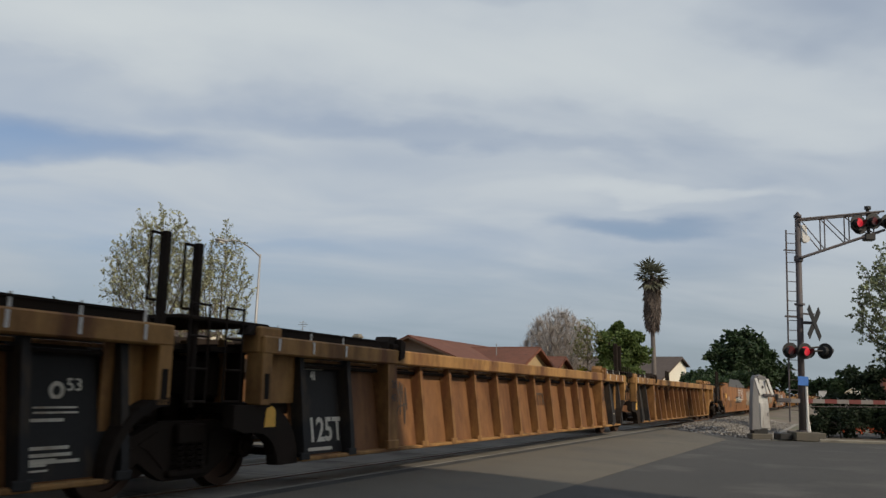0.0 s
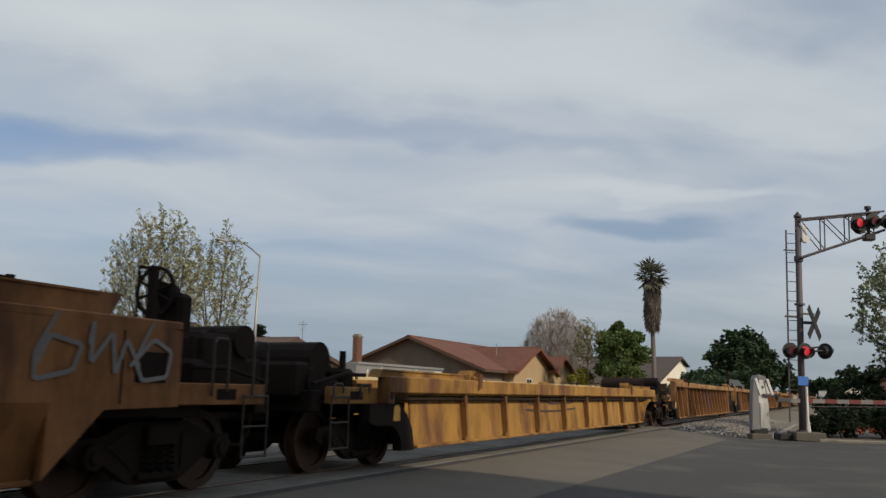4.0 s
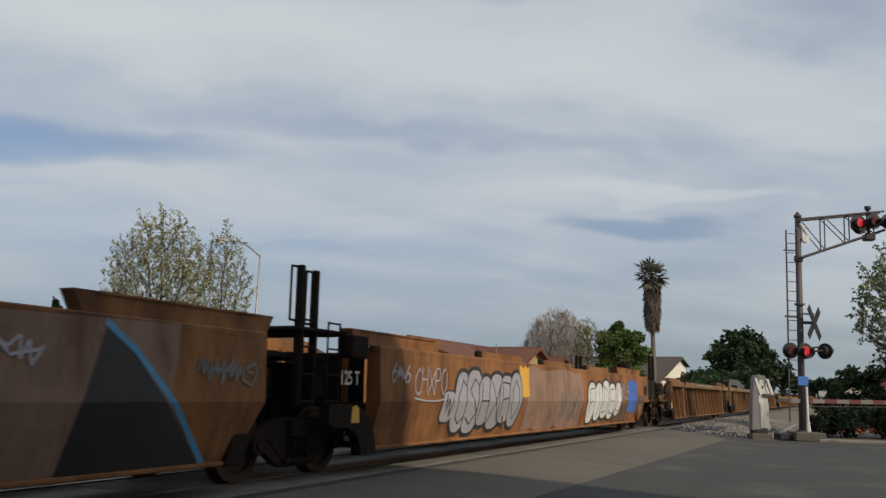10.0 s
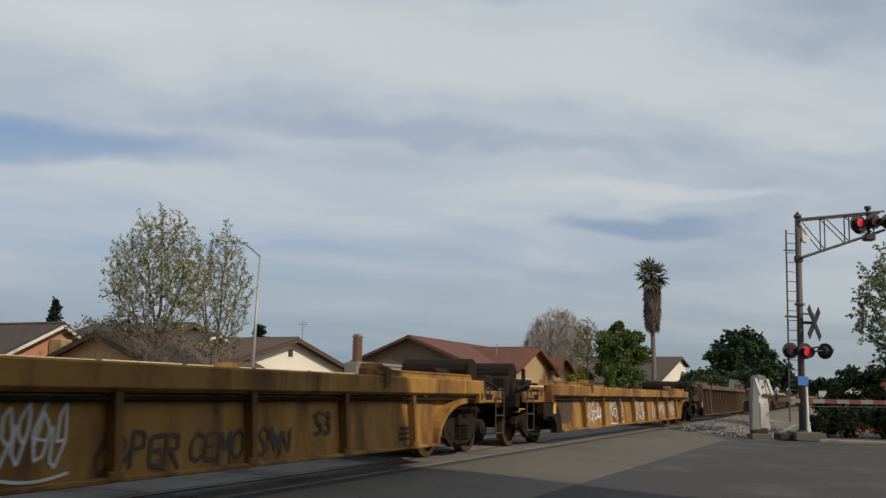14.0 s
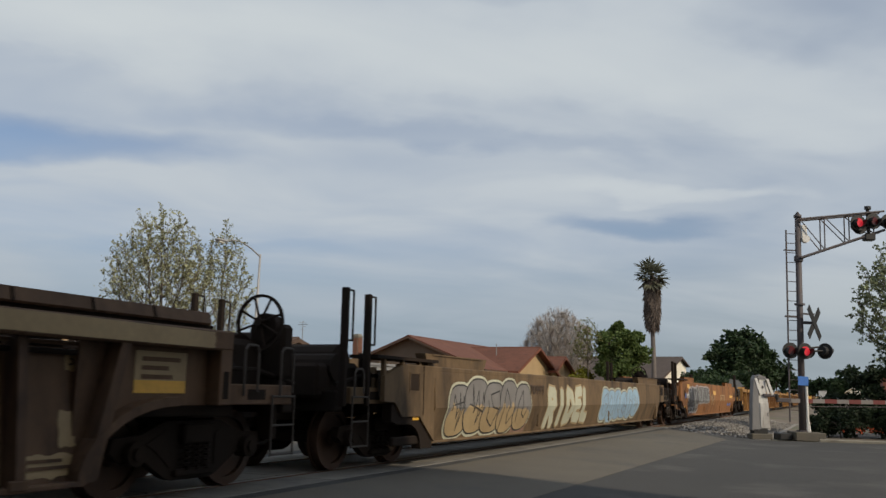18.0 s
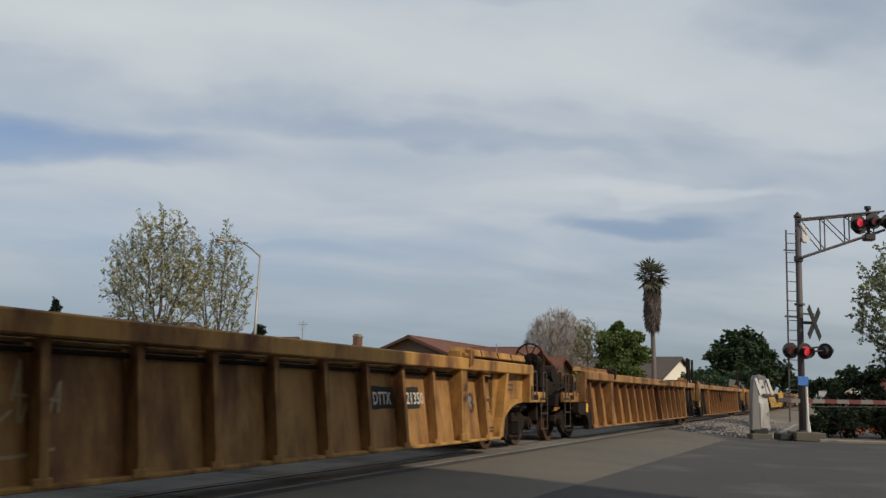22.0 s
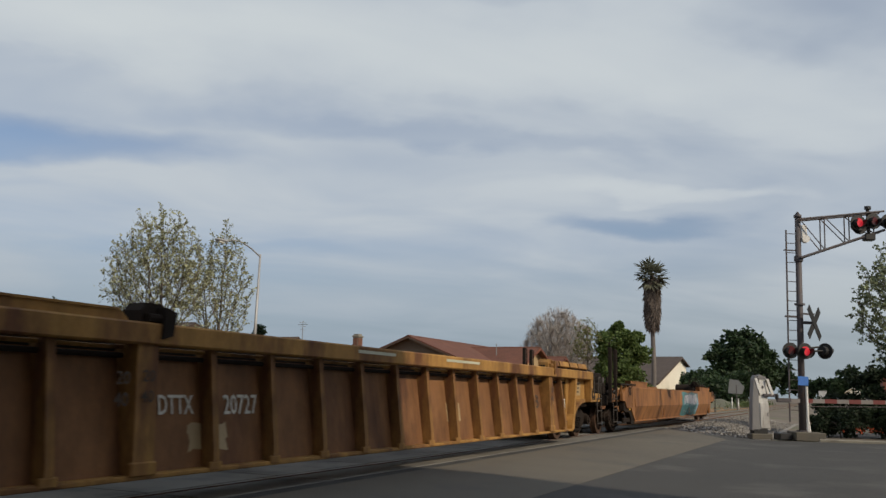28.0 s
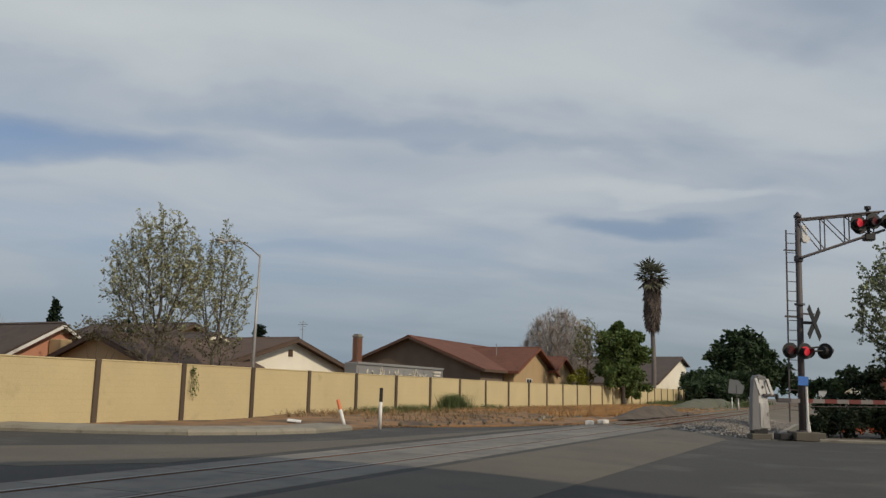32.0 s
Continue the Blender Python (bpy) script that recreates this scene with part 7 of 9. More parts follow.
    for i in (0, 1, 7, 8, 14, 15, 24, 25, 27, 28):
        # round mark and more data on the black panels
        c = C[i]
        yc = LEN[i] - 2.05
        part("stencil", Mesh().ring((skin(1.12, "rib", 1.8) + 0.014, yc, 1.12), 0, 0.045, 0.085, -0.002, 0.002, 16), C_LETTER, c, "small round mark")
        bars(c, None, LEN[i] - 2.3, LEN[i] - 1.8, 0.97, 2, C_LETTER, 440 + i, 0.018, 0.045)
        bars(c, None, LEN[i] - 2.4, LEN[i] - 2.05, 0.52, 3, C_LETTER, 450 + i, 0.018, 0.045)
    for i in (20, 21):
        # yellow squares, sizes and patched paint in the last bays of the dark cars
        c, b = C[i], BAYS[C[i].name]
        w = b[-1] - b[-2]
        patch(c, "rib", 1.8, b[-4] + 0.18, b[-3] - 0.16, 0.70, 1.27, S_TAN, 300 + i, 0.08, "tan paint behind the figures")
        put_letters(c, "53", b[-4] + 0.26, 0.74, 0.50, C_DARKLET, None, 0.02, 1.8, 0.68)
        patch(c, "rib", 1.8, b[-3] + 0.30, b[-3] + 0.66, 1.32, 1.50, C_DECAL, 302 + i, 0.03)
        patch(c, "rib", 1.8, b[-3] + 0.70, b[-2] - 0.12, 1.26, 1.50, S_TAN, 304 + i, 0.05)
        put_letters(c, "45", b[-3] + 0.76, 1.32, 0.14, C_DARKLET, skin(1.32, "rib", 1.8) + 0.008, 0.012, 1.8, 0.18)
        patch(c, "rib", 1.8, b[-3] + 0.12, b[-3] + 0.27, 0.62, 1.52, S_TAN, 306 + i, 0.04)
        put_letters(c, "20", b[-3] + 0.12, 1.36, 0.12, C_DARKLET, skin(1.36, "rib", 1.8) + 0.008, 0.012, 1.8, 0.14)
        put_letters(c, "40", b[-3] + 0.12, 1.14, 0.12, C_DARKLET, skin(1.14, "rib", 1.8) + 0.008, 0.012, 1.8, 0.14)
        patch(c, "rib", 1.8, b[-2] + 0.14, b[-1] - 0.38, 0.36, 0.56, S_TAN, 308 + i, 0.05)
        bars(c, None, b[-2] + 0.18, b[-1] - 0.42, 0.51, 2, C_DARK, 310 + i, 0.03, 0.06)
        patch(c, "rib", 1.8, b[-2] + 0.52, b[-2] + 0.70, 0.62, 0.94, S_TAN, 312 + i, 0.03)
        patch(c, "rib", 1.8, b[-2] + 0.60, b[-2] + 0.78, 1.30, 1.50, S_TAN, 314 + i, 0.04)
        put_letters(c, "53", b[-2] + 0.62, 1.35, 0.12, C_DARKLET, skin(1.35, "rib", 1.8) + 0.008, 0.012, 1.8, 0.14)
        part("paint_patch", Mesh().box(1.372, b[-1] + 0.62, 1.36, 0.004, 0.74, 0.34), S_TAN, c, "worn tan repair notice")
        part("paint_patch", Mesh().box(1.375, b[-1] + 0.62, 1.17, 0.004, 0.74, 0.13), C_DECAL, c, "yellow reflective band")
        bars(c, 1.377, b[-1] + 0.34, b[-1] + 0.92, 1.45, 3, C_DARK, 318 + i, 0.045, 0.09)
        patch(c, "rib", 1.8, b[-6] + 0.2, b[-6] + 0.85, 0.72, 0.98, S_TAN, 320 + i, 0.06)
        patch(c, "rib", 1.8, b[-6] + 0.3, b[-6] + 0.8, 1.34, 1.50, C_DECAL, 322 + i, 0.03)
        bars(c, 1.573, b[-5] + 0.2, b[-3] - 0.1, 1.72, 3, S_TAN, 324 + i, 0.03, 0.045)


decorate()


# ---------------------------------------------------------------- houses
M_STUCCO_W = paint("cream_white_stucco", (0.80, 0.76, 0.65), (0.72, 0.68, 0.57), 0.9, fine=30, bump=0.2)
M_STUCCO_T = paint("tan_stucco", (0.42, 0.30, 0.165), (0.36, 0.26, 0.14), 0.9, fine=30, bump=0.2)
M_STUCCO_P = paint("salmon_stucco", (0.46, 0.22, 0.14), (0.40, 0.19, 0.12), 0.9, fine=30, bump=0.2)
M_STUCCO_G = paint("grey_brown_siding", (0.17, 0.13, 0.095), (0.13, 0.10, 0.075), 0.9, fine=30, bump=0.2)
M_FASCIA = paint("brown_fascia", (0.10, 0.06, 0.04), (0.075, 0.05, 0.035), 0.8, bump=0.1)
M_FASCIA_R = paint("red_brown_fascia", (0.20, 0.065, 0.035), (0.15, 0.05, 0.03), 0.8, bump=0.1)
M_GLASS = paint("dark_window_glass", (0.03, 0.035, 0.04), (0.04, 0.045, 0.05), 0.12, fine=3, bump=0)
M_BRICK = paint("red_brick", (0.22, 0.10, 0.065), (0.16, 0.075, 0.05), 0.9, fine=30, bump=0.4, island=0.3)
M_LAMPPOLE = paint("galvanised_lamp_pole", (0.40, 0.40, 0.40), (0.32, 0.32, 0.33), 0.5, metal=0.3, fine=12, bump=0.05)
M_GREYBOARD = paint("grey_painted_steel", (0.235, 0.235, 0.23), (0.20, 0.20, 0.20), 0.7, fine=12, bump=0.1)


def shingles(name, col):
    """Roof covering in courses that run with the eaves."""
    mat = paint(name, col, tuple(c * 0.8 for c in col), 0.92, big=0.5, fine=18, bump=0.3, dirt=tuple(c * 0.55 for c in col), dirt_amount=0.3)
    nt = mat.node_tree
    N = nt.nodes
    co = N.new("ShaderNodeTexCoord")
    wv = N.new("ShaderNodeTexWave")
    wv.wave_profile, wv.bands_direction = "SAW", "Z"
    wv.inputs["Scale"].default_value, wv.inputs["Distortion"].default_value = 2.4, 0.3
    wire(nt, co, "Object", wv, 0)
    bs = N["Principled BSDF"]
    b = N.new("ShaderNodeBump")
    b.inputs["Strength"].default_value, b.inputs["Distance"].default_value = 0.7, 0.03
    wire(nt, wv, 1, b, "Height")
    nt.links.new(bs.inputs["Normal"].links[0].from_socket, b.inputs["Normal"])
    wire(nt, b, 0, bs, "Normal")
    return mat


M_ROOF_D = shingles("dark_brown_shingle", (0.075, 0.055, 0.045))
M_ROOF_B = shingles("brown_shingle", (0.10, 0.065, 0.048))
M_ROOF_R = shingles("red_brown_shingle", (0.145, 0.056, 0.034))


def window_unit(parent, w, h, m, mat_frame=None):
    """A window in local x (width) and z, facing local -y."""
    fr = Mesh()
    fr.box(0, 0, h / 2, w, 0.06, 0.06).box(0, 0, -h / 2, w, 0.08, 0.07)
    fr.box(-w / 2, 0, 0, 0.06, 0.06, h).box(w / 2, 0, 0, 0.06, 0.06, h).box(0, 0, 0, 0.04, 0.05, h)
    win = part("window", fr, mat_frame or M_WHITE, parent)
    win.matrix_basis = m
    for s in (-1, 1):
        pn = Mesh().box(s * w / 4, 0.02, 0, w / 2 - 0.05, 0.012, h - 0.06)
        part("pane", pn, M_GLASS, win)
    return win


def house(label, m, length, hw, eave, ridge, wall, roof, trim, over=0.5, hw2=None, eave2=None, windows=(), vent=True):
    """A gabled house. Local: the gable faces +x at x = 0, the body runs to -length; hw is the half width on -y, hw2 on +y."""
    hw2 = hw if hw2 is None else hw2
    eave2 = eave if eave2 is None else eave2
    h = thing("house", label, "house", "houses behind the wall", m)
    body = Mesh()
    prof = [(-hw, 0.0), (hw2, 0.0), (hw2, eave2), (0, ridge), (-hw, eave)]
    body.prism(prof, 0, -length, 0.0)
    part("wall", body, wall, h)
    s1, s2 = (ridge - eave) / hw, (ridge - eave2) / hw2
    for (wd, sl, sg) in ((hw, s1, -1), (hw2, s2, 1)):
        rf = Mesh()
        e = wd + over
        a = [(0, ridge + 0.04), (sg * e, ridge + 0.04 - sl * e), (sg * e, ridge + 0.18 - sl * e), (0, ridge + 0.18)]
        rf.prism(a, 0, -length - over, over)
        r = part("roof", rf, roof, h)
        tr = Mesh()
        b = [(0, ridge - 0.10), (sg * e, ridge - 0.10 - sl * e), (sg * e, ridge + 0.06 - sl * e), (0, ridge + 0.06)]
        tr.prism(b, 0, over, over + 0.05)
        part("rake_board", tr, trim, r)
        fa = Mesh().box(-length / 2, sg * (e + 0.02), ridge + 0.04 - sl * e, length + 2 * over, 0.04, 0.2)
        part("fascia", fa, trim, r)
    cap = Mesh().prism([(-0.16, ridge + 0.14), (0.16, ridge + 0.14), (0, ridge + 0.24)], 0, -length - over, over)
    part("ridge_cap", cap, roof, h)
    if vent:
        vt = Mesh().box(0.02, 0, ridge - 0.75, 0.04, 0.42, 0.42)
        for i in range(4):
            vt.box(0.05, 0, ridge - 0.9 + 0.1 * i, 0.03, 0.38, 0.04)
        part("gable_vent", vt, trim, h)
    for (y, z, w, hh) in windows:
        window_unit(h, w, hh, pose(0.02, y, z, 0, 0, 90))
    st = Mesh().tube((-length * 0.35, -hw * 0.4, ridge - 0.4 * (ridge - eave)), (-length * 0.35, -hw * 0.4, ridge + 0.35), 0.05, 8)
    part("vent_pipe", st, M_GREYBOARD, h)
    return h


house("low house with salmon stucco gable and white rake boards", pose(-36, 31.0, 0), 15, 5.2, 1.45, 4.1, M_STUCCO_P, M_ROOF_D, M_WHITE, 0.35, vent=False)
house("low dark house whose brown shingle roof faces the wall", pose(-32.4, 30.3, 0, 0, 0, -90), 8.0, 3.2, 2.3, 3.55, M_STUCCO_T, M_ROOF_B, M_FASCIA, 0.4, vent=False)
house("taller house with tan gable and dark brown shingle roof", pose(-42, 47.3, 0), 9, 5.5, 3.5, 5.5, M_STUCCO_T, M_ROOF_D, M_FASCIA, 0.6, windows=((0.0, 3.9, 1.2, 0.9),))
house("low house with cream stucco gable and brown shingle roof", pose(-30, 42.75, 0), 10, 6.2, 2.45, 4.05, M_STUCCO_W, M_ROOF_B, M_FASCIA, 0.55, windows=((-2.4, 1.2, 1.5, 1.0),))
house("low brown house with pale rake board at its gable", pose(-34, 40.6, 0), 13, 6.6, 2.1, 4.25, M_STUCCO_G, M_ROOF_D, M_STUCCO_W, 0.3, vent=False)
big = house("low house with red-brown shingle roof and grey-brown gable", pose(-36, 70.4, 0, 0, 0, -90), 20, 7.0, 3.35, 6.1, M_STUCCO_G, M_ROOF_R, M_FASCIA, 0.7, vent=False)
house("tan stucco gabled wing with red-brown roof and trim", pose(-28, 82.1, 0), 9, 5.9, 3.35, 5.65, M_STUCCO_T, M_ROOF_R, M_FASCIA_R, 0.7, windows=((-1.5, 2.0, 1.5, 1.2),), vent=False)
house("small tan stucco gabled porch with red-brown roof", pose(-27.6, 90.2, 0), 6, 3.1, 3.7, 5.05, M_STUCCO_T, M_ROOF_R, M_FASCIA_R, 0.55, vent=False)
house("two-storey white house with dark shingle roof", pose(-25.2, 151.4, 0), 16, 22.3, 3.0, 7.8, M_STUCCO_W, M_ROOF_D, M_FASCIA, 0.6, 7.0, 6.6, windows=((4.3, 4.4, 2.0, 2.4),), vent=False)


def chimney(label, x, y, z0, z1, w, d):
    """A brick chimney laid in courses."""
    c = thing("chimney", label, "chimney", m=pose(x, y, 0))
    core = Mesh().box(0, 0, (z0 + z1) / 2, w - 0.04, d - 0.04, z1 - z0)
    part("stack", core, M_CONCRETE, c)
    rng = random.Random(6)
    br = Mesh().box(0, 0, 0, 0.21, 0.06, 0.085, c=0.006).data("brick", M_BRICK)
    z = z1 - 0.3
    for i in range(22):
        for k in range(int(d / 0.235)):
            o = part("brick", br, M_BRICK, c)
            o.matrix_basis = pose(w / 2, -d / 2 + 0.14 + 0.235 * k - 0.05 * (i % 2), z - i * 0.105, 0, 0, 90)
        for k in range(int(w / 0.235)):
            o = part("brick", br, M_BRICK, c)
            o.matrix_basis = pose(-w / 2 + 0.14 + 0.235 * k - 0.05 * (i % 2), -d / 2, z - i * 0.105)
    cap = Mesh().box(0, 0, z1 - 0.12, w + 0.12, d + 0.12, 0.14, c=0.02).box(0, 0, z1 + 0.03, w - 0.1, d - 0.1, 0.14)
    part("cap", cap, M_CONCRETE, c)
    return c


chimney("red brick chimney with a concrete cap", -38, 64.1, 0.0, 5.9, 0.55, 0.72)
solid("chimney", Mesh().box(-35.5, 30.75, 2.2, 0.8, 0.7, 2.4, c=0.03), M_STUCCO_T, "tan stucco chimney of the salmon house", "chimney")


def storage_box():
    """Grey steel box whose top shows over the wall, with scrawled paint."""
    b = thing("storage_container", "grey steel container with white scrawled paint behind the wall", "container", m=pose(-24, 46.1, 0))
    m = Mesh().box(-0.4, 0, 1.35, 0.8, 11.2, 2.7, c=0.03)
    for i in range(5):
        m.box(0.01, -5.4 + i * 2.7, 1.3, 0.02, 0.06, 2.3)
    m.box(0.03, 0, 2.66, 0.08, 11.2, 0.14, c=0.01)
    part("shell", m, M_GREYBOARD, b)
    rng = random.Random(12)
    sc = Mesh()
    y = -4.6
    while y < 2.8:
        p = (0.04, y, 2.15 + rng.uniform(-0.12, 0.12))
        for _ in range(3):
            q = (0.04, p[1] + rng.uniform(-0.12, 0.3), 2.25 + rng.uniform(-0.32, 0.3))
            sc.tube(p, q, 0.028, 5)
            p = q
        y += rng.uniform(0.38, 0.62)
    part("scrawl", sc, C_LETTER, b, "white scrawled paint")
    lb = Mesh().box(0.045, 4.6, 2.42, 0.01, 1.2, 0.12).box(0.045, 4.6, 2.22, 0.01, 1.0, 0.12)
    part("sign_bars", lb, C_LETTER, b, "white lettering too small to read")


storage_box()


def antenna(x, y, z0, z1):
    a = Mesh().tube((x, y, z0), (x, y, z1), 0.03, 6)
    for i, w in enumerate((1.2, 0.9, 0.7)):
        a.tube((x, y - w / 2, z1 - 0.15 - 0.3 * i), (x, y + w / 2, z1 - 0.15 - 0.3 * i), 0.015, 5)
    a.tube((x - 0.5, y, z1 - 0.3), (x + 0.5, y, z1 - 0.3), 0.02, 5)
    solid("antenna", a, M_GREYBOARD, "thin rooftop television antenna", "antenna")


antenna(-42, 61.5, 0.0, 7.0)


def shade_building():
    """Unseen building added beside the camera: its shadow lies over the near rails."""
    b = Mesh()
    pts = [(8.0, 7.25), (4.9, 4.6), (5.0, -4), (22, -4), (22, 6)]
    b.prism(pts[::-1], 2, -0.2, 12.2)
    b.prism([(x * 1.0 + dx, y + dy) for (x, y), (dx, dy) in zip(pts[::-1], ((0.1, 0.1), (0.1, -0.1), (-0.1, -0.1), (-0.1, 0.05), (0, 0.12)))], 2, 12.2, 12.5)
    # taller, longer southern block, added only to cut skylight on the train's side
    b.prism([(5.05, -4.02), (5.05, -60), (24, -60), (24, -4.02)], 2, -0.2, 17.5)
    b.prism([(4.9, -3.9), (4.9, -60.2), (24.2, -60.2), (24.2, -3.9)], 2, 17.5, 17.8)
    solid("building", b, M_STUCCO_T, "unseen tan stucco building added beside the street to cast shade", "building")


shade_building()


# ---------------------------------------------------------------- street lamp, posts
def street_lamp():
    x, y, H = -26, 33.9, 7.75
    l = thing("street_lamp", "grey steel street lamp with a curved arm and cobra head", "street lamp", m=pose(x, y, 0, 0.0, 0.9))
    p = Mesh().tube((0, 0, 0), (0, 0, H), 0.10, 12, 0.05)
    part("pole", p, M_LAMPPOLE, l, smooth=True)
    pts = [(0, 0, H - 0.12), (0.0, -0.75, H + 0.18), (0, -1.45, H + 0.36), (0, -2.1, H + 0.36), (0, -2.6, H + 0.26)]
    part("arm", Mesh().pipe(pts, 0.036, 8), M_LAMPPOLE, l)
    hd = Mesh().box(0, -2.95, H + 0.2, 0.26, 0.75, 0.13, c=0.05)
    hh = part("lamp_head", hd, M_LAMPPOLE, l)
    part("lens", Mesh().box(0, -3.02, H + 0.11, 0.2, 0.4, 0.06, c=0.025), M_WHITE, hh)


street_lamp()


def marker(x, y, h, lean, top_mat, label):
    k = thing("marker_post", label, "post", "marker posts by the crossing", pose(x, y, level(x, y), 0, lean))
    part("shaft", Mesh().tube((0, 0, 0), (0, 0, h * 0.66), 0.06, 10), M_WHITE, k, smooth=True)
    t = Mesh().tube((0, 0, h * 0.66), (0, 0, h), 0.06, 10)
    part("tip", t, top_mat, k)


marker(-14.77, 24.33, 1.0, -19, M_ORANGE, "leaning white plastic marker post with an orange top")
marker(-14.0, 25.25, 1.36, 1, M_BLACK, "upright white marker post with a black top")
marker(-10.6, 96, 1.3, 0, M_WHITE, "small white marker post beside the track")
marker(-10.0, 96.5, 1.1, 0, M_WHITE, "small white marker post beside the track")


# ---------------------------------------------------------------- crossing signal
M_GALV = paint("weathered_steel", (0.10, 0.09, 0.095), (0.075, 0.066, 0.07), 0.65, metal=0.2, fine=20, bump=0.08, dirt=(0.12, 0.08, 0.06), dirt_amount=0.3)
M_ALU = paint("white_aluminium_box", (0.66, 0.65, 0.62), (0.5, 0.49, 0.47), 0.55, fine=12, bump=0.08, dirt=(0.28, 0.26, 0.24), dirt_amount=0.45, streak=4)
M_BOXSIDE = paint("weathered_grey_box", (0.21, 0.205, 0.205), (0.16, 0.155, 0.155), 0.65, fine=12, bump=0.08, dirt=(0.2, 0.19, 0.18), dirt_amount=0.3, streak=4)
# gate arm stripes: both colours darkened for an arm seen against the light
M_SIGRED = paint("red_stripe", (0.17, 0.035, 0.03), (0.13, 0.03, 0.027), 0.6, bump=0.02)
M_SIGWHITE = paint("dull_white_stripe", (0.22, 0.2, 0.19), (0.18, 0.165, 0.155), 0.6, bump=0.02)
M_BLUE = paint("blue_sign", (0.06, 0.19, 0.55), (0.05, 0.16, 0.48), 0.5, bump=0)
M_LENS_OFF = paint("dark_red_lens", (0.10, 0.012, 0.012), (0.08, 0.01, 0.01), 0.2, bump=0)
M_LENS_ON = glow("lit_red_lens", (1.0, 0.04, 0.07), 0.4, (0.3, 0.02, 0.02))
ROAD_TURN = 23.7   # direction of the street, degrees from +x
MAST = (-1.25, 31.35)


def flasher(parent, x, y, z, lit, turn, r=0.27):
    """A round black signal with hood and red lens; it faces local -y, turned about z."""
    b = Mesh()
    b.disc((0, 0, 0), 1, r, -0.015, 0.02, 26)
    b.disc((0, 0, 0), 1, 0.16, 0.02, 0.22, 18)
    ob = part("flasher", b, M_BLACK, parent, "round black signal head with a red lens")
    ob.matrix_basis = pose(x, y, z, 0, 0, turn)
    hood = Mesh().ring((0, 0, 0), 1, 0.165, 0.18, -0.34, -0.01, 18, 60, 300)
    # the hood's lower edge is cut back
    hood.v = [(v[0], v[1] * (0.35 + 0.65 * (v[2] + 0.18) / 0.36), v[2]) for v in hood.v]
    part("hood", hood, M_BLACK, ob)
    part("lens", Mesh().disc((0, 0, 0), 1, 0.155, -0.035, -0.012, 22), M_LENS_ON if lit else M_LENS_OFF, ob)
    return ob


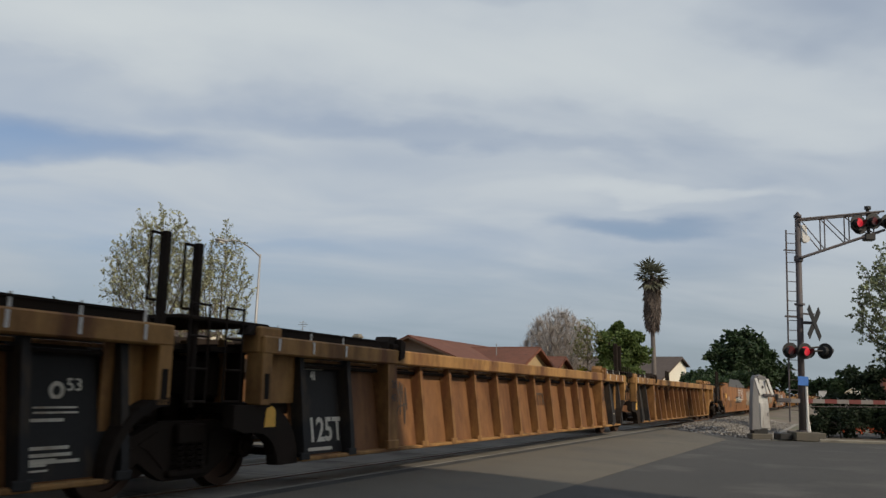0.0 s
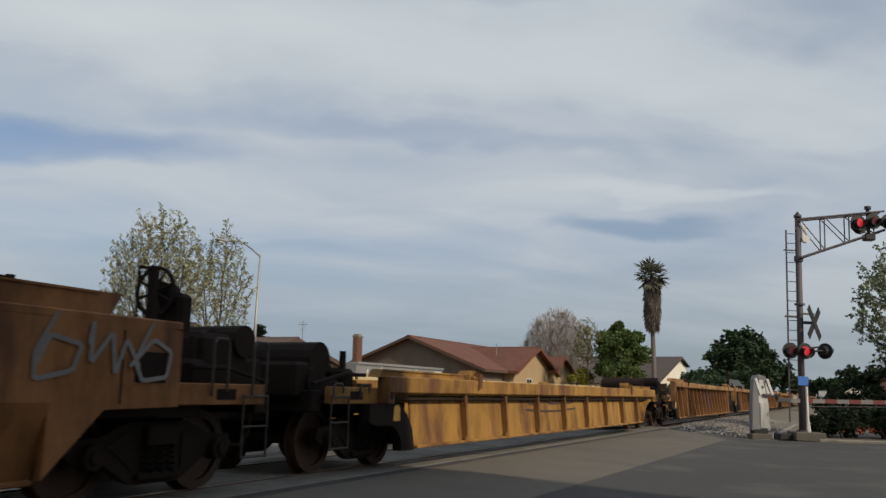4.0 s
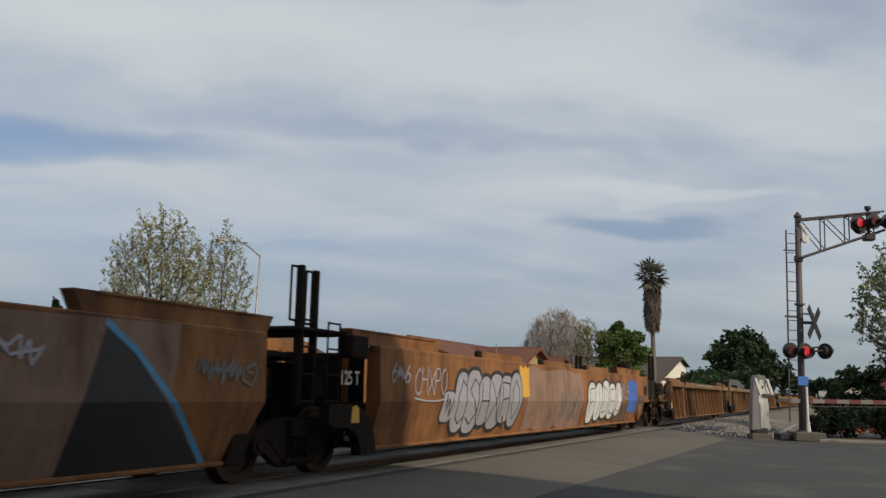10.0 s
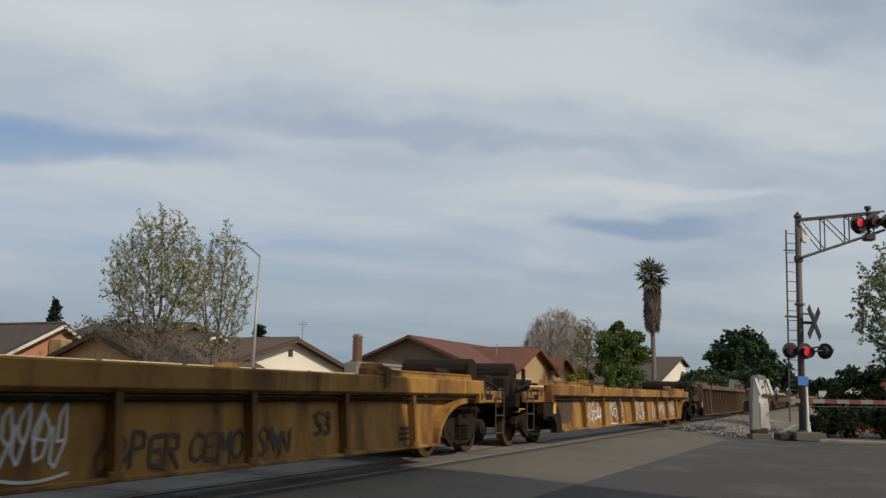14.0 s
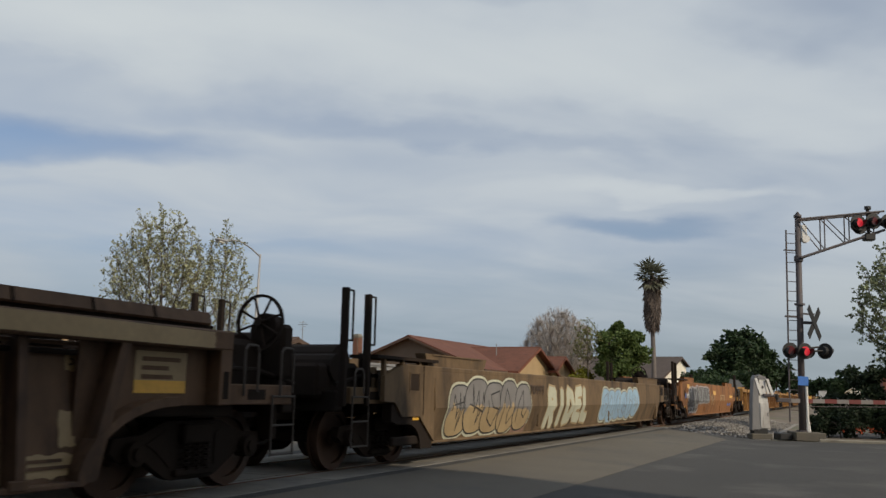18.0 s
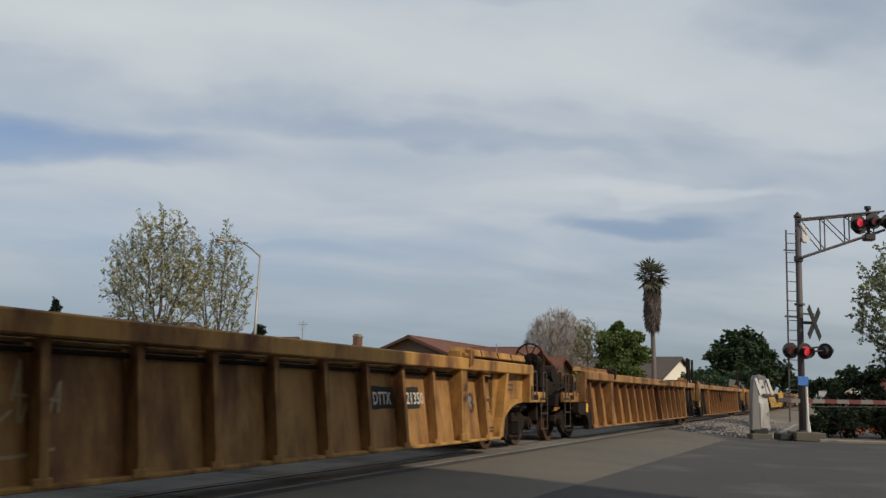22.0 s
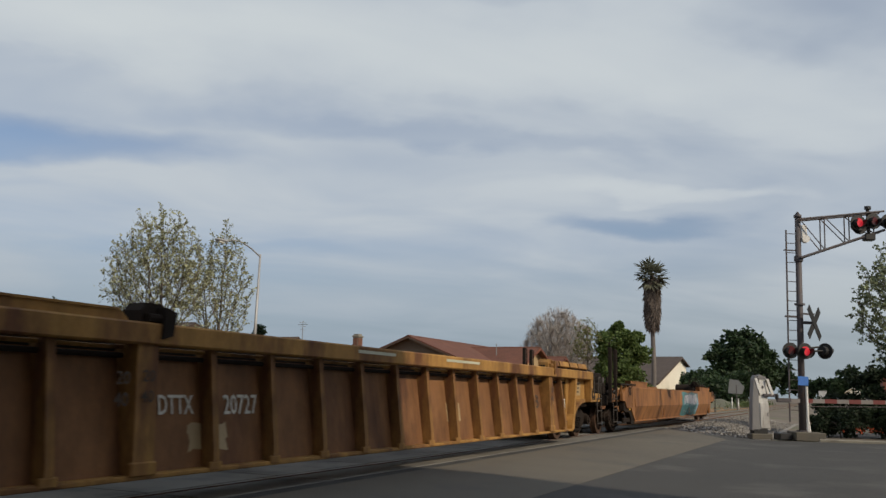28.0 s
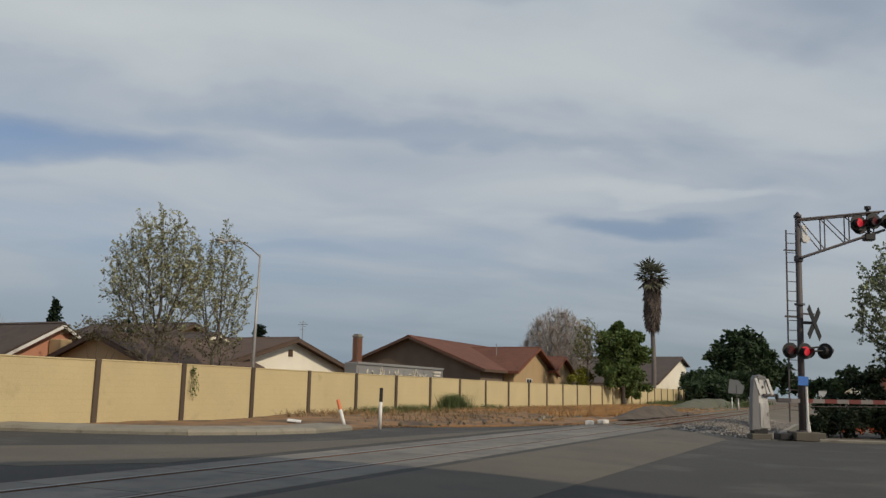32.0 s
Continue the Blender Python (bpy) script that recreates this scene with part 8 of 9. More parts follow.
def crossing_signal():
    s = thing("crossing_signal", "steel cantilever railway crossing signal with red flashers and crossbuck", "crossing signal", m=pose(MAST[0], MAST[1], -0.15, 0, 1.5, ROAD_TURN))
    H = 7.56
    part("foundation", Mesh().box(0.12, 0, 0.10, 1.0, 0.8, 0.3, c=0.03), M_ASPHALT_OLD, s)
    part("foundation", Mesh().box(-0.62, 0.1, 0.07, 0.42, 0.6, 0.22, c=0.03), M_BLACK, s)
    part("mast", Mesh().tube((0, 0, 0.2), (0, 0, H), 0.115, 16, 0.095).tube((0, 0, H), (0, 0, H + 0.1), 0.13, 16).tube((0, 0, H + 0.1), (0, 0, H + 0.22), 0.09, 12, 0.02), M_GALV, s, smooth=True)
    part("collar", Mesh().tube((0, 0, 6.02), (0, 0, 6.2), 0.15, 14).tube((0, 0, 4.5), (0, 0, 4.56), 0.17, 14).tube((0, 0, 0.2), (0, 0, 0.3), 0.2, 14), M_GALV, s)
    # cantilever truss: two flat frames, front and back
    tip, zt0, zt1, zb0, zb1 = 2.9, H - 0.08, H + 0.32, 6.12, 7.22
    for k in (-0.18, 0.18):
        part("top_chord", Mesh().tube((0, k, zt0), (tip, k, zt1), 0.036, 8), M_GALV, s)
        part("bottom_chord", Mesh().tube((0, k, zb0), (tip, k, zb1), 0.044, 8), M_GALV, s)
        n = 3
        for i in range(1, n + 1):
            x = tip * i / (n + 0.45)
            q = x / tip
            a, b = zt0 + (zt1 - zt0) * q, zb0 + (zb1 - zb0) * q
            part("strut", Mesh().tube((x, k, a), (x, k, b), 0.022, 6), M_GALV, s)
            x0 = tip * (i - 1) / (n + 0.45)
            a0 = zt0 + (zt1 - zt0) * x0 / tip
            part("brace", Mesh().tube((x0, k, a0), (x, k, b), 0.018, 6), M_GALV, s)
    for i in range(4):
        x = tip * i / 3.45
        q = x / tip
        for z0, z1 in ((zt0, zt1), (zb0, zb1)):
            z = z0 + (z1 - z0) * q
            part("tie_bar", Mesh().tube((x, -0.18, z), (x, 0.18, z), 0.018, 6), M_GALV, s)
    # flashers at the truss end
    part("signal_bar", Mesh().tube((1.75, -0.2, 7.30), (3.3, -0.2, 7.44), 0.04, 8), M_BLACK, s)
    part("junction_box", Mesh().tube((2.38, -0.1, 6.97), (2.38, -0.1, 7.97), 0.06, 10).box(2.38, -0.1, 6.94, 0.36, 0.3, 0.22, c=0.03).tube((2.38, -0.1, 7.94), (2.38, -0.1, 8.04), 0.11, 12), M_BLACK, s)
    flasher(s, 1.93, -0.34, 7.40, True, 6)
    flasher(s, 2.44, -0.34, 7.47, False, 6)
    flasher(s, 2.98, -0.3, 7.48, False, 6)
    flasher(s, 2.3, 0.4, 7.42, False, 186)
    # flashers on the mast
    part("signal_arm", Mesh().tube((-0.5, -0.16, 2.93), (0.86, -0.16, 2.96), 0.035, 8).tube((0.2, -0.1, 3.05), (0.8, 0.1, 3.12), 0.03, 8), M_BLACK, s)
    flasher(s, -0.46, -0.3, 2.92, False, 4)
    flasher(s, 0.02, -0.32, 2.92, True, 12)
    flasher(s, 0.34, 0.2, 2.92, False, 150, 0.2)
    flasher(s, 0.82, 0.0, 2.97, False, 128, 0.27)
    # crossbuck; its dark silhouette is put into the black colour
    for t in (45, -45):
        bl = Mesh()
        bl.box(0, 0, 0, 0.25, 0.02, 1.4)
        o = part("crossbuck_blade", bl, M_BLACK, s, "crossbuck blade coloured black for its silhouette")
        o.matrix_basis = pose(0.42, -0.16 + (0.024 if t > 0 else 0), 3.9, 0, 0, 47) @ pose(0, 0, 0, 0, t, 0)
    part("bracket", Mesh().box(0.2, -0.1, 3.9, 0.5, 0.06, 0.1).box(0.2, -0.1, 4.2, 0.5, 0.05, 0.06), M_GALV, s)
    part("bell", Mesh().disc((0.22, -0.05, 6.8), 1, 0.13, -0.1, 0.06, 18).box(0.18, 0, 7.05, 0.2, 0.2, 0.5, c=0.03), M_WHITE, s, "white crossing bell and box")
    part("sign", Mesh().box(0.0, -0.15, 1.93, 0.34, 0.015, 0.30, c=0.004), M_BLUE, s, "small blue emergency notice sign")
    part("conduit", Mesh().tube((0.14, -0.12, 0.2), (0.12, -0.10, 1.75), 0.045, 10).tube((0.2, -0.14, 0.2), (0.13, -0.12, 0.75), 0.04, 8), M_WHITE, s)
    # ladder with rungs
    ld = Mesh()
    for x in (-0.42, -0.10):
        ld.tube((x, -0.02, 0.55 if x < -0.3 else 1.0), (x, -0.02, 7.1), 0.03 if x < -0.3 else 0.012, 8)
    lad = part("ladder", ld, M_GALV, s)
    z = 0.95
    while z < 7.0:
        part("rung", Mesh().tube((-0.42, -0.02, z), (-0.10, -0.02, z), 0.013, 6), M_GALV, lad)
        z += 0.335
    part("standoff", Mesh().box(-0.25, 0, 4.1, 0.5, 0.1, 0.06).box(-0.25, 0, 6.4, 0.5, 0.06, 0.04), M_GALV, s)
    return s


crossing_signal()


def crossing_gate():
    """Gate mechanism with counterweight arms and its lowered striped arm."""
    g = thing("crossing_gate", "white railway crossing gate machine with its striped arm lowered", "crossing gate", m=pose(-2.55, 30.75, -0.13, 0, 0, ROAD_TURN))
    W = Matrix.Diagonal((0.62, 0.6, 0.98, 1))
    part("foundation", Mesh().box(0, 0, 0.05, 0.7, 0.5, 0.2, c=0.03), M_ASPHALT_OLD, g)
    part("base", Mesh().box(-0.02, 0, 0.22, 0.5, 0.36, 0.2, c=0.03), M_BLACK, g)
    body = Mesh()
    body.add([(-0.06, -0.27, 0.28), (0.50, -0.27, 0.28), (0.50, 0.27, 0.28), (-0.06, 0.27, 0.28), (-0.06, -0.22, 1.42), (0.42, -0.22, 1.42), (0.42, 0.22, 1.42), (-0.06, 0.22, 1.42)],
             [(3, 2, 1, 0), (4, 5, 6, 7), (0, 1, 5, 4), (1, 2, 6, 5), (2, 3, 7, 6), (3, 0, 4, 7)])
    part("cabinet", body, M_ALU, g).matrix_basis = W
    part("side_cover", Mesh().prism([(-0.47, 0.26), (-0.07, 0.26), (-0.07, 1.95), (-0.20, 2.12), (-0.30, 1.98), (-0.40, 1.3)], 1, -0.30, 0.26), M_BOXSIDE, g, "grey weathered cover").matrix_basis = W
    door = part("door", Mesh().box(0.22, -0.285, 0.76, 0.46, 0.03, 0.86, c=0.012, m=Matrix.Rotation(-0.045, 3, "X")), M_ALU, g)
    door.matrix_basis = W
    part("latch", Mesh().box(0.38, -0.31, 0.8, 0.03, 0.03, 0.12), M_GALV, door)
    part("head", Mesh().box(0.17, -0.02, 1.70, 0.40, 0.36, 0.6, c=0.04), M_ALU, g).matrix_basis = W
    part("cap", Mesh().prism([(-0.06, 1.99), (0.44, 1.99), (0.36, 2.06), (0.05, 2.14), (-0.06, 2.10)], 1, -0.24, 0.2), M_BOXSIDE, g, "weathered grey lid").matrix_basis = W
    part("dial", Mesh().disc((0.2, -0.2, 1.72), 1, 0.05, -0.03, 0.02, 12), M_GALV, g).matrix_basis = W
    for y in (-0.3, 0.3):
        part("counterweight_arm", Mesh().prism([(-0.26, 2.00), (-0.13, 2.02), (0.10, 1.48), (0.0, 1.44)], 1, y - 0.03, y + 0.03), M_WHITE, g, "white counterweight arm").matrix_basis = W
        part("counterweight_arm", Mesh().prism([(0.36, 1.98), (0.48, 2.0), (0.74, 1.48), (0.62, 1.44)], 1, y - 0.03, y + 0.03), M_WHITE, g, "white counterweight arm").matrix_basis = W
    part("counterweight", Mesh().box(0.5, 0, 1.44, 0.62, 0.66, 0.10, c=0.02), M_GALV, g).matrix_basis = W
    part("shaft_end", Mesh().box(0.93, -0.2, 1.40, 0.16, 0.2, 0.2, c=0.04), M_BLACK, g).matrix_basis = W
    part("arm_root", Mesh().box(0.85, 0, 1.26, 0.5, 0.1, 0.14, c=0.02), M_GALV, g)
    x, i = 1.0, 0
    while x < 9.6:
        mm = Mesh().box(x + 0.2, -0.02, 1.25, 0.40, 0.05, 0.135 if x < 5 else 0.12)
        part("arm_stripe", mm, M_SIGRED if i % 2 else M_SIGWHITE, g)
        x += 0.40
        i += 1
    part("arm_lamp", Mesh().disc((5.0, -0.02, 1.40), 1, 0.09, -0.05, 0.05, 14), M_LENS_OFF, g)
    part("truss_wire", Mesh().tube((1.2, 0.0, 1.06), (6.0, 0.0, 1.12), 0.012, 5).tube((1.4, 0, 1.05), (1.4, 0, 1.2), 0.012, 5), M_GALV, g)


crossing_gate()


def back_sign():
    b = thing("trackside_sign", "grey back of a trackside sign on a post", "sign", m=pose(-9.9, 94, -0.1))
    part("post", Mesh().tube((0, 0, 0), (0, 0, 2.6), 0.05, 8), M_GALV, b)
    part("board", Mesh().prism([(-0.85, 1.75), (0.55, 1.65), (0.8, 2.4), (0.2, 3.1), (-0.65, 3.2)], 1, -0.03, 0.0), M_GREYBOARD, b)


back_sign()


# ---------------------------------------------------------------- plants
M_BARK = paint("grey_bark", (0.16, 0.13, 0.105), (0.10, 0.08, 0.065), 0.95, big=2, fine=14, bump=0.5)
M_BARK_D = paint("dark_bark", (0.07, 0.055, 0.045), (0.05, 0.04, 0.035), 0.95, big=2, fine=14, bump=0.5)
M_TWIG = paint("pale_twigs", (0.37, 0.33, 0.30), (0.27, 0.24, 0.215), 0.95, big=2, fine=14, bump=0.3)
M_BARK_T = paint("brown_grey_bark", (0.135, 0.115, 0.09), (0.095, 0.08, 0.065), 0.95, big=2, fine=14, bump=0.4)
M_PALMBARK = paint("palm_bark", (0.17, 0.145, 0.13), (0.12, 0.105, 0.095), 0.95, big=1, fine=10, bump=0.6)


def leaf_mat(name, col, vary=0.4):
    mat = paint(name, col, tuple(c * 0.7 for c in col), 0.6, big=0.8, fine=6, bump=0, island=vary, spec=0.25)
    nt = mat.node_tree
    bs = nt.nodes["Principled BSDF"]
    tr = nt.nodes.new("ShaderNodeBsdfTranslucent")
    mx = nt.nodes.new("ShaderNodeMixShader")
    mx.inputs[0].default_value = 0.3
    out = nt.nodes["Material Output"]
    nt.links.new(bs.inputs["Base Color"].links[0].from_socket, tr.inputs[0])
    wire(nt, bs, 0, mx, 1)
    wire(nt, tr, 0, mx, 2)
    wire(nt, mx, 0, out, 0)
    return mat


L_SPRING = leaf_mat("pale_spring_leaf", (0.35, 0.36, 0.21))
L_GREEN = leaf_mat("green_leaf", (0.115, 0.165, 0.05))
L_DARK = leaf_mat("dark_green_leaf", (0.036, 0.062, 0.026))
L_HEDGE = leaf_mat("hedge_leaf", (0.026, 0.042, 0.02))
L_YELLOW = leaf_mat("yellow_green_leaf", (0.22, 0.22, 0.03))
L_PALM = leaf_mat("palm_frond", (0.17, 0.175, 0.125))
L_DEAD = leaf_mat("dead_frond", (0.175, 0.14, 0.118), 0.25)
L_CONIFER = leaf_mat("conifer_needles", (0.02, 0.04, 0.022))
L_RED = leaf_mat("red_flower", (0.32, 0.065, 0.025))


def leaf(mm, p, size, rng, droop=0.0):
    """One small folded leaf at p."""
    a = Vector((rng.gauss(0, 1), rng.gauss(0, 1), rng.gauss(0, 0.7) - droop)).normalized()
    b = a.orthogonal().normalized()
    b.rotate(Matrix.Rotation(rng.uniform(0, 6.28), 3, a))
    n = a.cross(b)
    s = size * rng.uniform(0.6, 1.3)
    mm.add([p, p + a * s * 0.5 + b * s * 0.32 + n * s * 0.08, p + a * s, p + a * s * 0.5 - b * s * 0.32 + n * s * 0.08], [(0, 1, 2, 3)])


def grow(wood, tips, p, way, length, r, depth, rng, spread, up, kids, shrink, wig=0.16):
    """Branches that fork and thin; the ends are collected in tips."""
    n = 3
    q = p
    w = way.copy()
    r0 = r
    for i in range(n):
        w = (w + Vector((rng.gauss(0, wig), rng.gauss(0, wig), rng.gauss(0, wig) + up))).normalized()
        e = q + w * (length / n)
        r1 = r * (1 - 0.35 * (i + 1) / n)
        wood.tube(q, e, r0, 6 if r > 0.04 else 4 if r > 0.012 else 3, r1, caps=False)
        if depth <= 1:
            tips.append((e.copy(), w.copy()))
        q, r0 = e, r1
        if depth > 0 and i < n - 1 and rng.random() < 0.75:
            side = (w + Vector((rng.gauss(0, spread), rng.gauss(0, spread), rng.gauss(0, spread * 0.5)))).normalized()
            grow(wood, tips, q, side, length * shrink * rng.uniform(0.7, 1.0), r1 * 0.6, depth - 1, rng, spread, up, kids, shrink, wig)
    if depth > 0:
        for _ in range(kids):
            side = (w + Vector((rng.gauss(0, spread), rng.gauss(0, spread), rng.gauss(0, spread * 0.6)))).normalized()
            grow(wood, tips, q, side, length * shrink * rng.uniform(0.75, 1.1), r0 * 0.72, depth - 1, rng, spread, up, kids, shrink, wig)


def tree(label, base, stems, seed, leaf_m, bark, per_tip, size, scatter, spread=0.5, up=0.10, kids=2, shrink=0.74, depth=4, name="tree", category="tree", group=""):
    """stems: (offset, direction, length, radius) of each trunk."""
    rng = random.Random(seed)
    t = thing(name, label, category, group, pose(*base))
    wood, tips = Mesh(), []
    for off, way, ln, r in stems:
        grow(wood, tips, Vector(off), Vector(way).normalized(), ln, r, depth, rng, spread, up, kids, shrink)
    part("trunk", wood, bark, t)
    if per_tip:
        lv = Mesh()
        for p, w in tips:
            for _ in range(per_tip if per_tip >= 1 else (1 if rng.random() < per_tip else 0)):
                leaf(lv, p + Vector((rng.gauss(0, scatter), rng.gauss(0, scatter), rng.gauss(0, scatter))), size, rng)
        part("crown", lv, leaf_m, t)
    return t


def clump_tree(label, base, height, blobs, seed, leaf_m, n_leaf, size, trunk_r=0.2, name="tree", category="tree", bark=None):
    """A full crown: leaves gathered round many uneven clumps. blobs: (x, y, z, rx, rz)."""
    rng = random.Random(seed)
    t = thing(name, label, category, m=pose(*base))
    wood = Mesh().tube((0, 0, -0.3), (0, 0, height * 0.5), trunk_r, 8, trunk_r * 0.6)
    lv = Mesh()
    subs = []
    for bx, by, bz, rx, rz in blobs:
        wood.tube((0, 0, height * 0.22), (bx, by, bz), trunk_r * 0.35, 5, trunk_r * 0.1)
        for _ in range(14):
            d = Vector((rng.gauss(0, 1), rng.gauss(0, 1), rng.gauss(0, 1))).normalized() * rng.uniform(0.55, 1.0)
            c = Vector((bx + d.x * rx, by + d.y * rx, bz + d.z * rz))
            subs.append((c, rx * rng.uniform(0.22, 0.42)))
            wood.tube((bx, by, bz), c, trunk_r * 0.09, 4, trunk_r * 0.03)
    per = max(1, n_leaf // len(subs))
    for c, r in subs:
        for _ in range(per):
            d = Vector((rng.gauss(0, 1), rng.gauss(0, 1), rng.gauss(0, 0.8))).normalized() * (rng.random() ** 0.5) * r
            leaf(lv, c + d, size, rng, 0.2)
    part("trunk", wood, bark or M_BARK_D, t)
    part("crown", lv, leaf_m, t)
    return t


def seek(stems, marks, step, kill, lift, wig, rng, turns=90):
    """Branches that reach for the marks of a crown: nodes, and the parent of each."""
    pos, par = [Vector(stems[0])], [-1]
    for a, b in zip(stems, stems[1:]):
        n = max(int((Vector(b) - Vector(a)).length / step), 1)
        for k in range(1, n + 1):
            pos.append(Vector(a).lerp(Vector(b), k / n))
            par.append(len(pos) - 2)
    pts = np.array(marks)
    P = np.array([tuple(p) for p in pos])
    d = np.linalg.norm(pts[:, None] - P[None], axis=2)
    near, best = d.argmin(1), d.min(1)
    for _ in range(turns):
        if len(pts) == 0:
            break
        fresh = []
        for k in np.unique(near):
            way = pts[near == k] - P[k]
            way = (way / (np.linalg.norm(way, axis=1)[:, None] + 1e-9)).mean(0)
            way = way + np.array((rng.gauss(0, wig), rng.gauss(0, wig), rng.gauss(0, wig) + lift))
            way = way / (np.linalg.norm(way) + 1e-9)
            fresh.append((P[k] + way * step, int(k)))
        o = len(P)
        P = np.vstack([P, np.array([f[0] for f in fresh])])
        par += [f[1] for f in fresh]
        d = np.linalg.norm(pts[:, None] - P[None, o:], axis=2)
        b = d.min(1)
        near = np.where(b < best, d.argmin(1) + o, near)
        best = np.minimum(best, b)
        keep = best > kill
        pts, near, best = pts[keep], near[keep], best[keep]
    return [Vector(p) for p in P], par


def crown_tree(label, base, stem, shape, n, seed, bark, step=0.32, kill=0.3, lift=0.35, wig=0.12, r_tip=0.012, r_max=0.16, power=2.4, leaf_m=None, per=0.0, size=0.1, twig=0.35, twigs=2, fuzz=0.45, name="tree", category="tree"):
    """A tree grown into the shape of its crown; shape(rng) gives points of the crown."""
    rng = random.Random(seed)
    t = thing(name, label, category, m=pose(*base))
    pos, par = seek(stem, [tuple(shape(rng)) for _ in range(n)], step, kill, lift, wig, rng)
    kids = collections.defaultdict(list)
    for k, p in enumerate(par):
        if p >= 0:
            kids[p].append(k)
    thick = [0.0] * len(pos)
    for k in range(len(pos) - 1, -1, -1):
        thick[k] = max(sum(thick[c] ** power for c in kids[k]), r_tip ** power) ** (1 / power)
    wood, lv = Mesh(), Mesh()
    for k, p in enumerate(par):
        if p >= 0:
            r0, r1 = min(thick[p], r_max, thick[k] * 1.25), min(thick[k], r_max)
            wood.tube(pos[p], pos[k], r0, 7 if r0 > 0.06 else 4 if r0 > 0.025 else 3, r1, caps=False)
        if thick[k] < r_tip * 2.6 and p >= 0:
            way = (pos[k] - pos[p]).normalized()
            for _ in range(twigs):
                w = (way + Vector((rng.gauss(0, fuzz), rng.gauss(0, fuzz), rng.gauss(0.35, 0.3)))).normalized()
                e = pos[k] + w * twig * rng.uniform(0.5, 1.2)
                wood.tube(pos[k], e, r_tip * 0.9, 3, r_tip * 0.5, caps=False)
                if leaf_m:
                    for q in range(int(per) + (1 if rng.random() < per % 1 else 0)):
                        leaf(lv, pos[k].lerp(e, rng.uniform(0.2, 1.1)) + Vector((rng.gauss(0, 0.04), rng.gauss(0, 0.04), rng.gauss(0, 0.04))), size, rng, -0.4)
    part("trunk", wood, bark, t)
    if leaf_m:
        part("crown", lv, leaf_m, t)
    return t


ACROSS, AWAY = Vector((0.906, 0.423, 0)), Vector((-0.423, 0.906, 0))


def egg(cx, cz, rx, rz, depth, peak=0.0, hollow=0.0):
    """Points in a crown: egg-shaped, narrower towards the top."""
    def shape(rng):
        while True:
            u, v, w = rng.uniform(-1, 1), rng.uniform(-1, 1), rng.uniform(-1, 1)
            k = 1 - peak * max(w, 0)
            d = (u / k) ** 2 + (v / k) ** 2 + w * w
            if hollow < d < 1:
                return ACROSS * (cx + u * rx) + AWAY * (v * depth) + Vector((0, 0, cz + w * rz))
    return shape


# pair of sparse spring trees behind the wall
crown_tree("tall deciduous tree with sparse pale new spring leaves", (-26.9, 28.3, 0), ((0, 0, 0), (0.05, 0, 2.4)), egg(-0.1, 6.05, 2.4, 3.05, 1.9, 0.4), 1150, 21, M_BARK_T, 0.26, 0.26, 0.45, 0.14, 0.0095, 0.11, 2.15, L_SPRING, 6.0, 0.118, 0.34, 2)
crown_tree("slender deciduous tree with sparse pale new spring leaves", (-26.6, 31.6, 0), ((0, 0, 0), (0, 0.05, 2.6)), egg(0.25, 5.9, 1.55, 3.45, 1.3, 0.6), 620, 33, M_BARK_T, 0.26, 0.26, 0.5, 0.14, 0.0095, 0.09, 2.15, L_SPRING, 6.0, 0.118, 0.34, 2)
# round leafless tree
crown_tree("rounded leafless tree with dense upright pale twigs", (-31, 100.3, 0), ((0, 0, 0), (0, 0, 2.2)), egg(-0.15, 6.3, 4.2, 4.7, 3.6, 0.05), 4200, 8, M_TWIG, 0.42, 0.3, 0.6, 0.07, 0.02, 0.3, 2.25, None, 0, 0.1, 0.85, 3, 0.2)
# full green tree in front of the wall
clump_tree("full green tree overhanging the wall", (-20.6, 89, 0.1), 7.5,
           [(-0.4, -2.8, 4.6, 2.0, 1.7), (-0.3, 2.2, 6.0, 2.1, 1.8), (-0.4, 0.4, 7.0, 2.0, 1.7), (0.1, 4.4, 5.4, 1.9, 1.9), (-0.2, -3.6, 3.4, 1.7, 1.4), (-0.2, 1.4, 3.2, 2.3, 1.6), (-0.2, 4, 2.2, 1.9, 1.2), (-0.4, -3.9, 6.3, 1.0, 0.9), (0.4, 3.6, 7.3, 1.0, 0.8), (-0.9, 1.2, 8.2, 0.8, 0.6)], 3, L_GREEN, 26000, 0.34, 0.25)
clump_tree("yellow-green shrub behind the wall", (-24, 84.5, 0), 3.0, [(0, 0, 2.4, 1.4, 1.0), (0, 2.2, 2.6, 1.3, 1.0), (0, 1, 3.2, 0.9, 0.7)], 13, L_YELLOW, 2200, 0.25, 0.08, "shrub", "shrub")
crown_tree("slender tree with fresh yellow-green leaves beside the leafless tree", (-23.2, 84.8, 0), ((0, 0, 0), (0, 0, 2.6)), egg(0.0, 6.3, 1.7, 2.3, 1.3, 0.3), 420, 57, M_BARK_T, 0.4, 0.4, 0.5, 0.14, 0.014, 0.12, 2.2, leaf_mat("fresh_yellow_leaf", (0.20, 0.21, 0.075)), 3.0, 0.24, 0.45, 2)
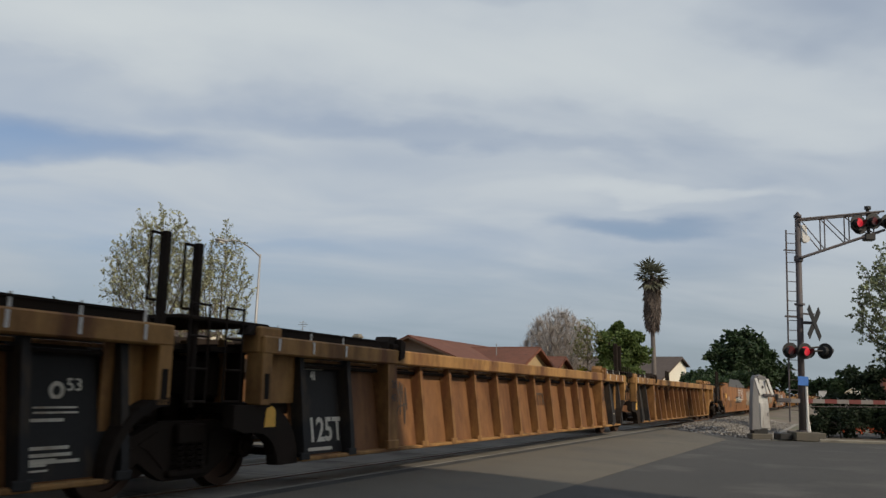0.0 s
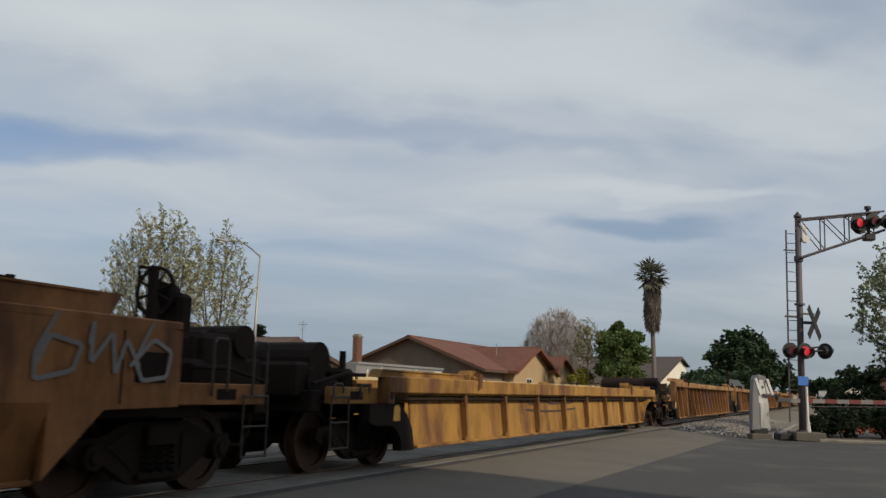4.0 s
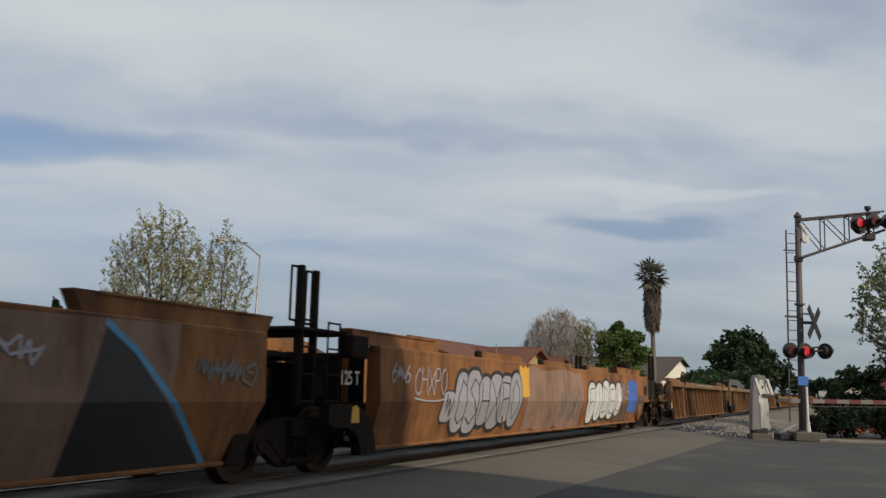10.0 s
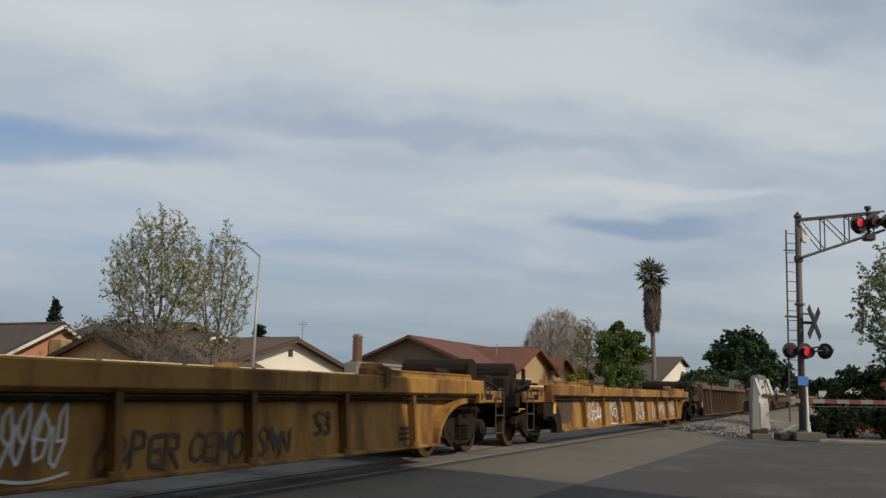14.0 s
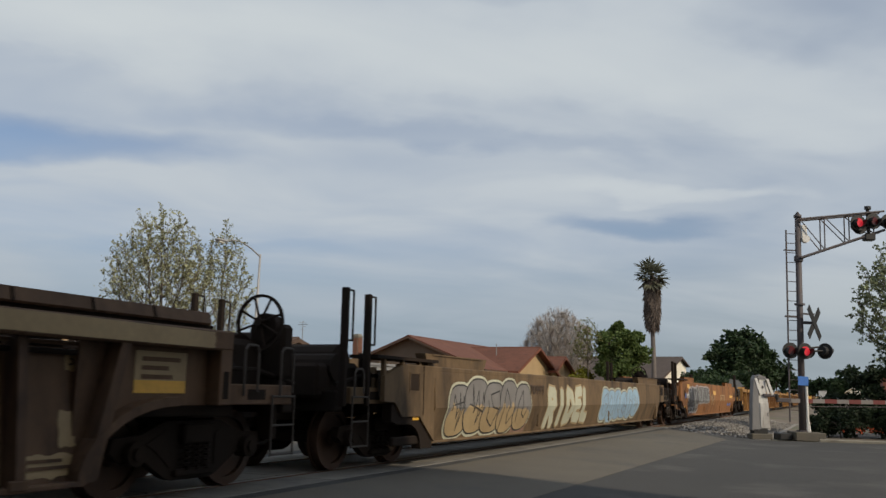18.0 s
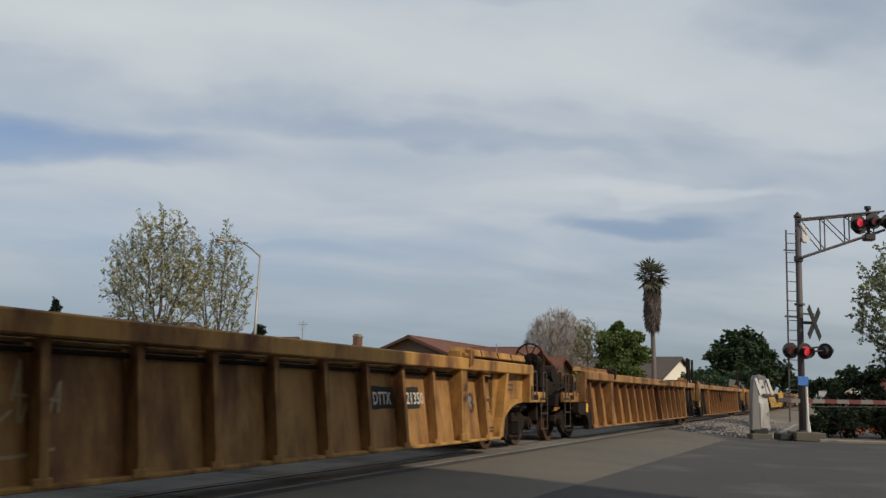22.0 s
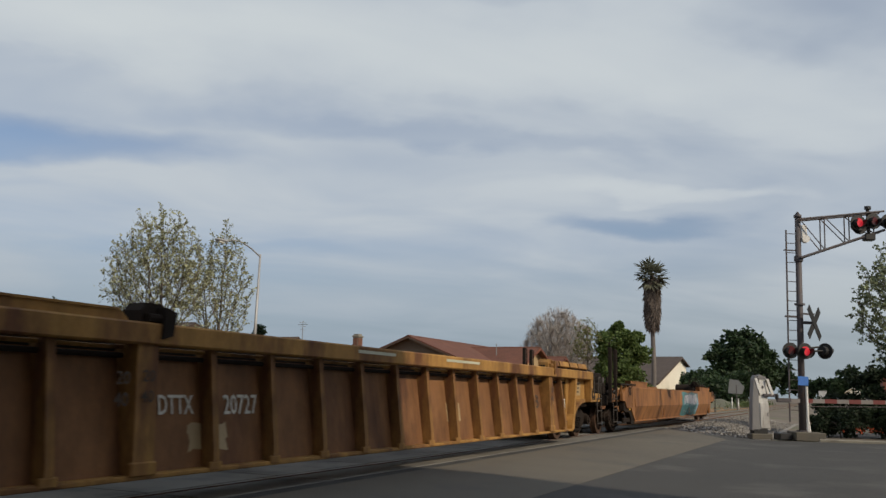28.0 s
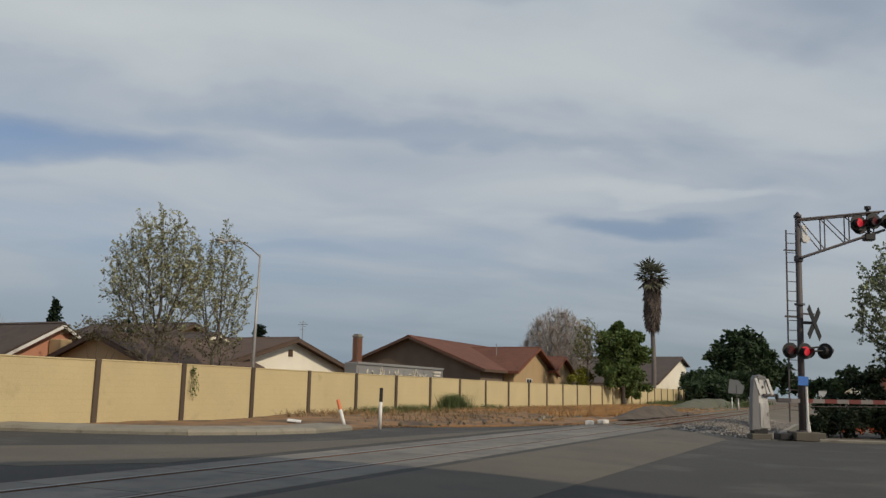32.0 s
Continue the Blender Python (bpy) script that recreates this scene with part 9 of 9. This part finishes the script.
# dark trees by the track
clump_tree("large dark green tree beyond the track", (-19, 176, 0), 15,
           [(0.5, -2, 10.3, 4.0, 3.6), (1, 5, 11.6, 4.2, 3.2), (2, 13, 11.0, 4.2, 2.8), (3, 20, 9.2, 4.2, 3.0), (-1, -5, 8.0, 3.4, 2.8), (0.5, 4, 5.6, 6, 3.6), (3, 18, 5.6, 6, 3.6), (4, 32, 6.0, 5, 3.4)], 4, L_DARK, 16000, 0.95, 0.5)
for i, (x, y, h, sd) in enumerate(((-19.5, 138, 5.2, 1), (-17.0, 128, 4.0, 2), (-22.5, 157, 6.0, 3), (-15, 116, 3.2, 4), (-16, 150, 5.5, 6))):
    clump_tree("dark green shrubs at the end of the wall", (x, y, 0), h, [(0, -3, h * 0.5, 3.2, h * 0.42), (0, 3, h * 0.55, 3.4, h * 0.42), (0, 0, h * 0.72, 3.0, h * 0.3)], 40 + sd, L_DARK, 4200, 0.6, 0.15, "shrub", "shrub")
# conifers and shrubs over the western roofs
def conifer(label, base, h, r, seed):
    rng = random.Random(seed)
    t = thing("conifer", label, "tree", m=pose(*base))
    part("trunk", Mesh().tube((0, 0, 0), (0, 0, h), 0.18, 7, 0.03), M_BARK_D, t)
    lv = Mesh()
    n = 1700
    for i in range(n):
        q = rng.random() ** 0.8
        z = h * (0.12 + 0.88 * q)
        rad = r * (1 - q) ** 0.85 * (0.75 + 0.25 * math.sin(z * 9.0)) * rng.uniform(0.35, 1.05) + 0.05
        a = rng.uniform(0, 6.28)
        leaf(lv, Vector((rad * math.cos(a), rad * math.sin(a), z - 0.25 * rad)), 0.42, rng, 0.5)
    part("crown", lv, L_CONIFER, t)
    return t


conifer("dark pointed conifer behind the houses", (-70, 59.6, 0), 9.5, 2.0, 1)
conifer("small dark conifer behind the houses", (-60, 59.2, 0), 7.2, 1.3, 2)
clump_tree("olive shrub rising over the roofs", (-40, 39.0, 0), 4.2, [(0, -0.6, 3.6, 1.3, 0.9), (0, 1.0, 3.9, 1.2, 0.8), (0, 2.3, 3.4, 1.2, 0.8)], 17, leaf_mat("olive_leaf", (0.055, 0.06, 0.03)), 3200, 0.26, 0.1, "shrub", "shrub")
clump_tree("dark cypress clump behind the cream house", (-46, 61.0, 0), 6.5, [(0, 0, 5.0, 0.8, 1.0), (0, 0.9, 4.7, 0.6, 0.9), (0, -0.2, 6.0, 0.4, 0.7)], 18, L_CONIFER, 1500, 0.3, 0.1, "shrub", "shrub")
tree("bare grey tree at the edge of the houses", (-62, 46.8, 0), [((0, 0, 0), (0, 0.1, 1), 3.6, 0.12), ((0, -0.6, 0), (0, -0.15, 1), 3.2, 0.1)], 51, L_SPRING, M_TWIG, 0, 0.2, 0.1, spread=0.35, up=0.2, kids=2, shrink=0.7, depth=4)
tree("thin grey-green tree behind the red-brown roof", (-62, 116, 0), [((0, 0, 0), (0, 0.2, 1), 3.6, 0.12), ((0, 2.5, 0), (0, -0.2, 1), 3.4, 0.12), ((0, 5, 0), (0, 0.1, 1), 3.2, 0.1)], 52, L_SPRING, M_BARK, 1, 0.4, 0.3, spread=0.5, up=0.12, kids=2, shrink=0.7, depth=3)


def fan(lv, base, way, ln, rng, blades=15, droop=0.25):
    """A fan palm frond: a stalk and a fan of narrow blades."""
    way = way.normalized()
    side = way.cross(Vector((0, 0, 1)))
    side = side.normalized() if side.length > 1e-3 else Vector((1, 0, 0))
    up = side.cross(way).normalized()
    heart = base + way * ln * 0.45
    lv.add([base - side * 0.04, base + side * 0.04, heart + side * 0.03, heart - side * 0.03], [(0, 1, 2, 3)])
    for i in range(blades):
        a = radians(-115 + 230 * i / (blades - 1)) + rng.gauss(0, 0.05)
        d = way * math.cos(a) + side * math.sin(a) + up * rng.uniform(-0.1, 0.15)
        L = ln * 0.62 * rng.uniform(0.8, 1.1) * (0.75 + 0.25 * math.cos(a))
        mid = heart + d * L * 0.6
        end = heart + d * L - Vector((0, 0, droop * L * rng.uniform(0.3, 1.0)))
        wd = side * math.cos(a) - way * math.sin(a)
        w = 0.15
        lv.add([heart, mid + wd * w, end, mid - wd * w], [(0, 1, 2, 3)])


def palm():
    rng = random.Random(9)
    t = thing("palm_tree", "tall fan palm with a thick skirt of dead fronds", "palm tree", m=pose(-24, 122, 0, 0, 0.6))
    tr = Mesh()
    prev = Vector((0, 0, 0))
    for i in range(1, 13):
        q = Vector((0.1 * math.sin(i * 0.5), 0.15 * math.sin(i * 0.35), 18.3 * i / 12))
        tr.tube(prev, q, 0.36 - 0.008 * (i - 1), 12, 0.36 - 0.008 * i, caps=False)
        prev = q
    part("trunk", tr, M_PALMBARK, t, smooth=True)
    top = Vector((0, 0.1, 18.5))
    lv = Mesh()
    for i in range(30):
        a = i * 2.4
        el = math.asin(-0.8 + 1.75 * i / 29)
        way = Vector((math.cos(a) * math.cos(el), math.sin(a) * math.cos(el), math.sin(el)))
        fan(lv, top + Vector((0, 0, rng.uniform(-0.9, 0.3))), way, rng.uniform(2.5, 3.05), rng, 13, 0.1)
    part("crown", lv, L_PALM, t, "grey-green fan fronds")
    dd = Mesh()
    for i in range(420):
        a = rng.uniform(0, 6.28)
        z = rng.uniform(12.0, 18.2)
        rad = 0.28 + 0.72 * ease(10.8, 14.8, z)
        way = Vector((math.cos(a) * 0.14, math.sin(a) * 0.14, -1))
        fan(dd, Vector((rad * 0.75 * math.cos(a), rad * 0.75 * math.sin(a), z)), way, rng.uniform(1.4, 2.1), rng, 9, 0.35)
    part("dead_fronds", dd, L_DEAD, t, "hanging brown dead fronds")


palm()

# right of the signal: hedge, tree, far things along the street
clump_tree("dark tall hedge beside the street", (1.5, 36.5, -0.1), 3.4,
           [(-1.6, -0.2, 0.9, 0.9, 0.8), (-0.7, 0.0, 1.6, 0.9, 0.9), (0.2, 0.0, 2.0, 1.1, 1.1), (1.5, 0.2, 2.4, 1.5, 1.3), (3.3, 0.4, 2.5, 1.8, 1.4), (-0.9, -0.4, 0.5, 1.2, 0.6), (0.8, -0.4, 0.6, 1.5, 0.8), (2.6, -0.3, 0.8, 1.6, 0.9)], 61, L_HEDGE, 17000, 0.16, 0.06, "hedge", "hedge")
clump_tree("low dark straggling shrubs at the foot of the hedge", (-0.1, 34.6, -0.1), 0.9,
           [(-0.75, 0.6, 0.35, 0.5, 0.35), (-0.2, 0.3, 0.45, 0.6, 0.42), (0.5, 0.5, 0.5, 0.7, 0.45), (1.2, 0.8, 0.6, 0.8, 0.5), (0.2, 1.6, 0.7, 0.9, 0.5), (2.0, 0.6, 0.6, 0.8, 0.55), (-0.4, 1.5, 0.55, 0.6, 0.4)], 62, L_HEDGE, 9000, 0.11, 0.03, "shrub", "shrub")
clump_tree("tall green shrub rising over the hedge", (3.4, 39.0, -0.1), 4.2, [(0.2, 0, 2.6, 1.3, 0.9), (1.5, 0, 3.0, 1.5, 1.0), (3.0, 0, 3.0, 1.6, 1.1)], 63, leaf_mat("hedge_top_leaf", (0.035, 0.06, 0.022)), 5000, 0.16, 0.06, "shrub", "shrub")
fl = Mesh()
rng_f = random.Random(2)
for _ in range(40):
    leaf(fl, Vector((rng_f.gauss(0.75, 0.2), 33.6 + rng_f.gauss(0, 0.1), 0.1 + abs(rng_f.gauss(0, 0.06)))), 0.11, rng_f)
solid("flowers", fl, L_RED, "small orange-red flowers at the foot of the hedge", "flowers", kind="stuff")
crown_tree("deciduous street tree with small fresh leaves", (2.3, 37.6, 0), ((0, 0, 0), (0, 0, 1.8)), egg(0.25, 4.9, 2.1, 2.9, 2.0, 0.4), 800, 71, M_BARK_T, 0.28, 0.34, 0.3, 0.16, 0.011, 0.10, 2.1, leaf_mat("fresh_leaf", (0.23, 0.265, 0.15)), 8.0, 0.145, 0.34, 2)
clump_tree("dark olive shrub before the western roofs", (-27.5, 25.6, 0), 4.0, [(0, 0, 3.5, 0.8, 0.5), (0.3, 0.8, 3.8, 0.8, 0.5), (0, -0.7, 3.4, 0.7, 0.45), (0, 1.5, 3.4, 0.7, 0.5)], 91, leaf_mat("olive_dark_leaf", (0.13, 0.115, 0.062)), 1500, 0.10, 0.05, "shrub", "shrub")
for k, (x, y) in enumerate(((-25.6, 26.6), (-25.8, 28.6), (-25.2, 30.4))):
    crown_tree("thin brownish undergrowth beneath the spring trees", (x, y, 0), ((0, 0, 0), (0, 0, 1.4)), egg(0.0, 2.9, 1.1, 1.0, 0.8, 0.2), 150, 120 + k, M_BARK_T, 0.25, 0.3, 0.3, 0.16, 0.009, 0.04, 2.1, leaf_mat("undergrowth_leaf", (0.12, 0.115, 0.06)), 2.0, 0.11, 0.25, 2, name="shrub", category="shrub")
sp = Mesh()
rng_s = random.Random(4)
for _ in range(70):
    h = rng_s.random()
    leaf(sp, Vector((-21.42 + rng_s.uniform(0, 0.12), 24.5 + rng_s.gauss(0, 0.12) * (1.2 - 0.6 * h) + 0.25 * (0.5 - abs(h - 0.5)), 0.85 + h * 1.05)), 0.09, rng_s)
for k in range(6):
    sp.tube((-21.40, 24.45, 1.95), (-21.36, 24.35 + 0.09 * k, 0.95 + 0.14 * (k % 3)), 0.008, 4)
solid("creeper", sp, L_GREEN, "thin green creeper hanging over the wall", "creeper")


# ---------------------------------------------------------------- distance along the track
M_FARBRICK = paint("distant_red_brick", (0.22, 0.085, 0.055), (0.18, 0.07, 0.05), 0.9, bump=0.1)


def distance():
    rng = random.Random(77)
    for i, (x, y, h, w) in enumerate(((-6.0, 290, 7.5, 9), (2.5, 262, 10.5, 9), (9, 330, 9.0, 10), (-14, 330, 9.0, 10), (-2, 350, 9.5, 9), (7.0, 250, 9.0, 8), (16, 300, 9, 10), (-28, 300, 8, 12), (-45, 330, 9, 14), (-62, 320, 9, 14))):
        clump_tree("distant dark green trees along the street", (x, y, 0), h, [(-w * 0.3, 0, h * 0.5, w * 0.35, h * 0.35), (w * 0.3, 0, h * 0.55, w * 0.38, h * 0.38), (0, 0, h * 0.7, w * 0.3, h * 0.28)], 80 + i, L_DARK, 1800, 1.1, 0.2)
    house("distant brick building with flat dark roof line", pose(12.5, 215, 0, 0, 0, -90), 14, 4.0, 7.0, 7.9, M_FARBRICK, M_ROOF_R, M_FASCIA_R, 0.3, vent=False)
    house("distant cream house with a hipped pale roof", pose(3.5, 170, 0, 0, 0, -90), 12, 2.6, 2.6, 4.3, M_STUCCO_W, M_STUCCO_W, M_STUCCO_T, 0.3, windows=((-1.0, 1.6, 0.9, 1.2), (1.0, 1.6, 0.9, 1.2)))
    box = thing("utility_cabinet", "pale grey utility cabinet by the track", "cabinet", m=pose(-2.4, 132, -0.1))
    part("body", Mesh().box(0, 0, 1.2, 1.0, 0.9, 2.4, c=0.03), M_ALU, box)
    part("roof", Mesh().box(0, 0, 2.43, 1.1, 1.0, 0.08, c=0.02), M_ALU, box)


distance()


# ---------------------------------------------------------------- verge growth and litter
def tufts(name, label, n, place, h, mat, seed, lean=0.35):
    rng = random.Random(seed)
    mm = Mesh()
    for _ in range(n):
        x, y, z = place(rng)
        for _ in range(7):
            a = rng.uniform(0, 6.28)
            hh = h * rng.uniform(0.4, 1.2)
            w = 0.012 + 0.006 * hh
            d = Vector((math.cos(a), math.sin(a), 0))
            s = Vector((-d.y, d.x, 0)) * w
            p = Vector((x, y, z)) + d * rng.uniform(0, 0.08)
            e = p + d * hh * lean * rng.uniform(0.2, 1.6) + Vector((0, 0, hh))
            mm.add([p - s, p + s, e], [(0, 1, 2)])
    return solid(name, mm, mat, label, "grass", kind="stuff")


def near_wall(rng):
    y = rng.uniform(30, 96)
    x = min(-21.4 + abs(rng.gauss(0, 1.8)), -11)
    return x, y, level(x, y) + 0.14 + 0.0016 * max(y - 60, 0)


tufts("dry_grass", "tufts of dry straw-coloured grass on the dirt verge", 1300, near_wall, 0.28, M_DRYGRASS, 5, 0.8)


def anywhere(rng):
    while True:
        y = rng.uniform(30, 110)
        x = rng.uniform(-20.5, -10.8)
        if noise.noise(Vector((x * 0.5, y * 0.16, 3.0))) > rng.uniform(-0.1, 0.5):
            break
    return x, y, level(x, y) + 0.12 + 0.0016 * max(y - 60, 0)


tufts("dry_grass", "thin dry grass in patches over the verge", 2600, anywhere, 0.13, M_DRYGRASS, 6, 1.0)


def weeds_at(cx, cy, r):
    def place(rng):
        x, y = cx + rng.gauss(0, r * 0.5), cy + rng.gauss(0, r)
        return max(min(x, -11), -21.3), y, 0.08
    return place


for i, (cx, cy, r, n, h) in enumerate(((-20.8, 46.5, 0.6, 300, 0.95), (-20.9, 41.5, 1.2, 180, 0.42), (-20.6, 51.5, 1.0, 120, 0.4), (-20.9, 37.5, 1.6, 120, 0.35), (-16, 118, 9, 1800, 0.6), (-13.0, 130, 12, 1500, 0.7))):
    tufts("weeds", "patch of green weeds at the foot of the wall", n, weeds_at(cx, cy, r), h, M_WEED, 20 + i, 0.45)
pebbles("dirt_clods", random.Random(31), 420, spot(-20.8, -12.5, 27, 62, lambda x, y: level(x, y) + 0.12), (0.03, 0.10), M_EARTH, "dark clods and rubble on the verge", "rubble")


def verge_edge(rng):
    k = rng.random()
    x, y = -14.7 + 4.3 * k, 26.6 + 6.2 * k
    return x + rng.gauss(-0.1, 0.22), y + rng.gauss(0.1, 0.22), level(x, y) + 0.02


pebbles("edge_gravel", random.Random(33), 1500, verge_edge, (0.015, 0.06), M_DIRT, "dirt and small stones spilled over the asphalt's edge", "gravel")
pebbles("pale_rubble", random.Random(32), 60, spot(-19, -11.2, 28, 48, lambda x, y: level(x, y) + 0.16), (0.04, 0.12), M_CONCRETE, "bits of pale concrete rubble on the verge", "rubble")


M_MOUND = paint("dark_gravel", (0.095, 0.075, 0.055), (0.06, 0.05, 0.04), 0.95, big=1.4, fine=9, bump=0.9, dirt=(0.14, 0.09, 0.05), dirt_amount=0.35)
M_MOUND_G = paint("weedy_grey_earth", (0.105, 0.10, 0.075), (0.075, 0.072, 0.055), 0.95, big=0.5, fine=6, bump=0.8, dirt=(0.08, 0.10, 0.04), dirt_amount=0.5)


def mound(cx, cy, hx, hy, h, mat, label):
    mm = Mesh()
    nx, ny = 22, 40
    for j in range(ny + 1):
        for i in range(nx + 1):
            u, v = i / nx * 2 - 1, j / ny * 2 - 1
            x, y = cx + u * hx, cy + v * hy
            d = math.sqrt(u * u + v * v)
            mm.v.append((x, y, -0.02 + h * ease(1.0, 0.15, d) + 0.17 * h * noise.noise(Vector((x * 1.4, y * 0.7, 2)))))
    for j in range(ny):
        for i in range(nx):
            a = j * (nx + 1) + i
            mm.f.append((a, a + 1, a + nx + 2, a + nx + 1))
    solid("gravel_mound", mm, mat, label, "mound")


def gravel_pile():
    mound(-10.6, 54.0, 1.2, 11.0, 0.6, M_MOUND, "low mound of dark brown gravel beside the rails")
    mound(-12.8, 96.0, 2.4, 32.0, 1.0, M_MOUND_G, "long grey-green earth mound beside the rails")
    kb = Mesh().box(0, 0, 0.09, 0.3, 0.7, 0.18, c=0.03)
    for i, (x, y, r) in enumerate(((-9.6, 35.3, 8), (-9.5, 37.2, -5))):
        solid("concrete_block", kb, M_WHITE, "white painted concrete block beside the rails", "block", "concrete blocks", m=pose(x, y, -0.06, 0, 0, r))


gravel_pile()


def by_posts(rng):
    y = rng.uniform(29, 62)
    x = -21.3 + abs(rng.gauss(0, 1.1)) if rng.random() < 0.5 else rng.uniform(-20, -14)
    return x, y, level(x, y) + 0.13


tufts("dry_grass", "rank brown dry grass and stalks before the wall", 650, by_posts, 0.34, paint("brown_stalks", (0.21, 0.145, 0.075), (0.13, 0.095, 0.055), 0.95, fine=20, bump=0, island=0.4), 9, 0.9)
def straw(rng):
    y = rng.uniform(44, 110)
    x = rng.uniform(-21.2, -11.4)
    return x, y, level(x, y) + 0.1


tufts("dry_grass", "dense orange-brown dead grass along the wall", 6000, straw, 0.3, paint("orange_straw", (0.46, 0.27, 0.11), (0.33, 0.18, 0.07), 0.95, fine=20, bump=0, island=0.3), 12, 1.1)
solid("litter", Mesh().box(0, 0, 0.04, 0.5, 0.3, 0.05, c=0.02), M_WHITE, "white scrap of litter on the kerb dirt", "litter", m=pose(-17.6, 25.5, 0.03, 10, 5, 30))


def motions():
    for car, t0, _ in TRAIN:
        y = SPEED * t0 - 2.9
        walk(car, [(0.0, pose(TRACK_X, y, 0)), (16.0, pose(TRACK_X, y - SPEED * 16, 0)), (32.0, pose(TRACK_X, y - SPEED * 32, 0))])


motions()
